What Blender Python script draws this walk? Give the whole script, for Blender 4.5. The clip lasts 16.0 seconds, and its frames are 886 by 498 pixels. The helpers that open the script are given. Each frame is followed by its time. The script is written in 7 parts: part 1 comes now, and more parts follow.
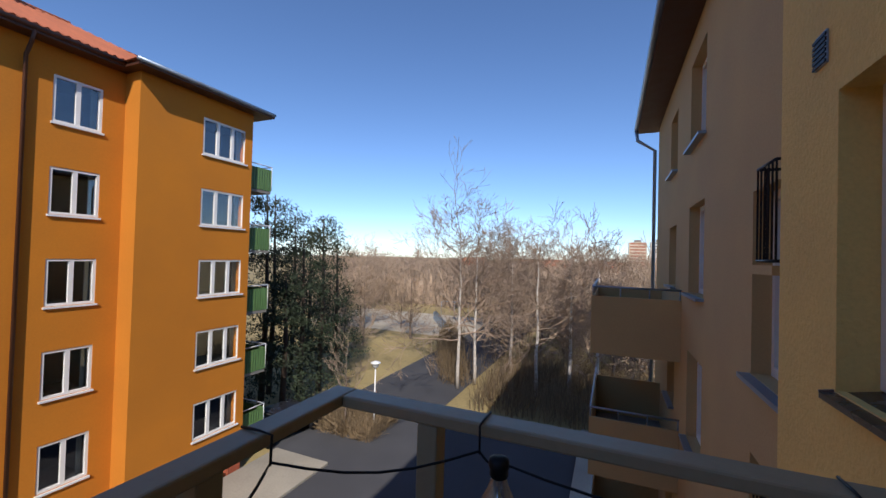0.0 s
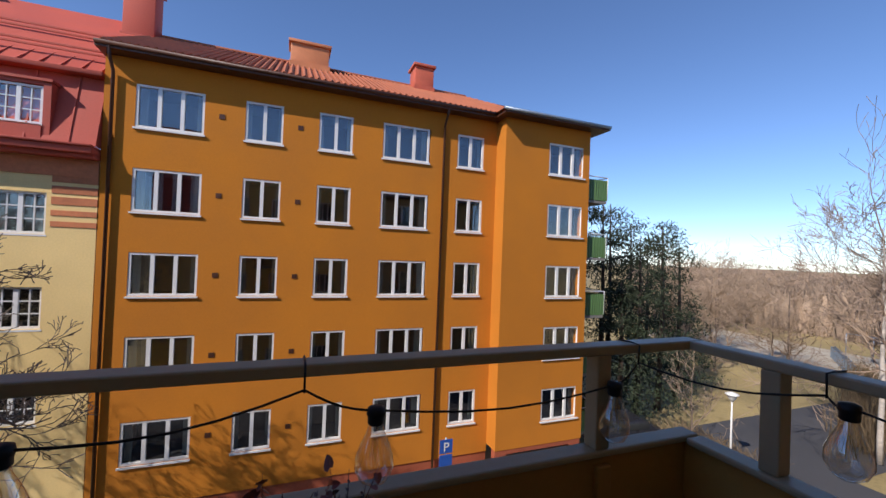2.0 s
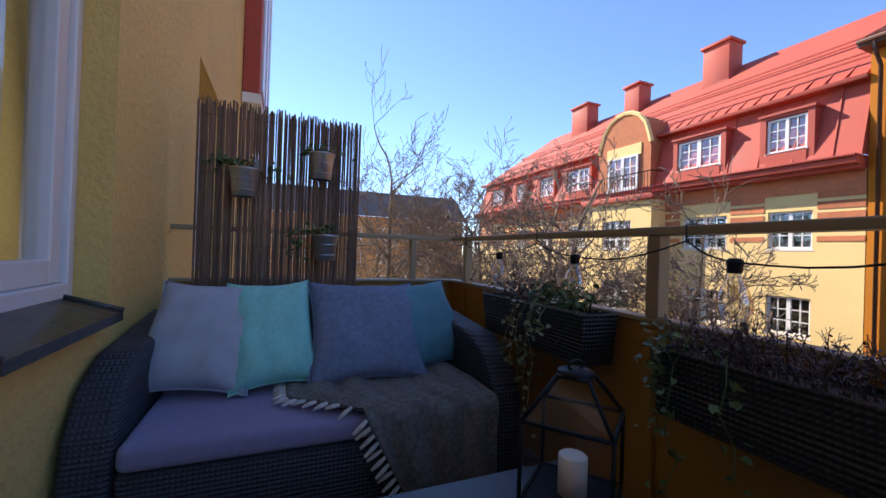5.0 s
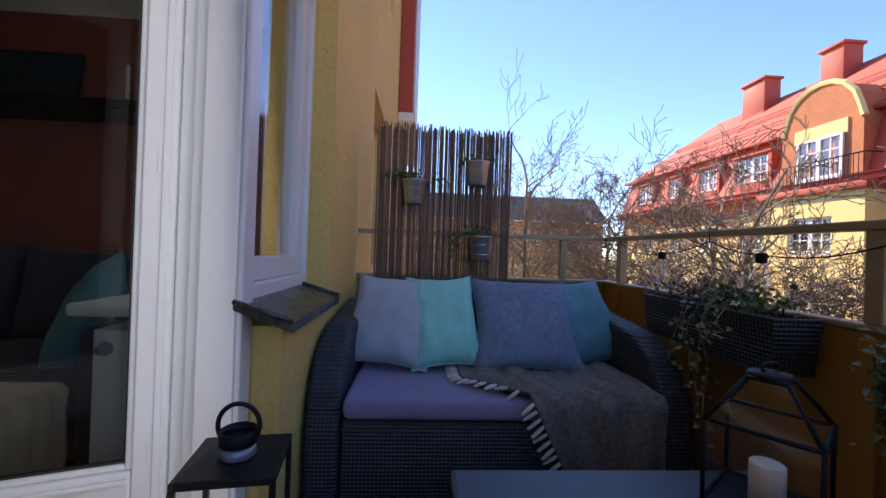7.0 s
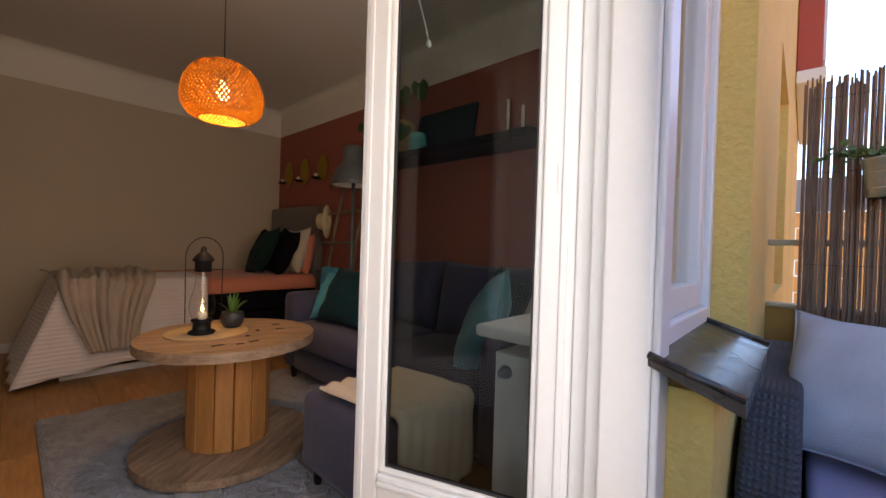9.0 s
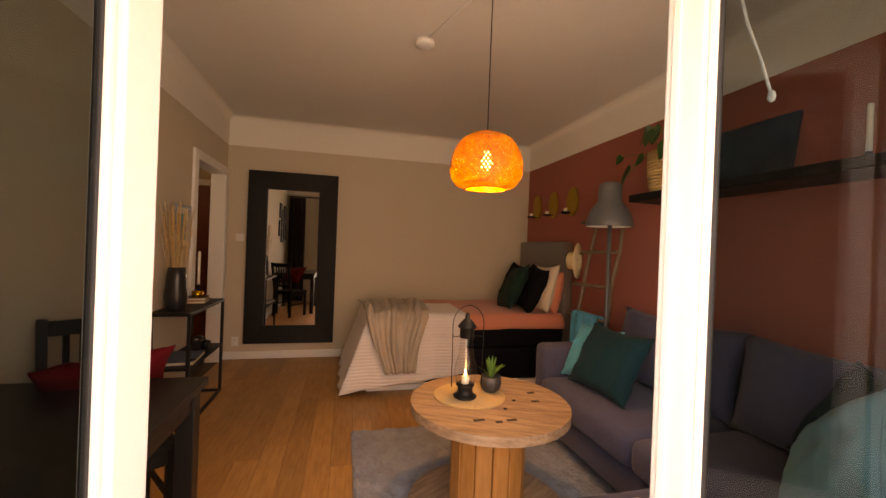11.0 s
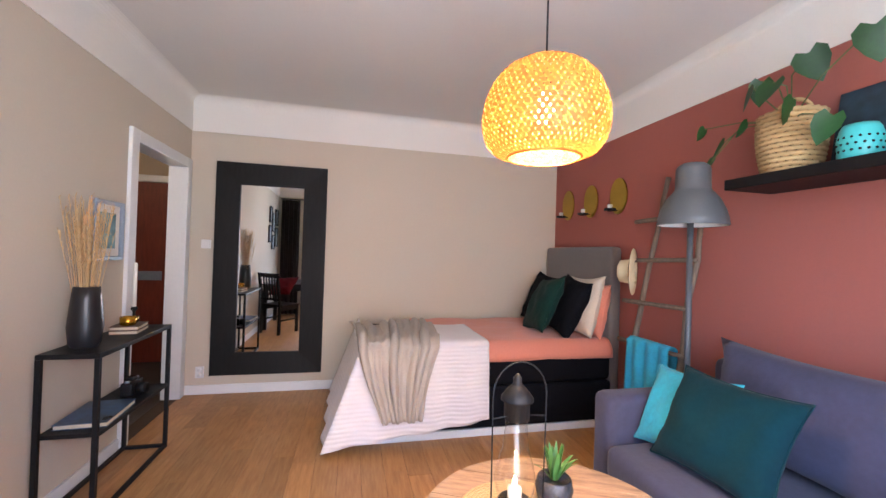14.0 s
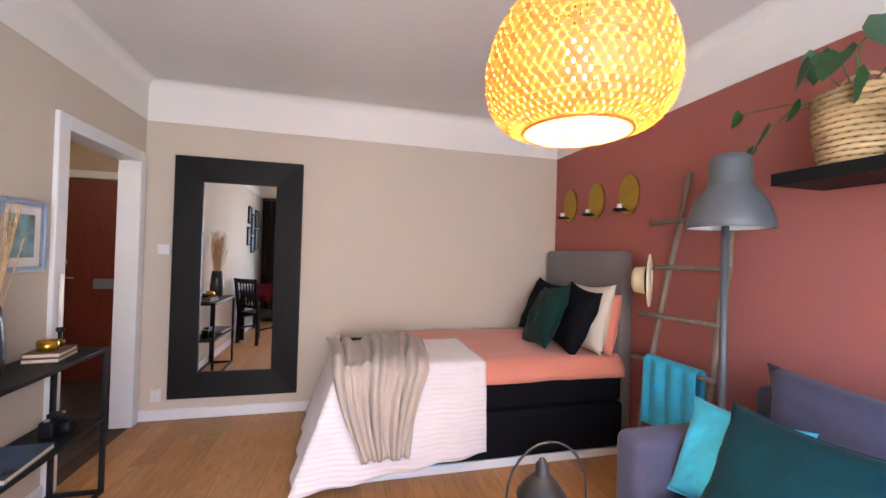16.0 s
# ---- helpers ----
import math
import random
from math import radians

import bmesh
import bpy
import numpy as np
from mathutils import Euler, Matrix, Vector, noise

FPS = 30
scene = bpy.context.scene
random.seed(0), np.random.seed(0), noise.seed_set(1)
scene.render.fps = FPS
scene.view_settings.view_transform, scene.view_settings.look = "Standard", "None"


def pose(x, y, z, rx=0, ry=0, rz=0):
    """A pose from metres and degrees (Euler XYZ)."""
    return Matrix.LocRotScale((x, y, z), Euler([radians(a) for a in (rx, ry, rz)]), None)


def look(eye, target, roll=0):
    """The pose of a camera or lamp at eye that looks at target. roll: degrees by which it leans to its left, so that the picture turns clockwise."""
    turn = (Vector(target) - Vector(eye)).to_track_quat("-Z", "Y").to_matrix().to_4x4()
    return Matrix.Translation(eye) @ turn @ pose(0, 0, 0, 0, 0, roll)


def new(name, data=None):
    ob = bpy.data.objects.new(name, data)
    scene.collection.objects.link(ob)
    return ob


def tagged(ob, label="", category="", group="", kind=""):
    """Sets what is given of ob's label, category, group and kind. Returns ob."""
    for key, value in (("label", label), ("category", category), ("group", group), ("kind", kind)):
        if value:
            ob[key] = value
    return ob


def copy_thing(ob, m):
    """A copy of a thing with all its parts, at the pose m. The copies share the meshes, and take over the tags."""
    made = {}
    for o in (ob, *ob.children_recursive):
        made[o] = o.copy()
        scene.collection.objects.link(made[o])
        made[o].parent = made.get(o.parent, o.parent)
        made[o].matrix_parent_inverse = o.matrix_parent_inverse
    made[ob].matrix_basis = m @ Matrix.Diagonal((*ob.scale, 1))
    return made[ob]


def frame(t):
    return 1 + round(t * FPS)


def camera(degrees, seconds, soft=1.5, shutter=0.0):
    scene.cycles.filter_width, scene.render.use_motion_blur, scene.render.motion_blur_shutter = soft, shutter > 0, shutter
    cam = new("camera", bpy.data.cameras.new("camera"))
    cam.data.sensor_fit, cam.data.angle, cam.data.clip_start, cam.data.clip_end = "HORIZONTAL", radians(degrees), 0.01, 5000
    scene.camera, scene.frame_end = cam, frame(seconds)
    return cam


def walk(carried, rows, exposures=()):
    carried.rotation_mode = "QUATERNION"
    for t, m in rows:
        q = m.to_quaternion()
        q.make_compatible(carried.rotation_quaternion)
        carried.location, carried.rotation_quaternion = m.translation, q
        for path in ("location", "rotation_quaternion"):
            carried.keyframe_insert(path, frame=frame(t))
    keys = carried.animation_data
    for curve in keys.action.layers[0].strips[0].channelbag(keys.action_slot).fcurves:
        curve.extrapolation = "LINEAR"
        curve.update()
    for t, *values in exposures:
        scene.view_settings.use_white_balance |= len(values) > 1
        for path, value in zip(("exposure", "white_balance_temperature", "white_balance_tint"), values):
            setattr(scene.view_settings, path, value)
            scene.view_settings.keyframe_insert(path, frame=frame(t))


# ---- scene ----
cam = camera(96.5, 16.0)
# seconds, eye, point looked at, lean
PATH = [
    (0, (0.162, 0.237, 1.446), (-0.621, 2.077, 1.48), 1.6),
    (0.5, (0.24, 0.134, 1.421), (-0.728, 1.884, 1.46), 1.7),
    (1, (0.303, 0.03, 1.406), (-0.978, 1.566, 1.442), 1.9),
    (1.5, (0.371, -0.086, 1.383), (-1.225, 1.119, 1.417), 2.1),
    (2, (0.455, -0.159, 1.35), (-1.411, 0.562, 1.377), 2.2),
    (2.5, (0.553, -0.235, 1.313), (-1.435, -0.015, 1.332), 2.2),
    (3, (0.537, -0.264, 1.237), (-1.442, -0.553, 1.252), 2.2),
    (3.5, (0.54, -0.273, 1.109), (-1.276, -1.111, 1.121), 2.6),
    (4, (0.599, -0.145, 1.062), (-0.868, -1.504, 1.073), 2.2),
    (4.5, (0.65, -0.008, 1.039), (-0.407, -1.706, 1.044), 2.3),
    (4.7, (0.672, 0.031, 1.02), (-0.252, -1.743, 1.031), 2.1),
    (7, (0.843, 0.178, 0.982), (0.724, -1.819, 0.99), 2.0),
    (7.5, (0.89, 0.149, 0.991), (1.088, -1.841, 0.985), 1.7),
    (8, (0.962, 0.089, 0.993), (1.518, -1.833, 0.988), 2.0),
    (8.5, (1.037, -0.019, 1.012), (1.971, -1.787, 0.999), 1.9),
    (9, (1.121, -0.055, 1.032), (2.47, -1.532, 1.015), 1.8),
    (9.5, (1.172, -0.047, 1.036), (2.834, -1.16, 1.028), 1.7),
    (9.7, (1.185, -0.05, 1.066), (2.925, -1.036, 1.057), 1.6),
    (10, (1.218, -0.022, 1.148), (3.037, -0.852, 1.141), 1.7),
    (12.3, (1.693, -0.185, 1.344), (3.676, -0.448, 1.348), 1.9),
    (12.5, (1.769, -0.19, 1.339), (3.753, -0.437, 1.347), 1.8),
    (13, (1.912, -0.187, 1.346), (3.896, -0.436, 1.359), 1.9),
    (13.5, (2.023, -0.19, 1.337), (3.995, -0.523, 1.355), 1.8),
    (14, (2.182, -0.208, 1.323), (4.13, -0.661, 1.345), 1.8),
    (14.5, (2.284, -0.225, 1.327), (4.207, -0.776, 1.357), 1.7),
    (15, (2.349, -0.226, 1.335), (4.255, -0.829, 1.372), 1.8),
    (15.5, (2.468, -0.27, 1.358), (4.375, -0.874, 1.39), 1.7),
    (16, (2.547, -0.304, 1.362), (4.485, -0.799, 1.389), 1.6),
]
EXPOSURES = [(0, 0.2, 6600, 13), (2.5, 0.35, 6700, 16), (3.5, 0.65, 6800, 15), (4.6, 1.1, 7000, 17), (7, 1.4, 7400, 17), (8.2, 2.15, 8200, 16), (9, 2.4, 9400, 19), (10.2, 2.85, 15500, 31), (12.5, 4.3, 9400, 21), (13.5, 4.7, 6300, 16), (14.5, 4.95, 5900, 15), (16, 5.0, 5900, 15)]
walk(cam, [(t, look(eye, target, lean)) for t, eye, target, lean in PATH],
     EXPOSURES)

# ---- light ----
SUN = Vector((0.33, -0.70, 0.62)).normalized()
world = bpy.data.worlds.new("sky")
scene.world = world
world.use_nodes = True
wn = world.node_tree.nodes
sky = wn.new("ShaderNodeTexSky")
sky.sky_type = "NISHITA"
sky.sun_disc = False
sky.sun_elevation = math.asin(SUN.z)
sky.sun_rotation = math.atan2(SUN.x, SUN.y)
sky.air_density, sky.dust_density, sky.ozone_density = 0.8, 0.0, 7.5
wn["Background"].inputs[1].default_value = 0.15
world.node_tree.links.new(sky.outputs[0], wn["Background"].inputs[0])
sun = new("sun", bpy.data.lights.new("sun", "SUN"))
sun.data.energy, sun.data.angle, sun.data.color = 4.2, radians(0.53), (1.0, 0.95, 0.87)
sun.matrix_world = look(SUN * 60, (0, 0, 0))


def area_lamp(name, eye, target, w, h, watts, colour=(1, 1, 1)):
    d = bpy.data.lights.new(name, "AREA")
    d.shape, d.size, d.size_y, d.energy, d.color = "RECTANGLE", w, h, watts, colour
    ob = new(name, d)
    ob.matrix_world = look(eye, target)
    return ob


def bulb_lamp(name, place, watts, colour, radius=0.03):
    d = bpy.data.lights.new(name, "POINT")
    d.energy, d.color, d.shadow_soft_size = watts, colour, radius
    ob = new(name, d)
    ob.location = place
    return ob

# ---- materials ----
def rgb(h):
    """A linear colour from sRGB hex."""
    v = [int(h[i:i + 2], 16) / 255 for i in (0, 2, 4)]
    return [c / 12.92 if c < 0.04 else ((c + 0.055) / 1.055) ** 2.4 for c in v]


def nodes_of(name):
    m = bpy.data.materials.new(name)
    m.use_nodes = True
    nt = m.node_tree
    return m, nt, nt.nodes["Principled BSDF"]


def math_node(nt, op, a, b=0.5):
    n = nt.nodes.new("ShaderNodeMath")
    n.operation = op
    for i, v in enumerate((a, b)):
        if isinstance(v, (int, float)):
            n.inputs[i].default_value = v
        else:
            nt.links.new(v, n.inputs[i])
    return n.outputs[0]


def mix_node(nt, fac, a, b, mode="MIX"):
    n = nt.nodes.new("ShaderNodeMix")
    n.data_type, n.blend_type = "RGBA", mode
    for sock, v in ((n.inputs[0], fac), (n.inputs[6], a), (n.inputs[7], b)):
        if isinstance(v, (int, float)):
            sock.default_value = v
        elif isinstance(v, (list, tuple)):
            sock.default_value = (*v[:3], 1)
        else:
            nt.links.new(v, sock)
    return n.outputs[2]


def noise_node(nt, scale, stretch=(1, 1, 1), detail=4, rough=0.55):
    co = nt.nodes.new("ShaderNodeTexCoord")
    mp = nt.nodes.new("ShaderNodeMapping")
    mp.inputs["Scale"].default_value = stretch
    nt.links.new(co.outputs["Object"], mp.inputs[0])
    n = nt.nodes.new("ShaderNodeTexNoise")
    n.inputs["Scale"].default_value, n.inputs["Detail"].default_value, n.inputs["Roughness"].default_value = scale, detail, rough
    nt.links.new(mp.outputs[0], n.inputs[0])
    return n.outputs[0]


def bump_node(nt, bsdf, height, strength, dist=0.01):
    b = nt.nodes.new("ShaderNodeBump")
    b.inputs["Strength"].default_value, b.inputs["Distance"].default_value = strength, dist
    nt.links.new(height, b.inputs["Height"])
    nt.links.new(b.outputs[0], bsdf.inputs["Normal"])


def surface(name, base, rough=0.7, var=0.15, coarse=2.0, fine=60.0, bump=0.25, dist=0.004, metal=0.0, stretch=(1, 1, 1), each=0.0, sheen=0.0, island=0.0, spec=0.5):
    """A plain surface with broad stains and fine grain; each: how far one object differs from the next."""
    m, nt, b = nodes_of(name)
    c, f = noise_node(nt, coarse, stretch, 3), noise_node(nt, fine, stretch, 5)
    v = math_node(nt, "ADD", math_node(nt, "MULTIPLY", c, 0.6), math_node(nt, "MULTIPLY", f, 0.4))
    v = math_node(nt, "MULTIPLY_ADD", v, 2.4)
    nt.nodes[-1].inputs[2].default_value = -0.7
    lo, hi = [x * (1 - var) for x in base], [min(1, x * (1 + var)) for x in base]
    col = mix_node(nt, v, lo, hi)
    if each or island:
        if each:
            src = nt.nodes.new("ShaderNodeObjectInfo").outputs["Random"]
        else:
            src = nt.nodes.new("ShaderNodeNewGeometry").outputs["Random Per Island"]
        k = each or island
        hsv = nt.nodes.new("ShaderNodeHueSaturation")
        nt.links.new(col, hsv.inputs["Color"])
        nt.links.new(math_node(nt, "MULTIPLY_ADD", src, 2 * k), hsv.inputs["Value"])
        nt.nodes[-1].inputs[2].default_value = 1 - k
        col = hsv.outputs[0]
    nt.links.new(col, b.inputs["Base Color"])
    b.inputs["Metallic"].default_value = metal
    b.inputs["Specular IOR Level"].default_value = spec
    nt.links.new(math_node(nt, "MULTIPLY_ADD", c, 0.3), b.inputs["Roughness"])
    nt.nodes[-1].inputs[2].default_value = max(0.03, rough - 0.15)
    if sheen:
        b.inputs["Sheen Weight"].default_value = sheen
    if bump:
        bump_node(nt, b, f, bump, dist)
    return m


def woven(name, a, b_, scale=120.0, rough=0.9, depth=0.5, sheen=0.3):
    """Cloth or wicker of two crossing threads."""
    m, nt, b = nodes_of(name)
    co = nt.nodes.new("ShaderNodeTexCoord").outputs["Object"]
    ws = []
    for axis in ("X", "Y", "Z"):
        w = nt.nodes.new("ShaderNodeTexWave")
        w.bands_direction = axis
        w.inputs["Scale"].default_value = scale * 0.314
        w.inputs["Distortion"].default_value = 0.6
        nt.links.new(co, w.inputs[0])
        ws.append(w.outputs["Fac"])
    h = math_node(nt, "MULTIPLY", math_node(nt, "ADD", ws[0], ws[1]), ws[2])
    n = noise_node(nt, 4.0)
    h2 = math_node(nt, "MULTIPLY", math_node(nt, "ADD", h, n), 0.5)
    nt.links.new(mix_node(nt, h2, a, b_), b.inputs["Base Color"])
    b.inputs["Roughness"].default_value = rough
    b.inputs["Sheen Weight"].default_value = sheen
    bump_node(nt, b, h, depth, 0.003)
    return m


def wooden(name, light, dark, scale=6.0, stretch=(1, 8, 8), rough=0.5, each=0.0, bump=0.2, spec=0.5):
    """Wood with grain along the axis that is stretched least."""
    m, nt, b = nodes_of(name)
    g = noise_node(nt, scale, stretch, 6, 0.65)
    f = noise_node(nt, scale * 12, stretch, 3)
    k = noise_node(nt, 1.3, (1, 1, 1), 2)
    v = math_node(nt, "ADD", math_node(nt, "MULTIPLY", g, 1.6), math_node(nt, "MULTIPLY", k, 0.6))
    v = math_node(nt, "ADD", v, -0.6)
    col = mix_node(nt, v, dark, light)
    if each:
        hsv = nt.nodes.new("ShaderNodeHueSaturation")
        rnd = nt.nodes.new("ShaderNodeObjectInfo").outputs["Random"]
        nt.links.new(col, hsv.inputs["Color"])
        nt.links.new(math_node(nt, "MULTIPLY_ADD", rnd, 2 * each), hsv.inputs["Value"])
        nt.nodes[-1].inputs[2].default_value = 1 - each
        col = hsv.outputs[0]
    nt.links.new(col, b.inputs["Base Color"])
    nt.links.new(math_node(nt, "MULTIPLY_ADD", f, 0.25), b.inputs["Roughness"])
    nt.nodes[-1].inputs[2].default_value = rough - 0.12
    b.inputs["Specular IOR Level"].default_value = spec
    bump_node(nt, b, f, bump, 0.002)
    return m


def glass_mat(name, tint=(1, 1, 1), rough=0.0, base=0.06, rim=0.7):
    """Thin window glass: clear, with the mirror image that glass gives."""
    m, nt, b = nodes_of(name)
    nt.nodes.remove(b)
    t, g, mx = nt.nodes.new("ShaderNodeBsdfTransparent"), nt.nodes.new("ShaderNodeBsdfGlossy"), nt.nodes.new("ShaderNodeMixShader")
    t.inputs[0].default_value = (*tint, 1)
    g.inputs["Roughness"].default_value = rough
    lw = nt.nodes.new("ShaderNodeLayerWeight")
    lw.inputs[0].default_value = 0.5
    p5 = math_node(nt, "POWER", lw.outputs["Facing"], 4.0)
    nt.links.new(math_node(nt, "MULTIPLY_ADD", p5, rim), mx.inputs[0])
    nt.nodes[-1].inputs[2].default_value = base
    nt.links.new(t.outputs[0], mx.inputs[1])
    nt.links.new(g.outputs[0], mx.inputs[2])
    nt.links.new(mx.outputs[0], nt.nodes["Material Output"].inputs[0])
    return m


def glowing(name, colour, power):
    m, nt, b = nodes_of(name)
    b.inputs["Emission Color"].default_value = (*colour, 1)
    b.inputs["Emission Strength"].default_value = power
    b.inputs["Base Color"].default_value = (*colour, 1)
    return m


def thin_leaf(name, base, var=0.3):
    m = surface(name, base, 0.5, var, 8, 60, 0.2, island=0.3)
    b = m.node_tree.nodes["Principled BSDF"]
    b.inputs["Transmission Weight"].default_value = 0.0
    return m


ORANGE = surface("orange render", rgb("bd741b"), 0.92, 0.12, 0.5, 25, 0.35, 0.006)
OCHRE = surface("ochre render", rgb("dcb96c"), 0.92, 0.13, 1.1, 38, 0.9, 0.012)
BEIGE = surface("beige render", rgb("b89a6a"), 0.92, 0.12, 0.7, 30, 0.5, 0.008)
YELLOW = surface("yellow render", rgb("e6c98a"), 0.92, 0.12, 0.4, 20, 0.3)
BRICK_RED = surface("brick base", rgb("9a4f36"), 0.9, 0.3, 0.9, 14, 0.5)
DARK_BRICK = surface("brown brick", rgb("7a4a38"), 0.9, 0.25, 2, 20, 0.5, each=0.15)
RED_TIN = surface("red painted tin", rgb("ae4a38"), 0.7, 0.16, 0.6, 20, 0.12, each=0.06)
ROOF_TILE = surface("clay roof tiles", rgb("9a583c"), 0.85, 0.25, 1.2, 30, 0.4, each=0.14)
CHIMNEY = surface("chimney plaster", rgb("b85a44"), 0.85, 0.25, 1.5, 20, 0.4)
BROWN_TIN = surface("brown gutter paint", rgb("4a2a1a"), 0.5, 0.2, 3, 40, 0.1)
GREY_TIN = surface("grey tin", rgb("8b98a6"), 0.4, 0.15, 3, 40, 0.1, metal=0.6)
WHITE = surface("white gloss paint", rgb("dcdcda"), 0.35, 0.05, 2, 40, 0.06, 0.002)
WHITE_MATT = surface("white emulsion", rgb("e2ded6"), 0.85, 0.03, 1, 60, 0.1, 0.001)
CEILING = surface("ceiling emulsion", rgb("d6d2cc"), 0.9, 0.03, 0.7, 50, 0.12, 0.001)
SAND = surface("sand wall paint", rgb("c4b8a6"), 0.88, 0.04, 0.8, 70, 0.12, 0.001)
TERRA = surface("terracotta wall paint", rgb("a05c50"), 0.85, 0.05, 0.8, 70, 0.12, 0.001)
PANEL = surface("ochre panel paint", rgb("9c7030"), 0.7, 0.1, 1.5, 40, 0.2)
RAIL = surface("olive grey rail paint", rgb("94866a"), 0.45, 0.1, 3, 60, 0.1)
CONCRETE = surface("balcony concrete", rgb("7d7a74"), 0.9, 0.2, 2, 40, 0.4)
ASPHALT = surface("asphalt", (0.06, 0.06, 0.065), 0.9, 0.3, 0.3, 30, 0.4)
GRASS = surface("winter lawn", (0.30, 0.23, 0.10), 0.95, 0.35, 0.15, 6, 0.5)
GRAVEL = surface("pale path", rgb("a89f8e"), 0.95, 0.2, 0.6, 12, 0.4)
PANE = glass_mat("window glass", base=0.13)
# near-black that puts the shade of unlit interiors into the colour
DIM = surface("painted dim interior", (0.02, 0.022, 0.022), 0.9, 0.5, 0.8, 6, 0.0)
CURTAIN = surface("pale curtain", rgb("6f7a76"), 0.9, 0.2, 2, 30, 0.1, stretch=(1, 6, 0.2), each=0.3)
BLACK_METAL = surface("black powder coat", (0.008, 0.008, 0.009), 0.5, 0.2, 4, 90, 0.1, spec=0.25)
BARK = surface("grey bark", rgb("6b5d52"), 0.95, 0.3, 2, 18, 0.6)
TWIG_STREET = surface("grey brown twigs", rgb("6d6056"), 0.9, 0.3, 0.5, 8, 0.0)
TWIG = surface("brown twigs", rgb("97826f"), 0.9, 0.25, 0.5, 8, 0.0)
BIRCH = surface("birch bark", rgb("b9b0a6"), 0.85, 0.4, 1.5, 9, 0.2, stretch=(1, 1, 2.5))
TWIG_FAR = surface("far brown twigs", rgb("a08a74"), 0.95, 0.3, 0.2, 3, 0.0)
# green darkened further: the house's shadow on the pines is put into it
PINE = surface("shaded pine needles", (0.022, 0.034, 0.014), 0.8, 0.4, 1, 8, 0.0, island=0.4)
GREEN_TIN = surface("green corrugated tin", rgb("4f6f42"), 0.5, 0.15, 2, 40, 0.1)

# ---- building helpers ----
def box_into(bm, lo, hi, m=None):
    c = [(a + b) / 2 for a, b in zip(lo, hi)]
    s = [max(1e-4, abs(b - a)) for a, b in zip(lo, hi)]
    mat = Matrix.Translation(c) @ Matrix.Diagonal((*s, 1))
    if m is not None:
        mat = m @ mat
    return bmesh.ops.create_cube(bm, size=1, matrix=mat)["verts"]


def mesh_of(name, bm, material, smooth=False):
    me = bpy.data.meshes.new(name)
    bm.normal_update()
    bm.to_mesh(me)
    bm.free()
    me.materials.append(material)
    if smooth:
        for p in me.polygons:
            p.use_smooth = True
    return me


def part(name, bm, material, parent, label="", smooth=False):
    ob = new(name, mesh_of(name, bm, material, smooth))
    if parent is not None:
        ob.parent = parent
    if label:
        ob["label"] = label
    return ob


def bevelled(bm, width, segments=2):
    bmesh.ops.bevel(bm, geom=bm.edges[:], offset=width, segments=segments, affect="EDGES", profile=0.5)
    return bm


def box(name, lo, hi, material, parent=None, bevel=0.0, label="", m=None, seg=2):
    bm = bmesh.new()
    box_into(bm, lo, hi, m)
    if bevel:
        bevelled(bm, bevel, seg)
    return part(name, bm, material, parent, label, bevel > 0.015)


def thing(name, label, category, group="", at=(0, 0, 0), kind=""):
    ob = new(name)
    ob.location = at
    ob.empty_display_size = 0.05
    return tagged(ob, label, category, group, kind)


def structure(ob, label="", category=""):
    return tagged(ob, label, category, "", "structure")


def tube_into(bm, pts, radii, sides=6, cap=True):
    """A tube through points; radii: one number or one for each point."""
    pts = [Vector(p) for p in pts]
    if isinstance(radii, (int, float)):
        radii = [radii] * len(pts)
    rings, ref = [], None
    for i, p in enumerate(pts):
        d = (pts[min(i + 1, len(pts) - 1)] - pts[max(i - 1, 0)])
        d = d.normalized() if d.length > 1e-9 else Vector((0, 0, 1))
        if ref is None:
            ref = d.orthogonal().normalized()
        ref = (ref - d * ref.dot(d))
        ref = ref.normalized() if ref.length > 1e-6 else d.orthogonal().normalized()
        o = d.cross(ref)
        rings.append([bm.verts.new(p + (ref * math.cos(a) + o * math.sin(a)) * radii[i]) for a in (6.28318 * k / sides for k in range(sides))])
    for a, b in zip(rings, rings[1:]):
        for k in range(sides):
            bm.faces.new((a[k], a[(k + 1) % sides], b[(k + 1) % sides], b[k]))
    if cap and sides > 2:
        bm.faces.new(rings[0][::-1])
        bm.faces.new(rings[-1])


def turned_into(bm, profile, at=(0, 0, 0), sides=24, cap=True, m=None):
    """A turned solid from (radius, height) pairs."""
    rings = []
    for r, z in profile:
        ring = []
        for k in range(sides):
            a = 6.28318 * k / sides
            v = Vector((r * math.cos(a), r * math.sin(a), z))
            v = (m @ v) if m is not None else v
            ring.append(bm.verts.new(v + Vector(at)))
        rings.append(ring)
    for a, b in zip(rings, rings[1:]):
        for k in range(sides):
            bm.faces.new((a[k], a[(k + 1) % sides], b[(k + 1) % sides], b[k]))
    if cap:
        bm.faces.new(rings[0][::-1])
        bm.faces.new(rings[-1])


def turned(name, profile, at, material, parent=None, sides=24, label="", cap=True, m=None):
    bm = bmesh.new()
    turned_into(bm, profile, at, sides, cap, m)
    return part(name, bm, material, parent, label, True)


def tube(name, pts, radii, material, parent=None, sides=8, label=""):
    bm = bmesh.new()
    tube_into(bm, pts, radii, sides)
    return part(name, bm, material, parent, label, sides > 5)


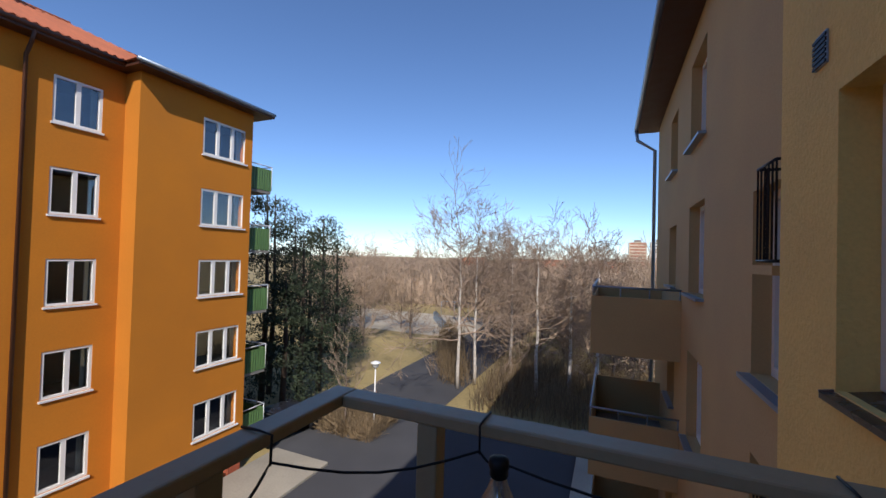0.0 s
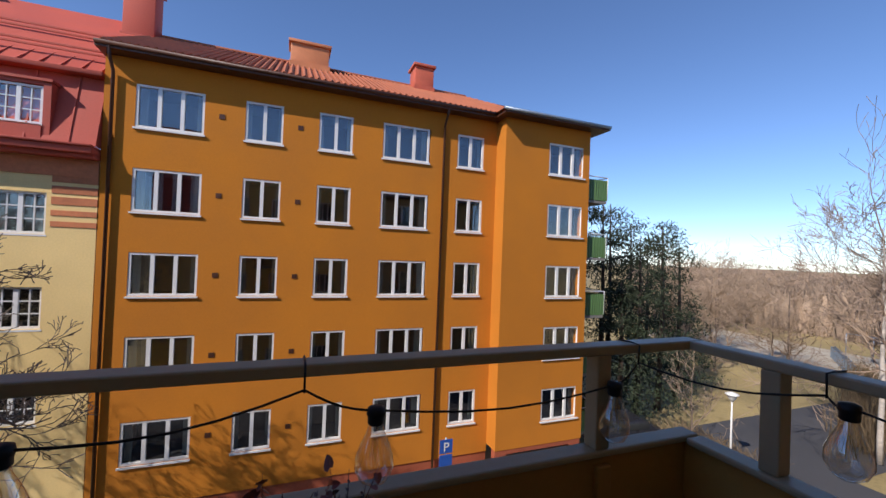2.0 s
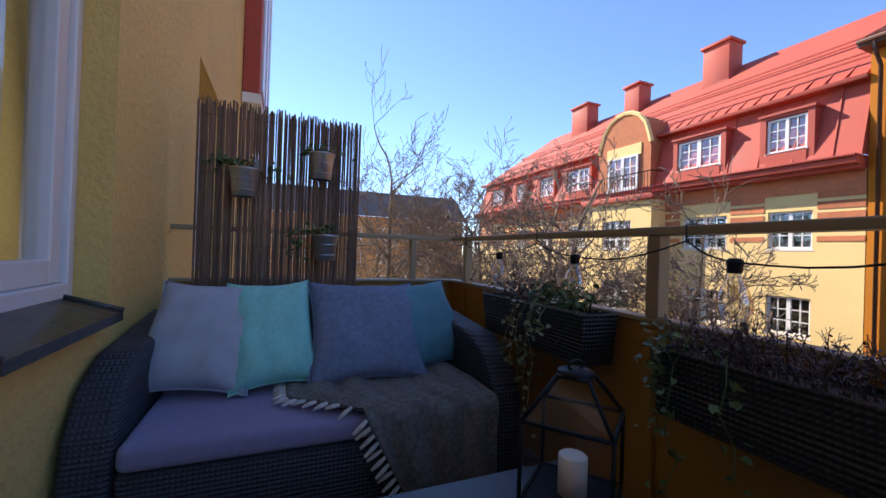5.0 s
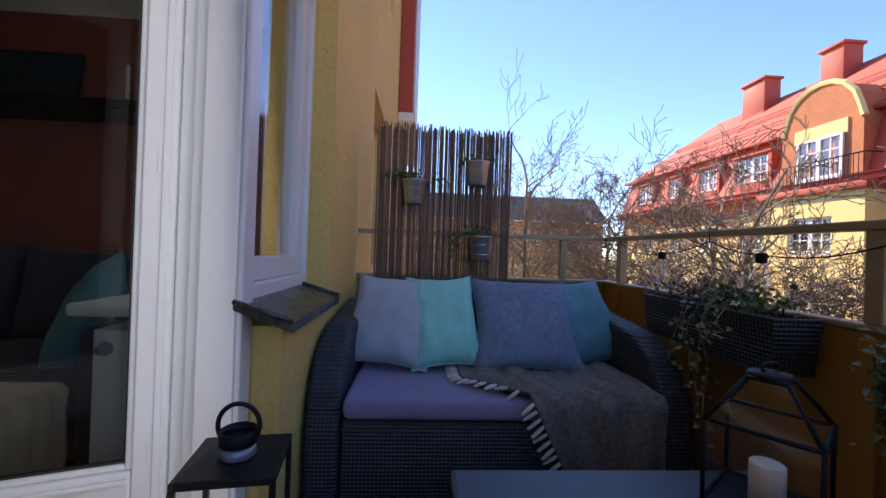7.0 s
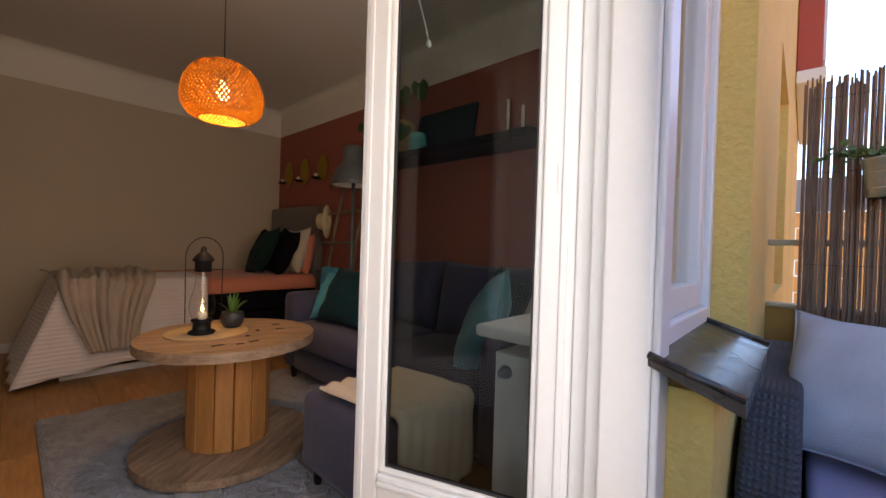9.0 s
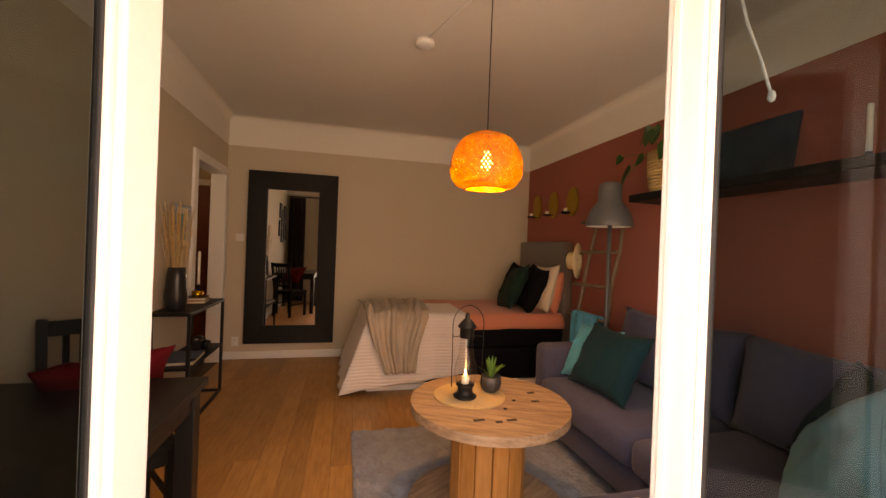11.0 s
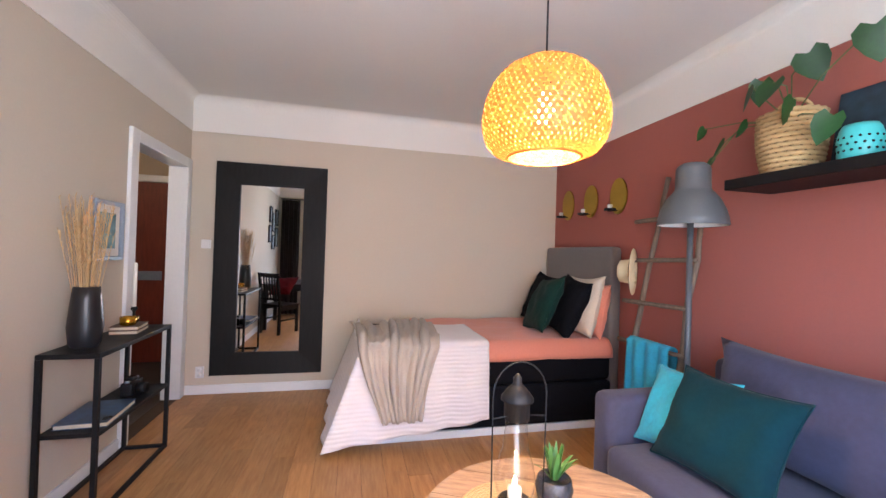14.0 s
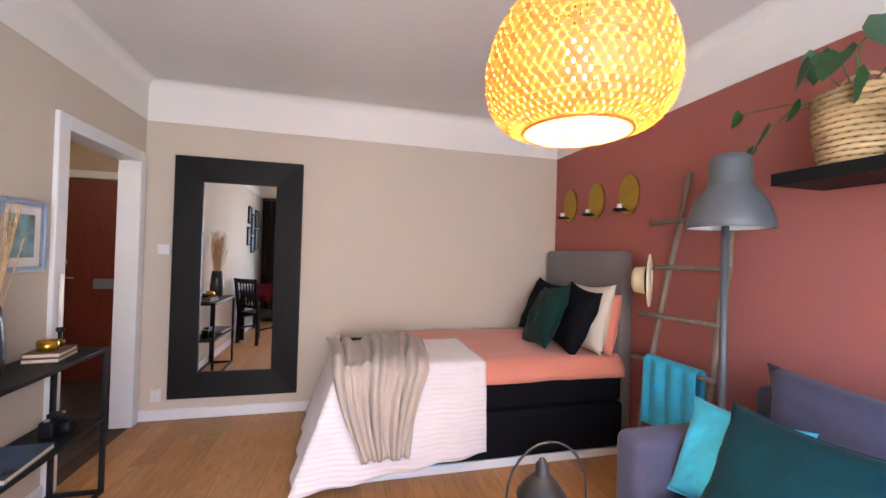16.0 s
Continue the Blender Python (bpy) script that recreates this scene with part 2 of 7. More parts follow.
def wall_with_holes(name, axis, at, thick, u0, u1, z0, z1, holes, material, reveal=None):
    """A wall across axis ('x' or 'y') from at to at + thick, with rectangular holes (ua, ub, za, zb) right through."""
    us = sorted({u0, u1, *(h[0] for h in holes), *(h[1] for h in holes)})
    zs = sorted({z0, z1, *(h[2] for h in holes), *(h[3] for h in holes)})
    us, zs = [u for u in us if u0 <= u <= u1], [z for z in zs if z0 <= z <= z1]
    solid = {}
    for i in range(len(us) - 1):
        for j in range(len(zs) - 1):
            cu, cz = (us[i] + us[i + 1]) / 2, (zs[j] + zs[j + 1]) / 2
            solid[i, j] = not any(h[0] < cu < h[1] and h[2] < cz < h[3] for h in holes)
    bm = bmesh.new()
    cache = {}

    def vert(i, j, k):
        if (i, j, k) not in cache:
            d = at + (thick if k else 0)
            cache[i, j, k] = bm.verts.new((d, us[i], zs[j]) if axis == "x" else (us[i], d, zs[j]))
        return cache[i, j, k]

    for (i, j), s in solid.items():
        if not s:
            continue
        for k in (0, 1):
            bm.faces.new([vert(i, j, k), vert(i + 1, j, k), vert(i + 1, j + 1, k), vert(i, j + 1, k)])
        for (di, dj), (a, b) in {(-1, 0): ((0, 0), (0, 1)), (1, 0): ((1, 0), (1, 1)), (0, -1): ((0, 0), (1, 0)), (0, 1): ((0, 1), (1, 1))}.items():
            if not solid.get((i + di, j + dj), False):
                bm.faces.new([vert(i + a[0], j + a[1], 0), vert(i + b[0], j + b[1], 0), vert(i + b[0], j + b[1], 1), vert(i + a[0], j + a[1], 1)])
    bmesh.ops.recalc_face_normals(bm, faces=bm.faces[:])
    return part(name, bm, material, None)


# ---- the flat and its balcony ----
X_OUT, X_IN, X_BACK = 1.25, 1.55, 6.105
Y_L, Y_R, CEIL, BAND = 1.20, -2.37, 2.655, 2.343
GROUND = -8.2
front_holes = [(-1.05, 0.53, 0.02, 2.25), (-1.66, -1.05, 0.735, 2.25), (1.75, 2.95, 0.80, 2.38), (-4.4, -3.1, 0.8, 2.3)]
for s in (-3, -2, -1, 1, 2):
    for a, b in ((-4.4, -3.1), (1.75, 2.95), (-1.6, 0.5)):
        front_holes.append((a, b, 0.8 + 2.85 * s, 2.25 + 2.85 * s))
structure(wall_with_holes("wall_facade", "x", X_OUT, X_IN - X_OUT, -9, 3.7, GROUND, 8.6, front_holes, OCHRE),
          "ochre rendered facade wall of the flat", "wall")
# inner lining of the facade wall
structure(wall_with_holes("wall_lining", "x", X_IN + 0.001, 0.012, Y_R - 0.05, Y_L + 0.05, 0, BAND, [(-1.05, 0.53, 0, 2.25), (-1.66, -1.05, 0.80, 2.25)], SAND),
          "sand painted inner face of the window wall", "wall")
structure(wall_with_holes("wall_back", "x", X_BACK, 0.15, Y_R - 0.15, Y_L + 0.005, 0, CEIL + 0.1, [], SAND), "sand painted wall behind the bed", "wall")
structure(wall_with_holes("wall_right", "y", Y_R - 0.15, 0.15, X_IN, X_BACK, 0, CEIL + 0.1, [], TERRA), "terracotta painted wall behind the sofa", "wall")
structure(wall_with_holes("wall_left", "y", Y_L, 0.12, X_IN, X_BACK, 0, CEIL + 0.1, [(5.19, 6.00, 0, 2.0)], SAND), "sand painted wall with the hall doorway", "wall")
structure(box("ceiling", (X_IN, Y_R - 0.1, CEIL), (X_BACK + 0.1, Y_L + 0.1, CEIL + 0.2), CEILING), "off-white painted flat ceiling", "ceiling")


def frieze(name, a, b, inward):
    """The white band under the ceiling, with a small cove at its top."""
    a, b, n = Vector(a), Vector(b), Vector(inward)
    prof = [(0.0, BAND), (0.006, BAND), (0.006, CEIL - 0.07)]
    prof += [(0.006 + 0.07 * (1 - math.cos(q)), CEIL - 0.07 + 0.07 * math.sin(q)) for q in (0.26, 0.52, 0.79, 1.05, 1.31, 1.5708)]
    prof += [(0.0, CEIL)]
    bm = bmesh.new()
    rows = [[bm.verts.new(p + n * d + Vector((0, 0, z))) for d, z in prof] for p in (a, b)]
    for k in range(len(prof) - 1):
        bm.faces.new((rows[0][k], rows[1][k], rows[1][k + 1], rows[0][k + 1]))
    bmesh.ops.recalc_face_normals(bm, faces=bm.faces[:])
    return structure(part(name, bm, WHITE_MATT, None), "white painted frieze band under the ceiling", "trim")


frieze("trim", (X_BACK, Y_R, 0), (X_BACK, Y_L, 0), (-1, 0, 0))
frieze("trim", (X_IN, Y_R, 0), (X_BACK, Y_R, 0), (0, 1, 0))
frieze("trim", (X_IN, Y_L, 0), (X_BACK, Y_L, 0), (0, -1, 0))
frieze("trim", (X_IN + 0.013, Y_R, 0), (X_IN + 0.013, Y_L, 0), (1, 0, 0))
for lo, hi in (((X_BACK - 0.014, Y_R, 0.002), (X_BACK, Y_L, 0.085)), ((X_IN, Y_L - 0.014, 0.002), (5.10, Y_L, 0.085)), ((X_IN, Y_R, 0.002), (X_BACK - 0.014, Y_R + 0.014, 0.085))):
    structure(box("baseboard", lo, hi, WHITE, None, 0.003), "white painted baseboard", "baseboard")
OAK = wooden("oiled oak planks", rgb("b98c58"), rgb("86592f"), 5.0, (1, 9, 9), 0.42, 0.16, 0.15)
floor = structure(box("floor", (X_IN - 0.3, Y_R - 0.1, -0.06), (X_BACK, Y_L + 0.12, -0.004), surface("floor joints", (0.05, 0.03, 0.015), 0.8)), "oiled oak plank floor", "floor")
# hall behind the doorway
HALL = surface("hall paint", rgb("b9a88f"), 0.85, 0.05, 1, 60, 0.1, 0.001)
structure(wall_with_holes("wall_hall_end", "y", 3.0, 0.1, 4.2, 7.4, -0.02, CEIL, [], HALL), "pale hall wall", "wall")
structure(wall_with_holes("wall_hall_side", "x", 7.3, 0.1, 1.3, 3.0, -0.02, CEIL, [], HALL), "pale hall wall", "wall")
structure(wall_with_holes("wall_hall_near", "x", 4.2, 0.1, 1.32, 3.0, -0.02, CEIL, [], HALL), "pale hall wall", "wall")
structure(box("ceiling_hall", (4.2, 1.3, CEIL), (7.4, 3.1, CEIL + 0.1), CEILING), "off-white hall ceiling", "ceiling")
structure(box("floor_hall", (4.2, Y_L + 0.12, -0.06), (7.4, 3.1, -0.006), surface("dark slate", (0.045, 0.042, 0.04), 0.5, 0.3, 3, 40, 0.2)), "dark slate hall floor", "floor")
# door surround
for lo, hi in (((5.10, Y_L - 0.022, 0), (5.194, Y_L + 0.13, 2.08)), ((5.996, Y_L - 0.022, 0), (6.085, Y_L + 0.13, 2.08)), ((5.194, Y_L - 0.022, 1.996), (5.996, Y_L + 0.13, 2.08))):
    structure(box("trim", lo, hi, WHITE, None, 0.006), "white painted door casing", "trim")

# balcony slab and parapet
X_RAIL, Y_END, Y_SIDE = -0.43, -2.50, 1.05
structure(box("floor_balcony", (X_RAIL - 0.06, Y_END - 0.06, -0.16), (X_OUT, Y_SIDE + 0.06, -0.02), CONCRETE), "grey concrete balcony floor", "floor")
parapet = thing("balcony_railing", "ochre panelled balcony railing with olive grey posts", "railing", kind="structure")
T = 0.03
for lo, hi in (((X_RAIL - T, Y_END, -0.02), (X_RAIL, Y_SIDE, 0.794)), ((X_RAIL, Y_SIDE - T, -0.02), (X_OUT, Y_SIDE, 0.794)), ((X_RAIL, Y_END, -0.02), (X_OUT, Y_END + T, 0.794))):
    box("panel", lo, hi, PANEL, parapet, 0.003)
for lo, hi in (((X_RAIL - 0.05, Y_END - 0.02, 0.795), (X_RAIL + 0.012, Y_SIDE + 0.02, 0.815)), ((X_RAIL + 0.02, Y_SIDE - 0.05, 0.795), (X_OUT, Y_SIDE + 0.02, 0.815)), ((X_RAIL + 0.02, Y_END - 0.02, 0.795), (X_OUT, Y_END + 0.05, 0.815))):
    box("cap", lo, hi, RAIL, parapet, 0.006)
for lo, hi in (((X_RAIL - 0.045, Y_END - 0.02, 1.082), (X_RAIL + 0.015, Y_SIDE + 0.02, 1.11)), ((X_RAIL + 0.015, Y_SIDE - 0.04, 1.082), (X_OUT, Y_SIDE + 0.02, 1.11)), ((X_RAIL + 0.015, Y_END - 0.02, 1.082), (X_OUT, Y_END + 0.04, 1.11))):
    box("handrail", lo, hi, RAIL, parapet, 0.005)
for y in (0.685, -0.85, -2.27):
    box("post", (X_RAIL - 0.042, y - 0.024, 0.816), (X_RAIL + 0.008, y + 0.024, 1.081), RAIL, parapet, 0.004)
    box("post", (X_RAIL + 0.001, y - 0.024, -0.015), (X_RAIL + 0.02, y + 0.024, 0.775), PANEL, parapet, 0.004)
box("post", (-0.195 - 0.024, Y_SIDE - 0.035, 0.816), (-0.195 + 0.024, Y_SIDE + 0.015, 1.081), RAIL, parapet, 0.004)
box("post", (-0.14 - 0.02, Y_END - 0.015, 0.816), (-0.14 + 0.02, Y_END + 0.035, 1.081), RAIL, parapet, 0.004)

# ---- street: ground ----
def sheet(name, x0, x1, y0, y1, z, material, n=1, label="", category="ground"):
    bm = bmesh.new()
    bmesh.ops.create_grid(bm, x_segments=n, y_segments=n, size=1, matrix=Matrix.Translation(((x0 + x1) / 2, (y0 + y1) / 2, z)) @ Matrix.Diagonal(((x1 - x0) / 2, (y1 - y0) / 2, 1, 1)))
    return structure(part(name, bm, material, None), label, category)


sheet("ground", -900, 900, -900, 1500, GROUND - 0.05, GRASS, 1, "brown winter grass reaching the horizon")
box_road = box("road", (-11.5, -90, GROUND - 0.049), (-1.2, 24, GROUND), ASPHALT)
structure(box_road, "grey asphalt street in tree shade", "road")
structure(box("pavement", (-14.6, -90, GROUND - 0.049), (-11.5, 15, GROUND + 0.12), GRAVEL, None, 0.02), "pale pavement along the orange house", "pavement")
structure(box("pavement", (-1.2, -90, GROUND - 0.049), (X_OUT, 24, GROUND + 0.12), GRAVEL, None, 0.02), "pale pavement below the balcony", "pavement")
sheet("road_path", -16, -9.5, 15, 120, GROUND - 0.03, ASPHALT, 1, "dark park path", "road")
sheet("pavement_court", -40, -16, 44, 60, GROUND - 0.03, GRAVEL, 1, "pale gravel ball court", "pavement")


# ---- houses across the street ----
def window_unit(name, panes, w, h, frame_mat, group, bars=False, depth=0.09):
    """A casement window in the y-z plane, looking to +x, its lower corner at the origin."""
    win = thing(name, f"white {panes}-light casement window with a pale tin sill", "window", group, kind="structure")
    f = 0.075
    for lo, hi in (((-depth, 0, 0), (0, f, h)), ((-depth, w - f, 0), (0, w, h)), ((-depth, f, 0), (0, w - f, f)), ((-depth, f, h - f), (0, w - f, h))):
        box("window_frame", lo, hi, frame_mat, win)
    step = w / panes
    for k in range(1, panes):
        box("mullion", (-depth, k * step - 0.06, f), (-0.005, k * step + 0.06, h - f), frame_mat, win)
    if bars:
        for k in range(panes):
            box("glazing_bar", (-0.05, k * step + step / 2 - 0.018, f), (-0.02, k * step + step / 2 + 0.018, h - f), frame_mat, win)
        for q in (0.36, 0.66):
            box("glazing_bar", (-0.052, f, h * q - 0.018), (-0.022, w - f, h * q + 0.018), frame_mat, win)
    for k in range(panes):
        ob = box("pane", (-0.065, k * step + 0.05, f * 0.8), (-0.058, (k + 1) * step - 0.05, h - f * 0.8), PANE, win)
        ob.visible_shadow = False
    box("sill", (-0.02, -0.04, -0.07), (0.09, w + 0.04, -0.012), frame_mat, win)
    # the room behind, its dimness put into near-black faces
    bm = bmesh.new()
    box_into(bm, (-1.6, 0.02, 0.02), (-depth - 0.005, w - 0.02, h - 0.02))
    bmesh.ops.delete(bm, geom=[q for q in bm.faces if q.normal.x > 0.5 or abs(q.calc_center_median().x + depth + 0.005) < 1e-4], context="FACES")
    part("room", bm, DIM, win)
    rnd = random.Random(int(w * 100) + panes)
    for k in range(2):
        y0 = 0.05 if k == 0 else w - 0.05 - w * 0.11
        box("curtain", (-0.30, y0, 0.05), (-0.27, y0 + w * 0.11, h - 0.05), CURTAIN, win)
    return win


def corrugated(bm, x, y0, y1, z0, z1, step=0.12, deep=0.03, along="y"):
    n = int((y1 - y0) / step)
    prev = None
    for k in range(n + 1):
        d = deep if k % 2 else 0
        y = y0 + (y1 - y0) * k / n
        pts = ((x + d, y), (x + d, y)) if along == "y" else ((y, x + d), (y, x + d))
        cur = [bm.verts.new((*pts[0], z0)), bm.verts.new((*pts[1], z1))]
        if prev:
            bm.faces.new((prev[0], cur[0], cur[1], prev[1]))
        prev = cur


ROWS_Z = [5.20 - 2.815 * k for k in range(5)]
XO = -15.5
house = thing("apartment_house", "orange rendered five-storey apartment house with clay tile roof", "house")
cols = [(-5.14, 2.0, 3), (-1.85, 1.27, 2), (0.71, 1.28, 2), (3.21, 2.05, 3), (6.52, 1.28, 2)]
holes = [(y, y + w, z + 0.0, z + 1.45) for y, w, _ in cols for z in ROWS_Z] + [(2.9, 4.9, -7.9, -7.0), (6.7, 8.2, -8.2, -7.3 + 0.0)]
ob = wall_with_holes("wall", "x", XO - 0.35, 0.35, -6.0, 8.45, -7.45, 7.5, holes[:25], ORANGE)
ob.parent = house
ob = wall_with_holes("wall", "x", -15.03, 0.35, 8.45, 13.05, -7.1, 7.5, [(10.74, 12.67, z, z + 1.45) for z in ROWS_Z], ORANGE)
ob.parent = house
box("wall", (-15.5, 8.45, -7.1), (-15.03, 8.8, 7.5), ORANGE, house)
box("wall", (-26, 12.75, GROUND), (-15.03, 13.05, 7.5), ORANGE, house)
box("wall", (-26, -6.0, GROUND), (-15.9, -5.7, 7.5), ORANGE, house)
ob = wall_with_holes("plinth", "x", XO - 0.35, 0.3, -6.0, 8.45, GROUND, -7.452, [], BRICK_RED)
ob.parent = house
ob = wall_with_holes("plinth", "x", -15.0, 0.3, 8.45, 13.0, GROUND, -7.102, [(9.0, 12.4, GROUND, -7.3)], BRICK_RED)
ob.parent = house
win3 = window_unit("window_house", 3, 2.0, 1.45, WHITE, "windows of the orange house")
win2 = window_unit("window_house", 2, 1.28, 1.45, WHITE, "windows of the orange house")
first = {2: True, 3: True}
for y, w, n in cols + [(10.74, 1.95, 3)]:
    for z in ROWS_Z:
        x = (-14.68 if y > 9 else XO) - 0.02
        src = win3 if n == 3 else win2
        if first[n]:
            src.matrix_basis = pose(x, y, z)
            first[n] = False
        else:
            copy_thing(src, pose(x, y, z))
# eaves, gutter and roof
box("soffit", (-16.0, -6.1, 7.46), (-14.95, 8.1, 7.56), BROWN_TIN, house)
box("soffit", (-16.0, 8.1, 7.47), (-14.1, 13.7, 7.57), BROWN_TIN, house)
tube("gutter", [(-14.93, -6.1, 7.60), (-14.93, 8.1, 7.60)], 0.075, BROWN_TIN, house)
tube("gutter", [(-14.08, 8.0, 7.61), (-14.08, 13.7, 7.61)], 0.075, GREY_TIN, house)
for y in (5.85, -5.75):
    tube("downpipe", [(-14.95, y, 7.55), (-15.12, y, 7.2), (-15.40, y, 6.9), (-15.42, y, GROUND)], 0.055, BROWN_TIN, house)
rf = bmesh.new()
for a, b, c, d in (((-14.93, -6.0, 7.63), (-14.93, 13.7, 7.63), (-20.2, 8.8, 10.35), (-20.2, -6.0, 10.35)), ((-26, 13.7, 7.63), (-26, -6.0, 7.63), (-20.2, -6.0, 10.35), (-20.2, 8.8, 10.35))):
    rf.faces.new([rf.verts.new(q) for q in (a, b, c, d)])
rf.faces.new([rf.verts.new(q) for q in ((-14.1, 13.7, 7.63), (-26, 13.7, 7.63), (-20.2, 8.8, 10.35))])
rf.faces.new([rf.verts.new(q) for q in ((-14.93, 8.0, 7.63), (-14.1, 8.0, 7.63), (-14.1, 13.7, 7.63), (-14.93, 13.7, 7.64))])
part("roof", rf, ROOF_TILE, house)
# rows of round tiles on the street side
tl = bmesh.new()
for k in range(78):
    y = -5.9 + k * 0.24
    t = 1.0 if y < 8.8 else max(0.05, (13.5 - y) / 4.7)
    p0, p1 = Vector((-14.93, y, 7.66)), Vector((-14.93 - 5.27 * t, y, 7.66 + 2.72 * t))
    tube_into(tl, [p0, p1], 0.075, 5)
rib = part("tiling", tl, ROOF_TILE, house)
rib["kind"] = "stuff"
box("ridge", (-20.35, -6.0, 10.33), (-20.05, 8.8, 10.45), ROOF_TILE, house, 0.03)


def chimney(label, x, y, w, d, z0, z1, material, cap_mat):
    c = thing("chimney", label, "chimney", "chimneys of the street")
    box("shaft", (x - d / 2, y - w / 2, z0), (x + d / 2, y + w / 2, z1), material, c, 0.02)
    box("cap", (x - d / 2 - 0.1, y - w / 2 - 0.1, z1), (x + d / 2 + 0.1, y + w / 2 + 0.1, z1 + 0.14), cap_mat, c, 0.02)
    box("flashing", (x - d / 2 - 0.06, y - w / 2 - 0.06, z0 - 0.05), (x + d / 2 + 0.06, y + w / 2 + 0.06, z0 + 0.45), cap_mat, c, 0.01)
    return c


COPPER = surface("orange tin", rgb("c47a4e"), 0.5, 0.12, 2, 40, 0.1)
chimney("orange tin-clad chimney on the clay tile roof", -19.6, 0.35, 1.7, 1.0, 9.6, 10.9, COPPER, COPPER)
chimney("red plastered chimney on the clay tile roof", -19.6, 6.0, 1.0, 1.0, 9.6, 11.05, CHIMNEY, CHIMNEY)
# balconies with green tin fronts at the far gable
for k in range(5):
    z = 4.3 - 2.815 * k
    b = thing("house_balcony", "green corrugated tin balcony on the gable of the orange house", "balcony", "gable balconies")
    bm = bmesh.new()
    corrugated(bm, -14.95, 13.06, 14.4, z, z + 1.0, 0.07, 0.03)
    part("front", bm, GREEN_TIN, b)
    bm = bmesh.new()
    corrugated(bm, 14.4, -18, -14.95, z, z + 1.0, 0.07, 0.03, "x")
    part("front", bm, GREEN_TIN, b)
    box("slab", (-18, 13.06, z - 0.15), (-14.95, 14.4, z - 0.02), CONCRETE, b)
    tube("handrail", [(-18, 14.42, z + 1.15), (-14.93, 14.42, z + 1.15), (-14.93, 13.06, z + 1.15)], 0.025, WHITE, b)
    for q in ((-14.93, 13.1), (-14.93, 14.42), (-16.4, 14.42)):
        tube("post", [(*q, z), (*q, z + 1.15)], 0.02, WHITE, b, 6)
# small wall vents
for k in range(5):
    for y in (-2.6, 0.03):
        if (k + (y > 0)) % 1 == 0:
            structure(box("vent", (XO - 0.02, y - 0.09, 5.85 - 2.815 * k), (XO + 0.02, y + 0.09, 6.02 - 2.815 * k), BROWN_TIN), "small square wall vent", "vent")
# ground floor doorway and windows
sh = thing("shop_front", "dark glazed street entrance in the brick base", "shop front")
box("frame", (-15.3, 9.0, GROUND), (-14.8, 12.4, -8.1), BROWN_TIN, sh)
# the darkness behind this glass is put into its colour
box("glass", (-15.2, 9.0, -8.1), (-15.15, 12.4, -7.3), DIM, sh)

# ---- the red-roofed house ----
red = thing("mansard_house", "yellow rendered house with a red tin mansard roof", "house")
RY0, RY1 = -30.5, -6.02
XR = -15.5
low = [(-8.6, 1.3), (-11.85, 1.85), (-19.3, 1.6), (-22.1, 1.4), (-24.8, 1.3), (-28.2, 1.6)]
lholes = [(y, y + w, z, z + 1.3) for y, w in low for z in (1.5, -1.45, -4.4)]
ob = wall_with_holes("wall", "x", XR - 0.4, 0.4, RY0, RY1, GROUND, 1.2, [h for h in lholes if h[2] < 1.2], YELLOW)
ob.parent = red
ob = wall_with_holes("wall", "x", XR - 0.4, 0.4, RY0, RY1, 1.2, 3.95, [(a, b, max(1.2, c), d) for a, b, c, d in lholes if c > 1.2], YELLOW)
ob.parent = red
# brick stripes of the upper storey
BRK = surface("red brick", rgb("bf7650"), 0.9, 0.25, 1, 10, 0.3, each=0.12)
for k, z in enumerate((1.75, 2.1, 2.45, 2.8, 3.15)):
    edges = [RY0] + [q for y, w in sorted(low) for q in (y - 0.12, y + w + 0.12)] + [RY1]
    for a, b in zip(edges[::2], edges[1::2]):
        box("brick_band", (XR - 0.05, a, z), (XR + 0.02, b, z + (0.17, 0.17, 0.24, 0.24, 0.2)[k]), BRK, red)
box("brick_band", (XR - 0.05, RY0, 3.35), (XR + 0.04, RY1, 3.9), BRK, red)
win_r = window_unit("window_red_house", 2, 1.3, 1.3, WHITE, "windows of the red-roofed house", True)
used = False
for y, w in low:
    for z in (1.5, -1.45, -4.4):
        m = pose(XR - 0.08, y, z) @ Matrix.Diagonal((1, w / 1.3, 1, 1))
        if not used:
            win_r.matrix_basis, used = m, True
            win_r.scale = (1, w / 1.3, 1)
        else:
            c = copy_thing(win_r, pose(XR - 0.08, y, z))
            c.scale = (1, w / 1.3, 1)
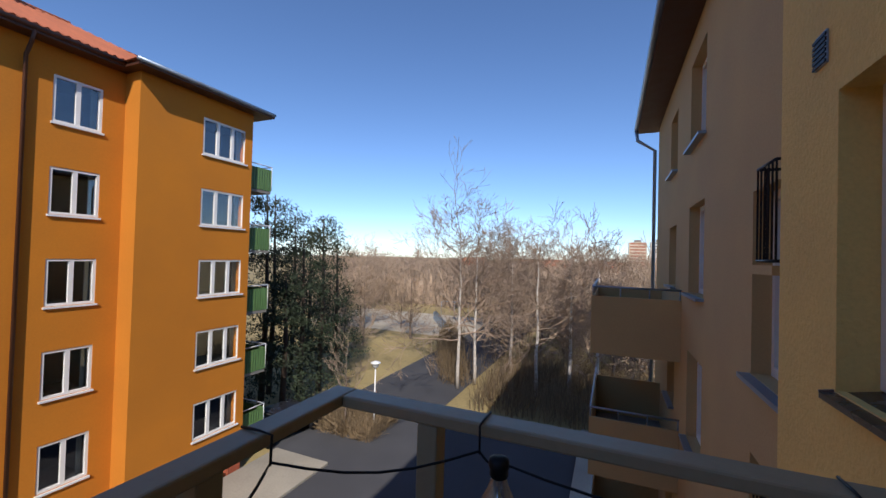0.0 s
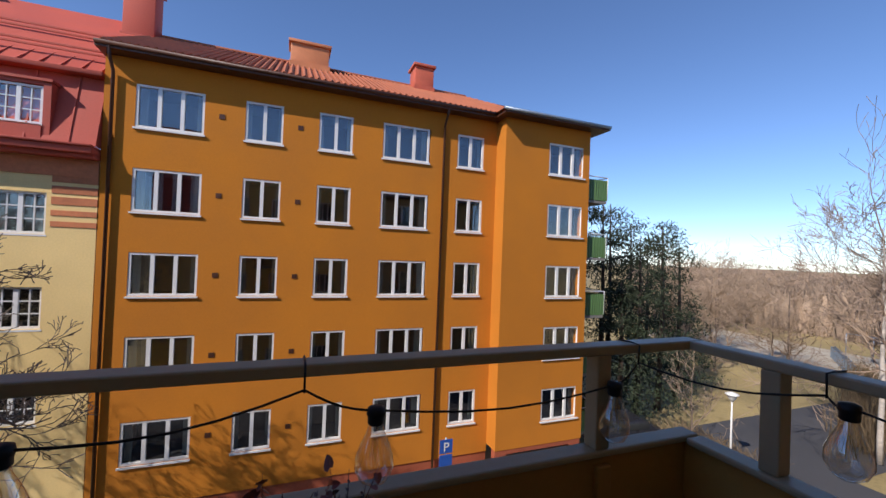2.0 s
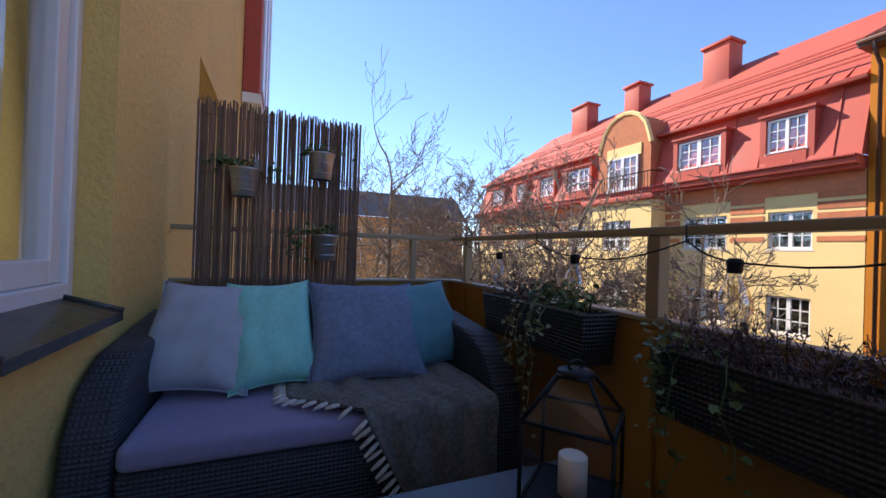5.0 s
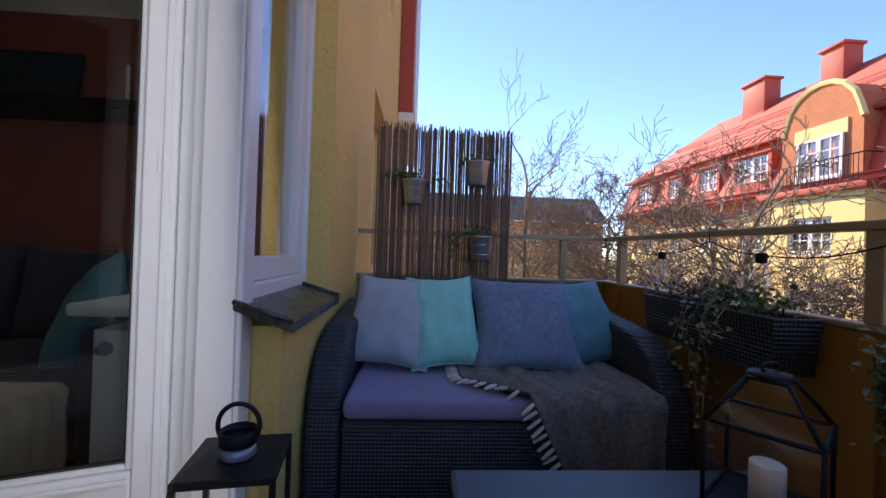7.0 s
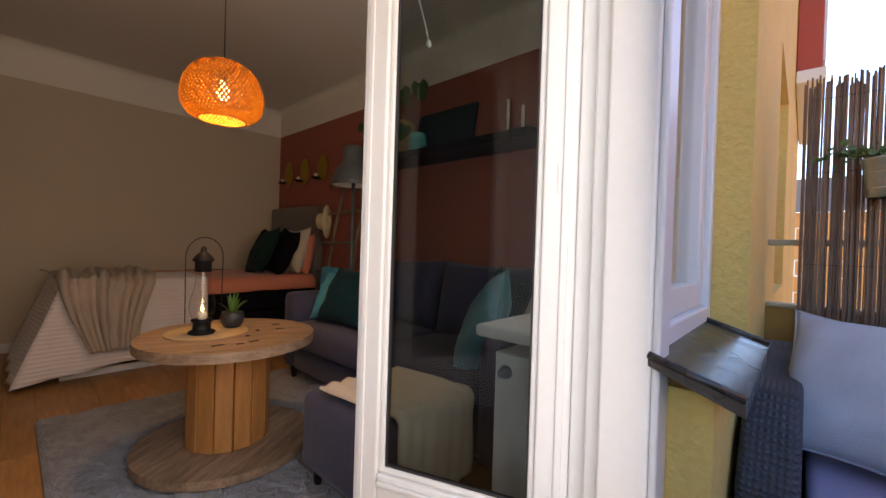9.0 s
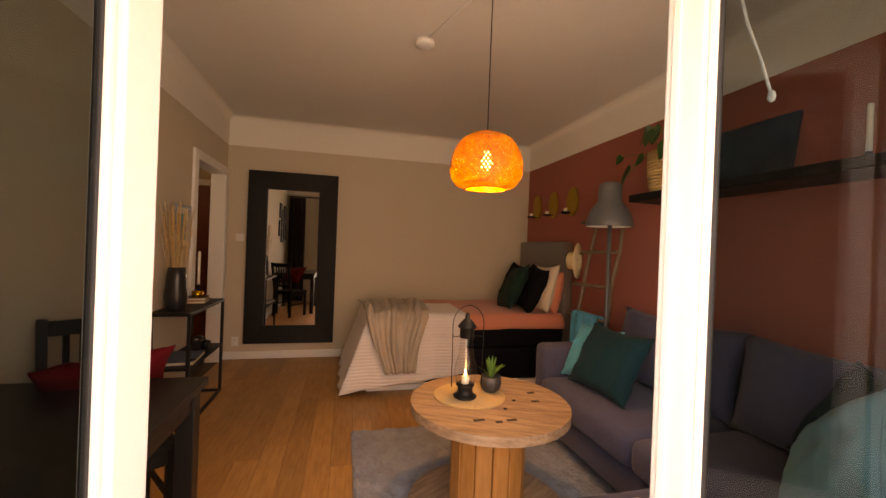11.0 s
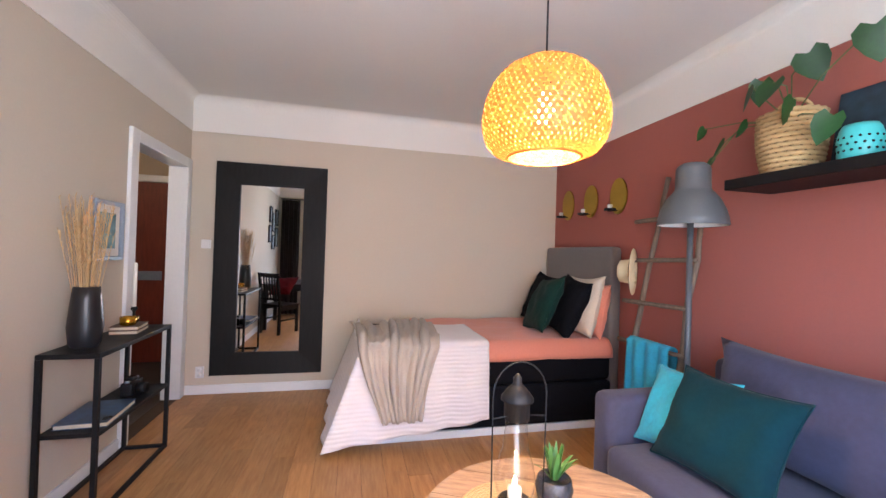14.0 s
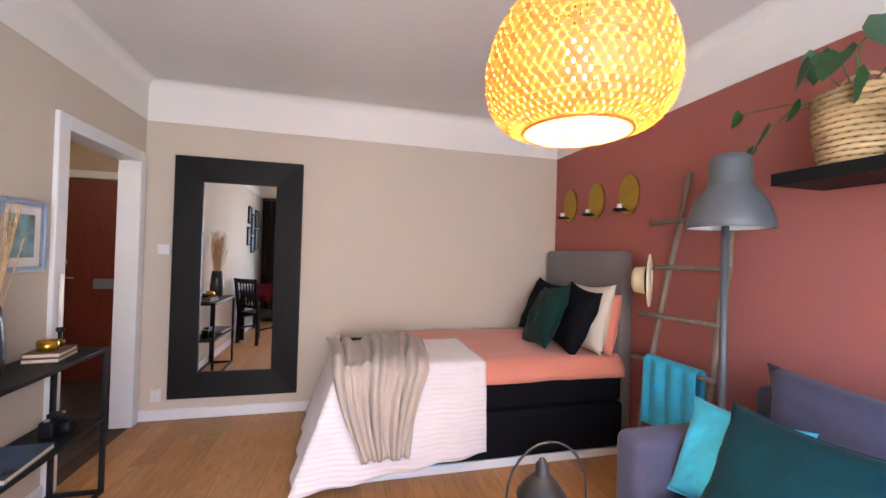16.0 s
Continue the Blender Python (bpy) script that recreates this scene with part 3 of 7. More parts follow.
# cornice and mansard
for z0, z1, out in ((3.92, 4.05, 0.45), (4.05, 4.25, 0.62), (4.25, 4.33, 0.7)):
    box("cornice", (XR - 0.4, RY0 - 0.3, z0), (XR + out, RY1, z1), RED_TIN, red, 0.02)
mw = [(-8.55, 1.16), (-11.95, 1.79), (-19.11, 1.79), (-21.79, 1.3), (-24.59, 1.0), (-28.12, 1.6)]
bm = bmesh.new()
for q in ([(XR + 0.35, RY0, 4.33), (XR + 0.35, RY1, 4.33), (XR - 0.25, RY1, 6.7), (XR - 0.25, RY0 + 0.4, 6.7)], [(XR - 0.05, RY0, 6.75), (XR - 0.05, RY1, 6.75), (-20.2, RY1, 10.75), (-20.2, RY0 + 3.5, 10.75)],
          [(XR + 0.35, RY0, 4.33), (XR - 0.25, RY0 + 0.4, 6.7), (-25, RY0 + 0.4, 6.7), (-25, RY0, 4.33)], [(XR - 0.05, RY0, 6.75), (-20.2, RY0 + 3.5, 10.75), (-25, RY0, 6.75)], [(-25, RY1, 6.7), (-25, RY0, 6.7), (-20.2, RY0 + 3.5, 10.75), (-20.2, RY1, 10.75)],
          [(XR + 0.35, RY1, 4.33), (XR - 0.25, RY1, 6.7), (-20.2, RY1, 10.75), (-25, RY1, 4.33)]):
    bm.faces.new([bm.verts.new(p) for p in q])
part("mansard_roof", bm, RED_TIN, red)
box("roof_edge", (XR - 0.35, RY0 - 0.1, 6.66), (XR + 0.12, RY1, 6.82), RED_TIN, red, 0.02)
# standing seams of the roof sheets
bm = bmesh.new()
for k in range(46):
    y = RY1 - 0.15 - k * 0.53
    t = 1 if y > RY0 + 3.5 else max(0.05, (y - RY0) / 3.5)
    tube_into(bm, [(XR - 0.05, y, 6.79), (XR - 0.05 - 5.15 * t, y, 6.79 + 3.97 * t)], 0.055, 4)
    if k % 2:
        tube_into(bm, [(XR + 0.36, y, 4.33), (XR - 0.23, y, 6.7)], 0.03, 4)
for z, x in ((7.45, XR - 0.7), (8.6, XR - 2.2)):
    for up in (0.16, 0.30):
        tube_into(bm, [(x, RY0 + 2.6, z + up), (x, RY1, z + up)], 0.04, 4)
seams = part("seams", bm, RED_TIN, red)
seams["kind"] = "stuff"
for y, w in mw:
    d = thing("dormer", "red tin dormer with a white barred window", "dormer", "dormers of the mansard roof")
    for lo, hi in (((XR - 1.2, y - 0.22, 4.50), (XR + 0.30, y - 0.02, 6.15)), ((XR - 1.2, y + w + 0.02, 4.50), (XR + 0.30, y + w + 0.22, 6.15)), ((XR - 1.2, y - 0.26, 6.15), (XR + 0.36, y + w + 0.26, 6.24)), ((XR - 1.2, y - 0.02, 4.40), (XR + 0.33, y + w + 0.02, 4.84)), ((XR - 1.2, y - 0.02, 6.04), (XR + 0.30, y + w + 0.02, 6.149))):
        box("cheek", lo, hi, RED_TIN, d, 0.01)
    c = copy_thing(win_r, pose(XR + 0.24, y, 4.85))
    c.scale = (1, w / 1.3, 0.90)
# curved brick gable over the oriel
gb = thing("gable", "round brick gable with a white balcony door", "gable")
bm = bmesh.new()
prof = [(-16.3, 4.3), (-16.3, 6.4)] + [(-14.7 - 1.45 * math.cos(a), 6.75 + 1.4 * math.sin(a)) for a in (0.15, 0.5, 0.9, 1.25, 1.57, 1.9, 2.25, 2.65, 2.99)] + [(-13.1, 6.4), (-13.1, 4.3)]
f0, f1 = [bm.verts.new((XR + 0.55, y, z)) for y, z in prof], [bm.verts.new((XR - 2.2, y, z)) for y, z in prof]
bm.faces.new(f0)
bm.faces.new(f1[::-1])
for k in range(len(prof)):
    j = (k + 1) % len(prof)
    bm.faces.new((f0[k], f1[k], f1[j], f0[j]))
bmesh.ops.recalc_face_normals(bm, faces=bm.faces[:])
part("wall", bm, BRK, gb)
bm = bmesh.new()
tube_into(bm, [(XR + 0.52, y, z) for y, z in prof[1:-1]], 0.12, 6)
part("coping", bm, YELLOW, gb)
box("lintel", (XR + 0.5, -15.7, 5.95), (XR + 0.6, -13.6, 6.5), YELLOW, gb)
c = copy_thing(win_r, pose(XR + 0.66, -15.55, 4.35))
c.scale = (1, 1.83 / 1.3, 1.25)
orl = thing("oriel", "yellow rendered oriel with windows and an iron balcony", "oriel")
ob = wall_with_holes("wall", "x", XR + 0.6, 0.3, -16.8, -12.7, -5.5, 3.7, [(-15.6, -13.8, 1.4, 2.8), (-15.6, -13.8, -1.5, -0.1)], YELLOW)
ob.parent = orl
for y in (-16.8, -13.0):
    box("side", (XR, y, -5.5), (XR + 0.6, y + 0.3, 3.7), YELLOW, orl)
box("cornice", (XR, -17.0, 3.7), (XR + 1.1, -12.5, 3.95), RED_TIN, orl, 0.02)
for z in (1.4, -1.5):
    c = copy_thing(win_r, pose(XR + 0.82, -15.6, z))
    c.scale = (1, 1.8 / 1.3, 1.07)
for y in [-16.9 + 0.17 * k for k in range(26)]:
    tube("baluster", [(XR + 1.05, y, 3.95), (XR + 1.05, y, 4.95)], 0.014, BLACK_METAL, orl, 4)
tube("handrail", [(XR + 0.4, -16.9, 4.95), (XR + 1.05, -16.9, 4.95), (XR + 1.05, -12.6, 4.95), (XR + 0.4, -12.6, 4.95)], 0.025, BLACK_METAL, orl)
for y, z1, w in ((-6.3, 12.0, 1.1), (-13.0, 11.75, 1.3), (-18.1, 11.6, 1.1), (-22.7, 11.8, 1.6)):
    chimney("red tin-clad chimney on the mansard roof", -19.6, y, w, 1.0, 9.4, z1, RED_TIN, RED_TIN)
# houses beyond the street's bend
far = thing("far_house", "orange house with a dark roof beyond the bare trees", "house")
FAR_OR = surface("pale orange render", rgb("c08a58"), 0.9, 0.1, 0.3, 10, 0.2)
box("wall", (-22, -52, GROUND), (6, -48, 5.0), FAR_OR, far)
bm = bmesh.new()
for q in ([(-22.5, -47.6, 5.0), (6.5, -47.6, 5.0), (6.5, -52, 8.6), (-22.5, -52, 8.6)],):
    bm.faces.new([bm.verts.new(p) for p in q])
part("roof", bm, surface("dark slate roof", rgb("4d4a50"), 0.7, 0.2, 1, 12, 0.2), far)
for k in range(8):
    for z in (-3.6, -0.7, 2.2):
        c = copy_thing(win2, pose(-20 + 3.2 * k, -47.98, z, 0, 0, 90))

# ---- the wing of our own house beyond the balcony ----
wing = thing("own_house_wing", "beige rendered wing of the house with a dark eave", "house")
wh = [(8.1, 9.5, z, z + 1.7) for z in (-4.9, -2.0, 0.85, 3.7)] + [(11.2, 12.4, z, z + 1.5) for z in (-4.9, -2.0, 0.85, 3.7)] + [(4.4, 5.6, z, z + 2.0) for z in (-2.6, 0.25)]
ob = wall_with_holes("wall", "x", 1.6, 0.35, 3.7, 15.5, GROUND, 6.0, wh, BEIGE)
ob.parent = wing
box("wall", (X_OUT, 3.7, GROUND), (1.6, 3.71, 8.6), OCHRE, wing)
box("wall", (1.95, 15.3, GROUND), (9, 15.5, 6.0), BEIGE, wing)
box("eave", (0.95, 3.8, 6.0), (2.2, 15.9, 6.14), BROWN_TIN, wing)
bm = bmesh.new()
bm.faces.new([bm.verts.new(p) for p in ((0.95, 3.8, 6.15), (0.95, 15.9, 6.15), (6, 15.9, 10), (6, 3.8, 10))])
part("roof", bm, ROOF_TILE, wing)
tube("gutter", [(0.9, 3.8, 6.1), (0.9, 15.9, 6.1)], 0.07, GREY_TIN, wing)
tube("downpipe", [(0.9, 15.7, 6.05), (0.95, 15.7, 5.7), (1.5, 15.7, 5.3), (1.52, 15.7, GROUND)], 0.06, GREY_TIN, wing)
for a, b, z0, z1 in wh:
    c = copy_thing(win2, pose(1.78, b, z0, 0, 0, 180))
    c.scale = (1, (b - a) / 1.28, (z1 - z0) / 1.45)
    box("sill", (1.48, a - 0.05, z0 - 0.06), (1.62, b + 0.05, z0 - 0.01), GREY_TIN, wing)
for z in (0.6, -2.25, -5.1):
    b = thing("wing_balcony", "beige panelled balcony on the wing of the house", "balcony", "wing balconies")
    for lo, hi in (((-0.25, 10.3, z - 1.35), (1.6, 10.36, z)), ((-0.25, 10.36, z - 1.35), (-0.19, 14.0, z)), ((-0.25, 14.0, z - 1.35), (1.6, 14.06, z))):
        box("panel", lo, hi, BEIGE, b, 0.004)
    box("slab", (-0.19, 10.36, z - 1.3), (1.6, 14.0, z - 1.15), CONCRETE, b)
    tube("handrail", [(1.6, 10.33, z + 0.22), (-0.22, 10.33, z + 0.22), (-0.22, 14.03, z + 0.22)], 0.025, GREY_TIN, b)
    for k in range(4):
        tube("post", [(-0.22 + 0.6 * k, 10.33, z), (-0.22 + 0.6 * k, 10.33, z + 0.22)], 0.015, GREY_TIN, b, 6)
    for k in range(1, 5):
        tube("post", [(-0.22, 10.33 + 0.75 * k, z), (-0.22, 10.33 + 0.75 * k, z + 0.22)], 0.015, GREY_TIN, b, 6)
for dz in (0.0, -2.85):
    fb = thing("french_balcony", "black iron french balcony rail on the wing", "balcony rail", "french balconies")
    for k in range(6):
        tube("baluster", [(1.40, 4.28 + 0.09 * k, 1.48 + dz), (1.40, 4.28 + 0.09 * k, 2.32 + dz)], 0.009, BLACK_METAL, fb, 5)
    for k in (1, 2):
        tube("baluster", [(1.40 + 0.07 * k, 4.73, 1.48 + dz), (1.40 + 0.07 * k, 4.73, 2.32 + dz)], 0.009, BLACK_METAL, fb, 5)
    for z in (1.48 + dz, 2.32 + dz):
        tube("rail", [(1.6, 4.28, z), (1.40, 4.28, z), (1.40, 4.73, z), (1.6, 4.73, z)], 0.014, BLACK_METAL, fb, 6)
    box("slab", (1.36, 4.22, 1.36 + dz), (1.6, 4.80, 1.44 + dz), BEIGE, fb)
nb = thing("neighbour_bay", "red brown tin bay with white windows on the next house", "bay")
box("wall", (1.03, -9.2, 3.1), (1.245, -6.0, 9.5), RED_TIN, nb, 0.01)
box("ledge", (1.00, -9.25, 2.96), (1.245, -5.95, 3.10), WHITE_MATT, nb, 0.01)
for y in (-6.9, -8.0, -9.1):
    box("window_strip", (1.00, y, 3.3), (1.03, y + 0.55, 9.3), WHITE, nb, 0.006)
# unseen roof above the facade and the flat's house body, blocking the sun
roof_top = box("roof_own", (0.7, -9, 8.6), (7.9, 3.8, 8.8), BROWN_TIN)
structure(roof_top, "dark eave of the own house", "roof")
structure(box("wall_own_back", (7.45, -9, GROUND), (7.65, 3.7, 8.6), BEIGE), "rear wall of the own house", "wall")
structure(box("wall_own_end", (X_OUT, -9.2, GROUND), (7.65, -9, 8.6), OCHRE), "end wall of the own house", "wall")
structure(box("floor_above", (X_IN, -9, 2.9), (7.45, 3.7, 3.0), CONCRETE), "storey floor above the flat", "floor")

# ---- balcony door, window and sills ----
XD = 1.40
DOOR_GLASS = glass_mat("door glass", (0.58, 0.62, 0.62), 0.0, 0.02, 0.3)


GASKET = surface("dark glazing gasket", (0.02, 0.02, 0.022), 0.6, 0.2, 4, 60, 0.1)


def door_leaf(name, label, hinge, angle, width, sign):
    """A glazed door leaf; it runs from its hinge along +x of its own, turned by angle."""
    d = thing(name, label, "balcony door", "balcony door leaves", kind="structure")
    w, h, s, t, kick = width, 2.15, 0.082, 0.056, 0.30
    for lo, hi in (((0, 0, 0), (s, t, h)), ((w - s, 0, 0), (w, t, h)), ((s, 0, 0), (w - s, t, kick)), ((s, 0, h - s), (w - s, t, h))):
        box("door_frame", lo, hi, WHITE, d, 0.007, seg=3)
    for lo, hi in (((s, 0.012, kick), (s + 0.016, t - 0.012, h - s)), ((w - s - 0.016, 0.012, kick), (w - s, t - 0.012, h - s)), ((s + 0.016, 0.012, kick), (w - s - 0.016, t - 0.012, kick + 0.016)), ((s + 0.016, 0.012, h - s - 0.016), (w - s - 0.016, t - 0.012, h - s))):
        box("glazing_bead", lo, hi, WHITE, d, 0.005)
    e = s + 0.016
    for lo, hi in (((e, 0.021, kick + 0.016), (e + 0.006, 0.034, h - e)), ((w - e - 0.006, 0.021, kick + 0.016), (w - e, 0.034, h - e)), ((e + 0.006, 0.021, kick + 0.016), (w - e - 0.006, 0.034, kick + 0.022))):
        box("gasket", lo, hi, GASKET, d, 0.0, "dark rubber gasket")
    p = box("pane", (e + 0.001, 0.024, kick + 0.017), (w - e - 0.001, 0.030, h - e), DOOR_GLASS, d)
    p.visible_shadow = False
    # rebated lips of the outer face, and a drip rail over the kick panel
    for x in (0.016, w - 0.034):
        box("moulding", (x, t, 0.01), (x + 0.018, t + 0.006, h - 0.01), WHITE, d, 0.003)
    box("drip_rail", (s + 0.004, t, kick - 0.03), (w - s - 0.004, t + 0.012, kick - 0.016), WHITE, d, 0.004)
    for z in (0.3, 1.12, 1.85):
        tube("hinge", [(-0.008, t * 0.5, z), (-0.008, t * 0.5, z + 0.09)], 0.007, GREY_TIN, d, 8, "small steel hinge")
        box("keep", (0.040, t, z), (0.046, t + 0.003, z + 0.07), WHITE, d, 0.001, "small white keep plate")
    if sign:
        turned("door_handle", [(0.022, 0), (0.022, 0.008), (0.009, 0.012), (0.009, 0.05)], (w - 0.05, 0, 1.05), GREY_TIN, d, 16, "brushed steel door handle", m=pose(0, 0, 0, 90, 0, 0))
    d.matrix_basis = pose(*hinge, 0, 0, angle)
    return d


door_leaf("door_1", "white glazed balcony door leaf standing open inwards", (1.550, -1.03, 0.05), 19.7, 0.62, False)
door_leaf("door_2", "white glazed balcony door leaf standing half open", (1.560, 0.45, 0.05), -16.5, 0.66, False)
cord = thing("blind_pull", "white plastic blind pull hanging inside the open door leaf", "blind pull")
leaf_at = pose(1.550, -1.03, 0.05, 0, 0, 19.7)
tube("cord", [leaf_at @ Vector(p) for p in ((0.528, -0.008, 2.02), (0.512, -0.016, 1.86), (0.492, -0.02, 1.76), (0.466, -0.022, 1.67), (0.448, -0.022, 1.60))], 0.003, WHITE, cord, 6)
turned("bead", [(0.001, -0.012), (0.006, -0.008), (0.008, 0.0), (0.005, 0.01), (0.001, 0.012)], leaf_at @ Vector((0.446, -0.022, 1.59)), WHITE, cord, 12, "small white end bead")
tube("hook", [leaf_at @ Vector((0.528, 0.0, 2.03)), leaf_at @ Vector((0.528, -0.010, 2.03)), leaf_at @ Vector((0.528, -0.008, 2.015))], 0.003, GREY_TIN, cord, 6)
frame_ob = thing("window_frame_set", "white painted frame of the balcony door and window", "frame", kind="structure")
for lo, hi in (((XD - 0.05, -1.055, 0.05), (XD + 0.055, -0.955, 2.205)), ((XD + 0.056, -1.045, 0.05), (XD + 0.095, -0.978, 2.205)), ((XD + 0.096, -1.045, 0.05), (XD + 0.14, -0.998, 2.205)),
               ((XD - 0.05, 0.465, 0.05), (XD + 0.14, 0.53, 2.205)), ((XD - 0.05, -1.66, 2.206), (XD + 0.14, 0.53, 2.25)), ((XD - 0.066, -1.04, 0.05), (XD - 0.05, -0.962, 2.205)),
               ((XD - 0.05, -1.05, 0.02), (XD + 0.14, 0.53, 0.049)), ((XD - 0.05, -1.66, 0.80), (XD + 0.08, -1.62, 2.205)), ((XD - 0.05, -1.62, 0.80), (XD + 0.08, -1.056, 0.86))):
    box("frame_member", lo, hi, WHITE, frame_ob, 0.006)
wc = thing("window_1", "white casement window beside the balcony door", "window", kind="structure")
for lo, hi in (((XD - 0.03, -1.618, 0.862), (XD + 0.04, -1.55, 2.2)), ((XD - 0.03, -1.125, 0.862), (XD + 0.04, -1.058, 2.2)), ((XD - 0.03, -1.55, 0.862), (XD + 0.04, -1.125, 0.94)), ((XD - 0.03, -1.55, 2.12), (XD + 0.04, -1.125, 2.2))):
    box("window_frame", lo, hi, WHITE, wc, 0.005)
pw = box("pane", (XD, -1.56, 0.93), (XD + 0.006, -1.115, 2.13), PANE, wc)
pw.visible_shadow = False
SILL = surface("dark sill tin", rgb("4a4644"), 0.28, 0.25, 4, 60, 0.1, metal=0.4)


def tin_sill(name, y0, y1, z, x0, x1):
    s = thing(name, "dark brown tin window sill sloping outwards", "window sill", kind="structure")
    bm = bmesh.new()
    pts = [(x1, y0, z), (x0, y0, z - 0.05), (x0, y1, z - 0.05), (x1, y1, z)]
    top = [bm.verts.new(p) for p in pts]
    bot = [bm.verts.new((p[0], p[1], p[2] - (0.03 if i in (1, 2) else 0.02))) for i, p in enumerate(pts)]
    bm.faces.new(top)
    bm.faces.new(bot[::-1])
    for k in range(4):
        bm.faces.new((top[k], bot[k], bot[(k + 1) % 4], top[(k + 1) % 4]))
    bmesh.ops.recalc_face_normals(bm, faces=bm.faces[:])
    part("sheet", bm, SILL, s)
    for y in (y0, y1):
        tube("upstand", [(x1, y, z + 0.004), (x0, y, z - 0.046)], 0.008, SILL, s, 6)
    return s


tin_sill("sill", -1.60, -0.955, 0.815, 1.19, XD - 0.045)
tin_sill("sill", 1.74, 2.97, 0.83, 1.19, XD + 0.06)
own = thing("window_own", "white casement window of the own house", "window", kind="structure")
for lo, hi in (((1.42, 1.75, 0.83), (1.50, 1.85, 2.38)), ((1.42, 2.85, 0.83), (1.50, 2.95, 2.38)), ((1.42, 1.85, 0.83), (1.50, 2.85, 0.93)), ((1.42, 1.85, 2.28), (1.50, 2.85, 2.38))):
    box("window_frame", lo, hi, WHITE, own, 0.005)
box("pane", (1.45, 1.84, 0.92), (1.455, 2.86, 2.29), PANE, own)
box("curtain", (1.52, 1.75, 0.85), (1.54, 2.95, 2.38), CURTAIN, own)
# other windows of the own facade
for a, b, c, d in front_holes[3:]:
    wo = copy_thing(win3, pose(XD, b, c, 0, 0, 180))
    wo.scale = (1, (b - a) / 2.0, (d - c) / 1.45)
vent = thing("wall_vent", "small white slatted wall vent", "vent", kind="structure")
box("frame", (X_OUT - 0.012, 3.06, 2.58), (X_OUT + 0.01, 3.20, 2.77), GREY_TIN, vent, 0.003)
for k in range(6):
    box("slat", (X_OUT - 0.02, 3.055, 2.585 + 0.03 * k), (X_OUT - 0.012, 3.205, 2.604 + 0.03 * k), BLACK_METAL, vent)
# inner sill and radiator
structure(box("window_sill_inner", (X_IN - 0.03, -1.72, 0.745), (1.90, -1.07, 0.785), WHITE, None, 0.014, seg=3), "white rounded inner window sill", "window sill")
rad = thing("radiator", "white panel radiator with a thermostat under the window", "radiator")
box("panel", (1.66, -1.80, 0.10), (1.69, -1.12, 0.69), WHITE, rad, 0.008)
box("panel", (1.80, -1.80, 0.10), (1.84, -1.12, 0.69), WHITE, rad, 0.008)
for k in range(16):
    box("fin", (1.69, -1.78 + 0.042 * k, 0.12), (1.80, -1.775 + 0.042 * k, 0.68), WHITE, rad)
box("side_cover", (1.66, -1.119, 0.10), (1.84, -1.108, 0.70), WHITE, rad, 0.003)
box("grille", (1.66, -1.80, 0.691), (1.84, -1.12, 0.70), WHITE, rad, 0.002)
turned("thermostat", [(0.012, 0), (0.021, 0.004), (0.021, 0.012), (0.015, 0.018), (0.013, 0.036)], (1.795, -1.107, 0.645), GREY_TIN, rad, 20, "steel thermostat valve", m=pose(0, 0, 0, -90, 0, 0))
for y in (-1.73, -1.2):
    tube("foot", [(1.75, y, -0.002), (1.75, y, 0.12)], 0.012, WHITE, rad, 8)
# area lamps added in the openings to strengthen the daylight let in
area_lamp("door_daylight_fill", (1.34, -0.24, 1.15), (4.5, -0.24, 1.0), 1.3, 2.0, 3.3, (0.86, 0.93, 1.0))
area_lamp("window_daylight_fill", (1.50, -1.34, 1.5), (4.5, -1.34, 1.2), 0.45, 1.2, 1.0, (0.86, 0.93, 1.0))


# ---- soft things ----
def cushion_mesh(bm, w, h, d, m, n=12, seed=0, sag=0.0):
    """A stuffed square cushion in its x-z plane, d thick along y, with drawn-in edges and pointed corners."""
    rnd = random.Random(seed)
    ox, oz = rnd.uniform(0, 50), rnd.uniform(0, 50)
    sides = []
    for s in (1, -1):
        rows = []
        for j in range(n + 1):
            row = []
            for i in range(n + 1):
                u, v = 2 * i / n - 1, 2 * j / n - 1
                puff = max(0.0, (1 - abs(u) ** 3.2) * (1 - abs(v) ** 3.2)) ** 0.55
                pin = 1 - 0.11 * (1 - abs(v) ** 2) * abs(u) ** 4 * 1.0
                pin_v = 1 - 0.11 * (1 - abs(u) ** 2) * abs(v) ** 4
                ridge = 1 - abs(noise.noise(Vector(((u + v) * 1.3 + oz, (u - v) * 3.1 + ox, s * 3)))) * 2.2
                wr = (0.016 * noise.noise(Vector((u * 2.2 + ox, v * 2.2 + oz, s))) + 0.010 * max(0.0, ridge) * (abs(u * v) ** 0.5 + 0.25)) * puff ** 0.5
                x, z = u * w / 2 * pin, v * h / 2 * pin_v - sag * (1 - u * u) * (v > 0) * v
                row.append(bm.verts.new(m @ Vector((x, s * (d / 2 * puff) + wr, z + h / 2))))
            rows.append(row)
        for j in range(n):
            for i in range(n):
                q = (rows[j][i], rows[j][i + 1], rows[j + 1][i + 1], rows[j + 1][i])
                bm.faces.new(q if s < 0 else q[::-1])
        sides.append(rows)
    bmesh.ops.remove_doubles(bm, verts=bm.verts[:], dist=0.0008)


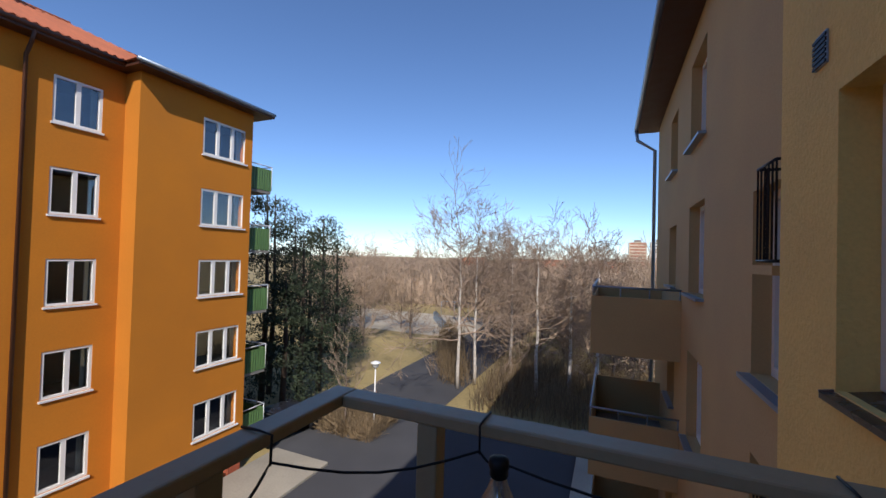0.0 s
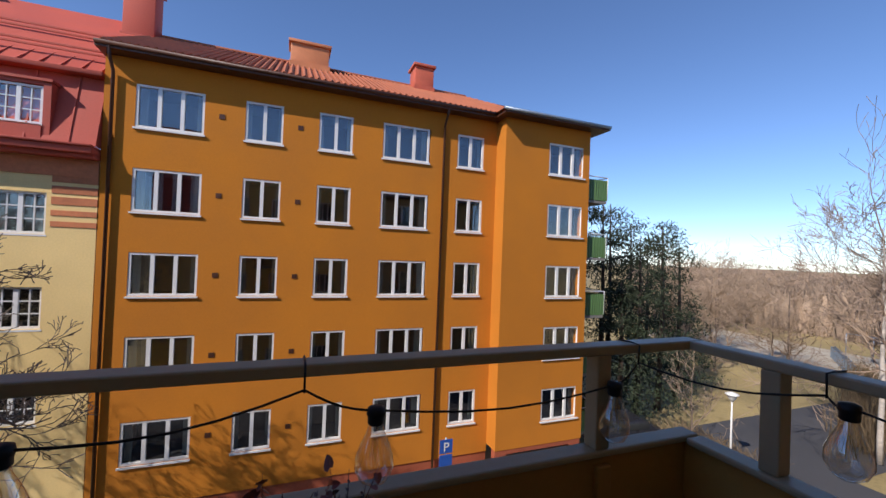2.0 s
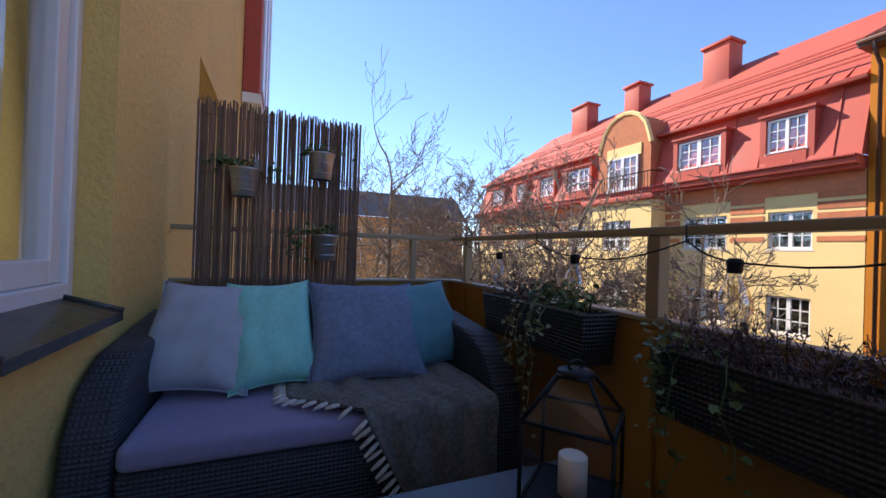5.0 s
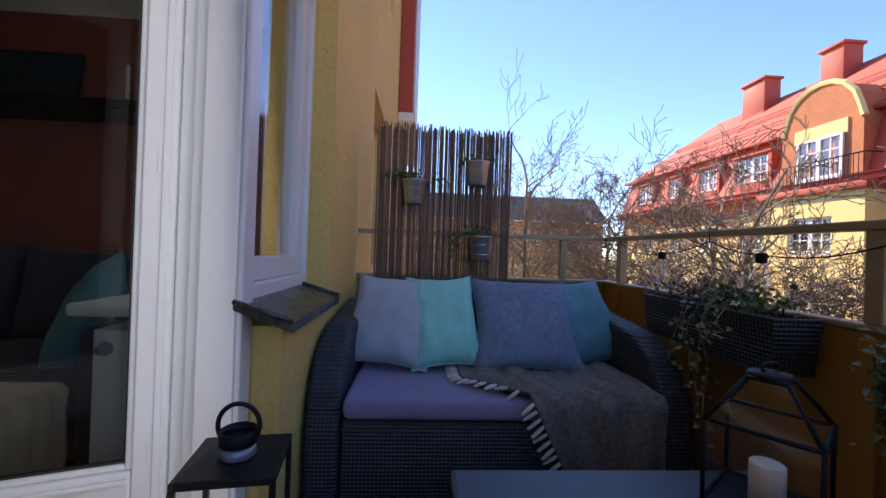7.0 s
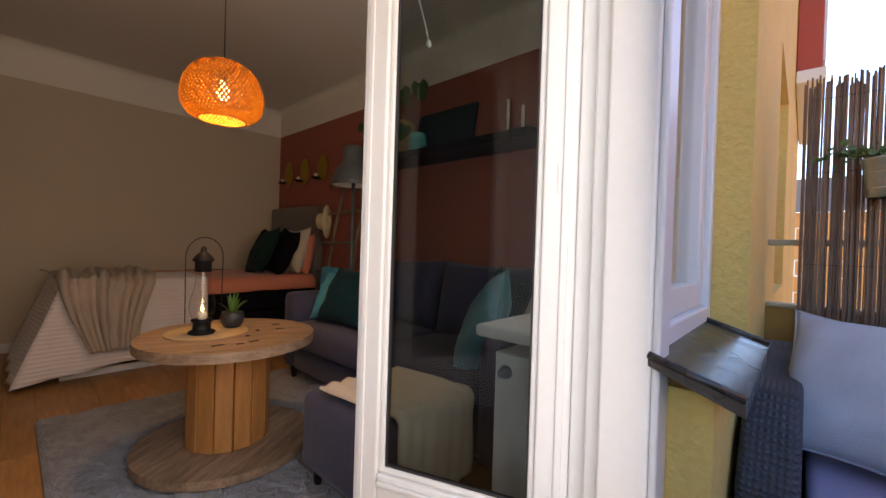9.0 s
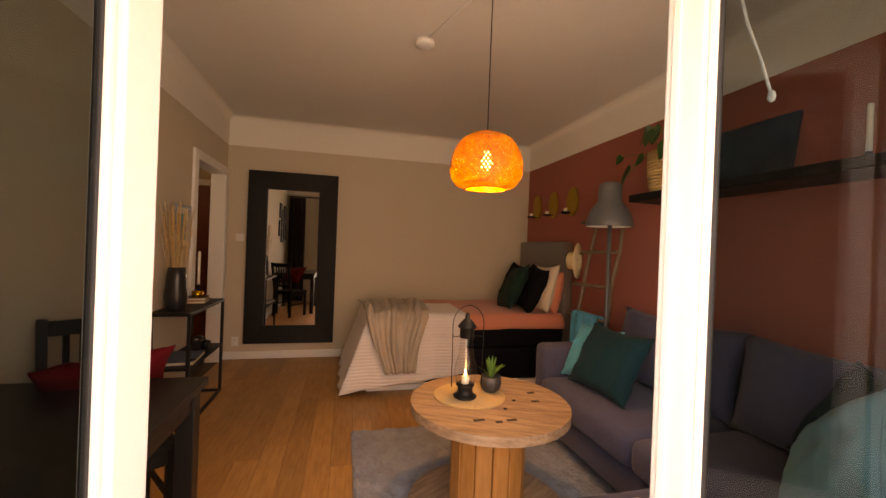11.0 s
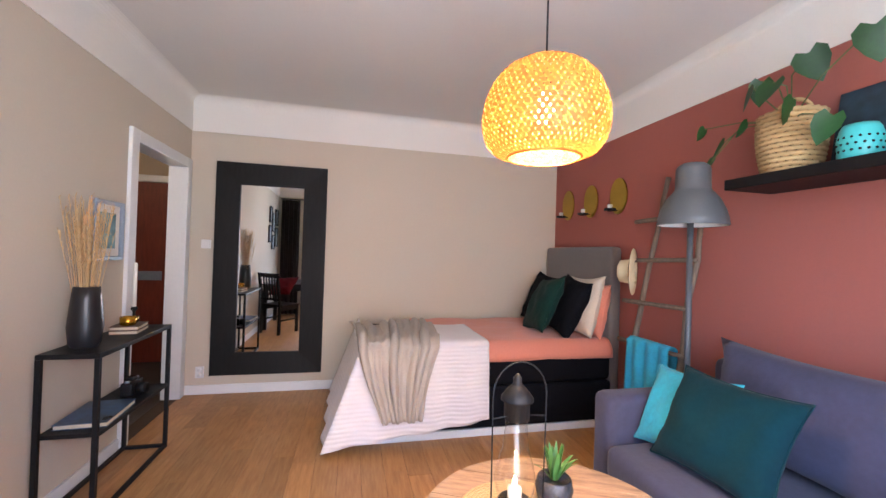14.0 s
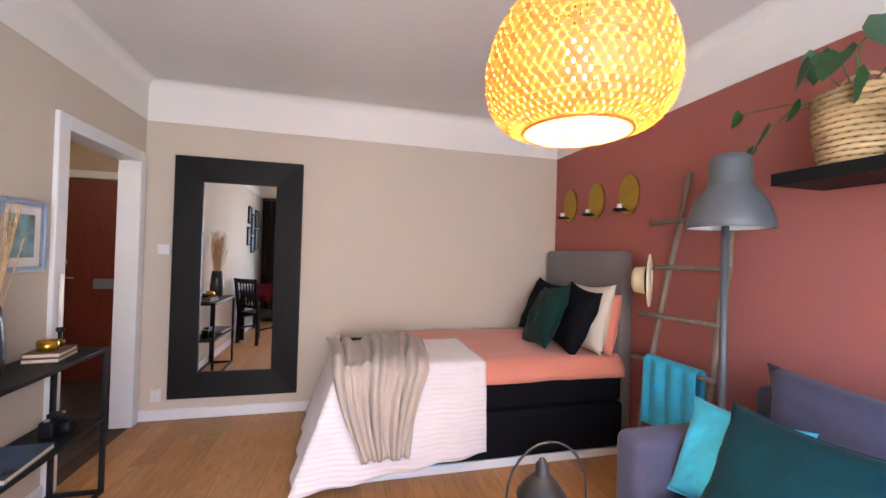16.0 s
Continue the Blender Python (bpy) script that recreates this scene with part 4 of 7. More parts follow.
def cushion(label, material, w, h, d, place, turn, lean, spin=0, seed=0, group="", sag=0.0, name="cushion"):
    """lean: how far its top tips back; turn: the heading of its face; spin: turned in its own plane."""
    ob = thing(name, label, "cushion", group)
    m = Matrix.Translation((0, 0, 0)) @ pose(0, 0, 0, 0, 0, turn) @ pose(0, 0, 0, lean, 0, 0) @ pose(0, 0, h / 2, 0, spin, 0) @ pose(0, 0, -h / 2)
    bm = bmesh.new()
    cushion_mesh(bm, w, h, d, m, 26, seed, sag)
    part("cover", bm, material, ob, "", True)
    e = bmesh.new()
    ring = []
    n = 24
    for k in range(4 * n):
        s, q = divmod(k, n)
        a = 2 * q / n - 1
        u, v = ((a, -1), (1, a), (-a, 1), (-1, -a))[s]
        x = u * w / 2 * (1 - 0.11 * (1 - v * v) * abs(u) ** 4)
        z = v * h / 2 * (1 - 0.11 * (1 - u * u) * abs(v) ** 4) - sag * (1 - u * u) * (v > 0) * v
        ring.append(m @ Vector((x, 0, z + h / 2)))
    tube_into(e, ring + ring[:1], 0.004, 5, False)
    part("piping", e, material, ob, "", True)
    ob.location = place
    return ob


def drape(name, bm_fn, nu, nv, material, parent, thick=0.006, label=""):
    """A cloth sheet from a function of (u, v) in 0..1."""
    bm = bmesh.new()
    rows = [[bm.verts.new(bm_fn(i / nu, j / nv)) for i in range(nu + 1)] for j in range(nv + 1)]
    for j in range(nv):
        for i in range(nu):
            bm.faces.new((rows[j][i], rows[j][i + 1], rows[j + 1][i + 1], rows[j + 1][i]))
    bmesh.ops.recalc_face_normals(bm, faces=bm.faces[:])
    ob = part(name, bm, material, parent, label, True)
    so = ob.modifiers.new("thick", "SOLIDIFY")
    so.thickness, so.offset = thick, 1
    return ob


GREY_CLOTH = surface("grey knit", rgb("a9adb6"), 0.95, 0.15, 6, 260, 0.5, 0.003)
BLUE_CLOTH = surface("slate blue knit", rgb("72819a"), 0.95, 0.3, 40, 240, 0.7, 0.004)
TEAL = surface("teal velvet", rgb("4f8b9a"), 0.8, 0.2, 3, 60, 0.2, sheen=0.1)
MINT = surface("mint velvet", rgb("84cfc2"), 0.8, 0.18, 3, 60, 0.2, sheen=0.1)
TURQ = surface("turquoise velvet", rgb("2f9fbb"), 0.75, 0.25, 5, 50, 0.3, sheen=0.1)
DARK_TEAL = surface("petrol velvet", (0.003, 0.026, 0.036), 0.95, 0.25, 4, 60, 0.2, sheen=0.04, spec=0.1)
SOFA = surface("blue grey suede", rgb("3a3b52"), 0.88, 0.22, 3.5, 40, 0.3, sheen=0.1)
DARK_GREEN = surface("dark green velvet", rgb("16302a"), 0.95, 0.3, 4, 60, 0.2, sheen=0.04, spec=0.1)
BLACK_CLOTH = surface("black cloth", (0.006, 0.006, 0.008), 0.95, 0.3, 4, 80, 0.2, spec=0.1)
CREAM = surface("cream linen", rgb("c9bba8"), 0.9, 0.1, 4, 90, 0.3, sheen=0.2)
SALMON = surface("salmon bed linen", rgb("cf8068"), 0.85, 0.08, 3, 80, 0.2, sheen=0.2)
BEIGE_THROW = surface("beige fleece", rgb("a99d90"), 0.85, 0.12, 6, 90, 0.2, sheen=0.1)
BLACK_WOOD = wooden("black stained oak", (0.011, 0.0095, 0.009), (0.005, 0.0045, 0.0045), 8, (6, 6, 1), 0.5, spec=0.2)
BLACK_TABLE = wooden("black brown table", (0.014, 0.012, 0.011), (0.007, 0.006, 0.006), 8, (1, 8, 8), 0.35, spec=0.3)
CHARCOAL = surface("headboard cloth", rgb("6a635e"), 0.9, 0.12, 3, 90, 0.3, sheen=0.2)
MIRROR = nodes_of("mirror silver")[0]
MIRROR.node_tree.nodes["Principled BSDF"].inputs["Metallic"].default_value = 1.0
MIRROR.node_tree.nodes["Principled BSDF"].inputs["Roughness"].default_value = 0.015
MIRROR.node_tree.nodes["Principled BSDF"].inputs["Base Color"].default_value = (0.86, 0.87, 0.86, 1)

# ---- room: the mirror ----
mir = thing("wall_mirror", "tall mirror in a broad black wooden frame on the wall", "mirror")
ya, yb, za, zb, ia, ib, ja, jb = 0.03, 0.975, 0.178, 2.082, 0.235, 0.775, 0.375, 1.885
for q in (((ya, za), (yb, za), (ib, ja), (ia, ja)), ((yb, za), (yb, zb), (ib, jb), (ib, ja)), ((yb, zb), (ya, zb), (ia, jb), (ib, jb)), ((ya, zb), (ya, za), (ia, ja), (ia, jb))):
    bm = bmesh.new()
    f0 = [bm.verts.new((6.045 if k < 2 else 6.058, y, z)) for k, (y, z) in enumerate(q)]
    f1 = [bm.verts.new((6.098, y, z)) for y, z in q]
    bm.faces.new(f0)
    bm.faces.new(f1[::-1])
    for k in range(4):
        bm.faces.new((f0[k], f1[k], f1[(k + 1) % 4], f0[(k + 1) % 4]))
    bmesh.ops.recalc_face_normals(bm, faces=bm.faces[:])
    part("frame_side", bm, BLACK_WOOD, mir)
box("mirror_glass", (6.072, ia - 0.01, ja - 0.01), (6.08, ib + 0.01, jb + 0.01), MIRROR, mir, 0, "clear mirror glass")

# ---- the bed ----
bed = thing("bed", "box-spring bed with black base and grey headboard", "bed")
BX0, BX1, BY0, BY1 = 4.92, 6.05, -2.24, -0.30
box("base", (BX0, BY0, 0.06), (BX1, BY1, 0.36), BLACK_CLOTH, bed, 0.02)
box("mattress", (BX0 + 0.005, BY0, 0.362), (BX1, BY1, 0.63), BLACK_CLOTH, bed, 0.04, seg=3)
box("plinth", (BX0 + 0.01, BY0 + 0.02, 0.0), (BX1 - 0.01, BY1 + 0.0, 0.055), WHITE, bed, 0.004, "white painted plinth")
hb = box("headboard", (4.97, -2.35, 0.10), (6.06, -2.25, 1.42), CHARCOAL, bed, 0.03, "grey upholstered headboard", seg=3)
lin = thing("bed_linen", "salmon pink quilt spread over the mattress", "bed linen")


def quilt(u, v):
    y = BY0 + 0.02 + (BY1 - BY0 - 0.5) * u
    s = v * 1.2
    if s < 0.12:
        x, z = BX0 - 0.025, 0.55 + s
    else:
        x, z = BX0 - 0.025 + (s - 0.12), 0.675
    r = 0.04
    if 0.05 < s < 0.22:
        a = (s - 0.05) / 0.17
        x, z = BX0 - 0.025 + r * (1 - math.cos(a * 1.57)) + 0.05 * a, 0.605 + 0.075 * math.sin(a * 1.57)
    n = noise.noise(Vector((x * 5, y * 4, 1.3))) * 0.014 + noise.noise(Vector((x * 14, y * 12, 4))) * 0.004
    return Vector((min(x, 6.05), y, z + n))


drape("quilt", quilt, 50, 36, SALMON, lin, 0.012)


# white quilted cover over the foot end
def quilted(name):
    m, nt, b = nodes_of(name)
    co = nt.nodes.new("ShaderNodeTexCoord")
    w = nt.nodes.new("ShaderNodeTexWave")
    w.bands_direction = "Z"
    w.inputs["Scale"].default_value, w.inputs["Distortion"].default_value = 11.0, 0.6
    nt.links.new(co.outputs["Object"], w.inputs[0])
    n = noise_node(nt, 5)
    nt.links.new(mix_node(nt, n, rgb("cfc6c4"), rgb("dcd6d4")), b.inputs["Base Color"])
    b.inputs["Roughness"].default_value, b.inputs["Sheen Weight"].default_value = 0.85, 0.25
    bump_node(nt, b, math_node(nt, "ADD", w.outputs["Fac"], math_node(nt, "MULTIPLY", noise_node(nt, 40), 0.3)), 0.45, 0.006)
    return m


QUILTED = quilted("white quilted cotton")
cov = thing("bed_cover", "white quilted bedspread hanging over the foot end", "bedspread")


def cover_front(u, v):
    """Hangs down the long side and widens toward the foot."""
    y = -1.20 + (1.20 - 0.30) * u
    s = v * 1.25
    drop = 0.60
    if s < drop:
        k = (drop - s) / drop
        lift = 0.03 + 0.13 * (1 - u) ** 0.8
        z = lift + (0.68 - lift) * s / drop
        x = BX0 - 0.03 - 0.05 * k - 0.04 * k * u + 0.012 * math.sin(y * 26) * k
        y = y + 0.24 * k * u ** 3
    else:
        x, z = BX0 - 0.03 + (s - drop), 0.692
        if s - drop < 0.05:
            z = 0.68 + 0.012 * (s - drop) / 0.05
    x = min(x, 6.03)
    n = 0.008 * noise.noise(Vector((x * 6, y * 6, z * 6)))
    return Vector((x + n, y, z + n))


def cover_foot(u, v):
    """Hangs down the foot end."""
    x = BX0 - 0.03 + 1.1 * u
    k = 1 - v
    z = 0.03 + 0.66 * v
    y = -0.30 + 0.24 * k + 0.015 * math.sin(x * 20) * k
    x2 = x - (0.09 * k * (1 - u))
    return Vector((x2, y, z))


drape("cover", cover_front, 44, 50, QUILTED, cov, 0.012)
drape("cover", cover_foot, 30, 24, QUILTED, cov, 0.012)
thr = thing("throw_blanket", "beige fleece throw lying crumpled across the bedspread", "blanket")


def throw(u, v):
    a = v * 1.15
    wid = 0.26 + 0.30 * min(1, v / 0.45) + 0.25 * max(0, v - 0.5)
    y = -0.575 + 0.03 * math.sin(v * 5) + (u - 0.5) * wid + 0.10 * max(0.0, v - 0.5)
    fold = 0.026 * math.sin(u * 23 + 3 * v) + 0.018 * math.sin(u * 41 + 1.2 + 5 * v) + 0.035 * noise.noise(Vector((u * 4, v * 3, 2.2)))
    if a < 0.50:
        z, x = 0.20 + a, BX0 - 0.115 + 0.04 * (a / 0.50) - abs(fold) * 1.1
    else:
        z, x = 0.715 + abs(fold) * 1.1, BX0 - 0.06 + (a - 0.50) * 1.0 + 0.08 * math.sin(u * 6)
    return Vector((x, y, z))


drape("throw", throw, 60, 50, BEIGE_THROW, thr, 0.007)
for lab, mat, w, place, turn, lean, sp, sd in (
        ("dark green velvet cushion leaning on the bed", DARK_GREEN, 0.50, (5.34, -1.74, 0.685), 170, -24, -8, 1), ("black cushion at the bed's wall side", BLACK_CLOTH, 0.50, (5.72, -1.93, 0.685), 180, -22, 5, 7),
        ("black cushion leaning on the bed", BLACK_CLOTH, 0.50, (5.20, -1.90, 0.685), 174, -22, 6, 2), ("cream linen pillow on the bed", CREAM, 0.50, (5.17, -2.04, 0.685), 178, -16, -4, 3),
        ("salmon pillow against the headboard", SALMON, 0.44, (5.14, -2.14, 0.685), 180, -9, 2, 4)):
    cushion(lab, mat, w, w, 0.15, place, turn, lean, sp, sd, "bed cushions")

# ---- the sofa ----
sofa = thing("sofa", "blue grey suede sofa against the terracotta wall", "sofa")
SX0, SX1 = 1.95, 4.01
box("base", (SX0 + 0.19, -2.30, 0.10), (SX1 - 0.17, -1.45, 0.28), SOFA, sofa, 0.03, seg=3)
box("arm", (SX1 - 0.15, -2.30, 0.10), (SX1, -1.45, 0.65), SOFA, sofa, 0.045, seg=4)
box("arm", (SX0, -2.30, 0.10), (SX0 + 0.19, -1.40, 0.645), SOFA, sofa, 0.045, seg=4)
box("back", (SX0 + 0.1, -2.36, 0.10), (SX1 - 0.02, -2.18, 0.80), SOFA, sofa, 0.05, seg=4)
for a, b in ((SX0 + 0.195, 2.95), (2.955, SX1 - 0.175)):
    bm = bmesh.new()
    box_into(bm, (a, -2.14, 0.282), (b, -1.40, 0.45))
    bevelled(bm, 0.05, 4)
    for v in bm.verts:
        if v.co.z > 0.40:
            v.co.z += 0.018 * (1 - (2 * (v.co.x - a) / (b - a) - 1) ** 2)
    part("seat_cushion", bm, SOFA, sofa, "", True)
    bm = bmesh.new()
    cushion_mesh(bm, b - a + 0.05, 0.50, 0.24, Matrix.Translation(((a + b) / 2, -2.02, 0.44)) @ pose(0, 0, 0, -9, 0, 180) @ pose(0, 0, 0), 14, int(a * 10))
    part("back_cushion", bm, SOFA, sofa, "", True)
for x in (SX0 + 0.1, SX1 - 0.1):
    for y in (-2.2, -1.5):
        turned("leg", [(0.018, 0.0), (0.025, 0.11)], (x, y, 0.0), BLACK_WOOD, sofa, 12, "black wooden leg")
cushion("large petrol velvet cushion lying on the sofa", DARK_TEAL, 0.50, 0.42, 0.16, (3.45, -1.56, 0.47), 184, -28, 0, 11, "sofa cushions")
cushion("bright turquoise velvet cushion on the sofa arm", TURQ, 0.42, 0.38, 0.12, (3.66, -1.60, 0.47), 182, -26, -4, 12, "sofa cushions")
cushion("teal velvet cushion at the near end of the sofa", TEAL, 0.44, 0.44, 0.16, (2.34, -1.56, 0.45), 135, -24, 38, 13, "sofa cushions")
cushion("petrol velvet cushion at the near end of the sofa", DARK_TEAL, 0.46, 0.46, 0.15, (2.42, -1.80, 0.47), 150, -24, 10, 14, "sofa cushions")
cushion("cream cushion at the near end of the sofa", CREAM, 0.42, 0.40, 0.13, (2.20, -1.92, 0.47), 170, -20, 0, 15, "sofa cushions")
ott = thing("ottoman", "dark grey upholstered footstool with a cream throw", "footstool")
box("seat", (2.12, -1.36, 0.09), (2.66, -0.88, 0.42), SOFA, ott, 0.05, seg=4)
for x in (2.18, 2.6):
    for y in (-1.3, -0.94):
        turned("leg", [(0.015, 0.0), (0.02, 0.1)], (x, y, 0.0), BLACK_WOOD, ott, 10)
ot = thing("throw_blanket", "cream knitted throw folded over the footstool", "blanket")


def ott_throw(u, v):
    y = -1.34 + 0.40 * u
    s = v * 0.74 - 0.32
    w = 0.012 * math.sin(u * 18 + 2 * v) + 0.01 * noise.noise(Vector((u * 5, v * 5, 7)))
    if s < 0:
        return Vector((2.105 - abs(w) - 0.02 * (-s), y, 0.435 + s))
    return Vector((2.11 + s, y + 0.1 * s, 0.435 + abs(w) + 0.012))


drape("throw", ott_throw, 30, 40, CREAM, ot, 0.012)

# ---- rug and spool table ----
RUG = surface("grey shag", rgb("8f9299"), 0.98, 0.3, 9, 120, 1.0, 0.02, sheen=0.1)
rug = thing("rug", "light grey shaggy rug on the oak floor", "rug")
bm = bmesh.new()
nx, ny = 90, 90
g = [[bm.verts.new((2.25 + 1.90 * i / nx, -1.95 + 1.79 * j / ny, 0.012 + 0.022 * random.random() * (0 < i < nx and 0 < j < ny))) for j in range(ny + 1)] for i in range(nx + 1)]
for i in range(nx):
    for j in range(ny):
        bm.faces.new((g[i][j], g[i + 1][j], g[i + 1][j + 1], g[i][j + 1]))
ed = bmesh.ops.extrude_edge_only(bm, edges=[e for e in bm.edges if e.is_boundary])
for v in ed["geom"]:
    if isinstance(v, bmesh.types.BMVert):
        v.co.z = 0.0
part("carpet", bm, RUG, rug)
PINEWOOD = wooden("worn pine", rgb("b3967b"), rgb("553e30"), 6, (8, 1, 8), 0.55, 0.12)
PINE_UP = wooden("pine staves", rgb("c08550"), rgb("90602f"), 5, (8, 8, 1), 0.55, 0.12)
TX, TY, TR, TZ = 3.17, -0.785, 0.383, 0.575
tab = thing("spool_table", "round cable-drum coffee table of worn pine", "table")


def plank_disc(name, z0, z1, r, turn):
    n = 5
    for k in range(n):
        a0, a1 = -r + 2 * r * k / n + 0.0015, -r + 2 * r * (k + 1) / n - 0.0015
        arc = []
        for q in range(13):
            c = a0 + (a1 - a0) * q / 12
            arc.append((c, math.sqrt(max(0, r * r - c * c))))
        outline = arc + [(c, -s) for c, s in reversed(arc)]
        bm = bmesh.new()
        top = [bm.verts.new((c, s, z1)) for c, s in outline]
        bot = [bm.verts.new((c, s, z0)) for c, s in outline]
        bm.faces.new(top[::-1])
        bm.faces.new(bot)
        for i in range(len(outline)):
            j = (i + 1) % len(outline)
            bm.faces.new((top[i], top[j], bot[j], bot[i]))
        bmesh.ops.remove_doubles(bm, verts=bm.verts[:], dist=0.0005)
        bmesh.ops.recalc_face_normals(bm, faces=bm.faces[:])
        ob = part(name, bm, PINEWOOD, tab)
        ob.matrix_basis = pose(TX, TY, 0, 0, 0, turn)


plank_disc("top_plank", TZ - 0.042, TZ, TR, -25)
plank_disc("base_plank", 0.034, 0.072, TR, 35)
for k in range(14):
    a = 6.28318 * k / 14
    wv = 0.165 * 2 * math.pi / 14
    box("stave", (-wv * 0.49, -0.012, 0.073), (wv * 0.49, 0.012, TZ - 0.043), PINE_UP, tab, 0.004).matrix_basis = pose(TX + 0.165 * math.cos(a), TY + 0.165 * math.sin(a), 0, 0, 0, math.degrees(a) + 90)
turned("core", [(0.15, 0.073), (0.15, TZ - 0.043)], (TX, TY, 0), surface("dark core", (0.03, 0.02, 0.012), 0.9), tab, 14)
INK = surface("black stencil ink", (0.02, 0.016, 0.014), 0.8)
for dx, dy, w in ((-0.22, 0.10, 0.05), (-0.25, 0.03, 0.03), (-0.24, -0.04, 0.045), (0.05, -0.27, 0.04), (-0.06, -0.24, 0.04)):
    box("stencil_mark", (TX + dx, TY + dy, TZ), (TX + dx + 0.02, TY + dy + w, TZ + 0.0012), INK, tab)
for k in range(6):
    a = 1.047 * k + 0.3
    turned("bolt", [(0.009, 0), (0.009, 0.003), (0.005, 0.005)], (TX + 0.12 * math.cos(a), TY + 0.12 * math.sin(a), TZ), BLACK_METAL, tab, 10)
STRAW = woven("straw", rgb("a8875a"), rgb("d9bf90"), 200, 0.9, 0.9, 0.1)
mat_ = thing("placemat", "round straw placemat on the spool table", "placemat")
bm = bmesh.new()
tube_into(bm, [(3.235 + (0.01 + 0.0105 * q / 40) * math.cos(6.28318 * q / 40), -0.70 + (0.01 + 0.0105 * q / 40) * math.sin(6.28318 * q / 40), TZ + 0.005) for q in range(16 * 40)], 0.0055, 6)
part("coil", bm, STRAW, mat_, "", True)
GLASS = glass_mat("lantern glass")
LX, LY, LZ = 3.20, -0.668, TZ + 0.0105
lan = thing("lantern", "black metal storm lantern with a glass chimney and candle", "lantern")
turned("foot", [(0.055, 0), (0.058, 0.008), (0.05, 0.014), (0.038, 0.02), (0.036, 0.05), (0.045, 0.058), (0.045, 0.066)], (LX, LY, LZ), BLACK_METAL, lan, 28)
turned("chimney", [(0.038, 0.067), (0.052, 0.095), (0.056, 0.125), (0.05, 0.165), (0.036, 0.21), (0.030, 0.27), (0.030, 0.30)], (LX, LY, LZ), GLASS, lan, 28, "clear glass chimney", False)
turned("hood", [(0.035, 0.29), (0.035, 0.335), (0.045, 0.34), (0.045, 0.347), (0.032, 0.365), (0.018, 0.38), (0.012, 0.385), (0.012, 0.40), (0.004, 0.412)], (LX, LY, LZ), BLACK_METAL, lan, 24)
turned("candle", [(0.019, 0.067), (0.019, 0.10), (0.004, 0.101)], (LX, LY, LZ), surface("wax", rgb("efe6cf"), 0.5), lan, 16, "short white candle")
turned("flame", [(0.001, 0.102), (0.005, 0.108), (0.006, 0.116), (0.003, 0.127), (0.0005, 0.134)], (LX, LY, LZ), glowing("candle flame", (1, 0.62, 0.22), 4), lan, 10, "small lit flame")
tube("handle", [(LX - 0.02, LY + 0.075, LZ + 0.06), (LX - 0.02, LY + 0.078, LZ + 0.33)] + [(LX - 0.02, LY + 0.078 * math.cos(a), LZ + 0.36 + 0.09 * math.sin(a)) for a in [3.1416 * k / 12 for k in range(13)]] + [(LX - 0.02, LY - 0.078, LZ + 0.33), (LX - 0.02, LY - 0.075, LZ + 0.06)], 0.0022, BLACK_METAL, lan, 6)
tube("crossbar", [(LX - 0.02, LY - 0.078, LZ + 0.30), (LX, LY, LZ + 0.30), (LX - 0.02, LY + 0.078, LZ + 0.30)], 0.002, BLACK_METAL, lan, 6)
LEAF = thin_leaf("aloe leaf", (0.06, 0.16, 0.03))


def blade_into(bm, base, tip, width, bow, seg=5):
    base, tip = Vector(base), Vector(tip)
    d = tip - base
    side = d.cross(Vector((0, 0, 1)))
    side = side.normalized() if side.length > 1e-5 else Vector((1, 0, 0))
    prev = None
    for k in range(seg + 1):
        t = k / seg
        p = base + d * t + Vector((0, 0, bow * math.sin(t * 3.1416)))
        w = width * (1 - t) ** 0.7 * (0.6 + 0.8 * min(1, t * 4) * 0.5) / 2
        cur = [bm.verts.new(p - side * w + Vector((0, 0, w * 0.5))), bm.verts.new(p), bm.verts.new(p + side * w + Vector((0, 0, w * 0.5)))]
        if prev:
            bm.faces.new((prev[0], prev[1], cur[1], cur[0]))
            bm.faces.new((prev[1], prev[2], cur[2], cur[1]))
        prev = cur


pp = thing("potted_plant", "small aloe in a dark patterned pot on the table", "plant")
PX, PY, PZ = 3.265, -0.825, TZ + 0.011
turned("pot", [(0.036, 0), (0.05, 0.02), (0.056, 0.045), (0.05, 0.075), (0.046, 0.078), (0.042, 0.07)], (PX, PY, PZ), surface("patterned pot", (0.03, 0.03, 0.035), 0.4, 0.8, 60, 140, 0.4), pp, 24)
turned("soil", [(0.043, 0.066), (0.002, 0.07)], (PX, PY, PZ), surface("soil", (0.03, 0.02, 0.012), 0.95), pp, 16)
rnd = random.Random(5)
for k in range(16):
    a, r = rnd.uniform(0, 6.28), rnd.uniform(0.02, 0.085)
    bm = bmesh.new()
    blade_into(bm, (PX + 0.01 * math.cos(a), PY + 0.01 * math.sin(a), PZ + 0.068), (PX + r * math.cos(a), PY + r * math.sin(a), PZ + 0.20 - r * 0.9), 0.022, 0.01)
    part("leaf", bm, LEAF, pp, "", True)

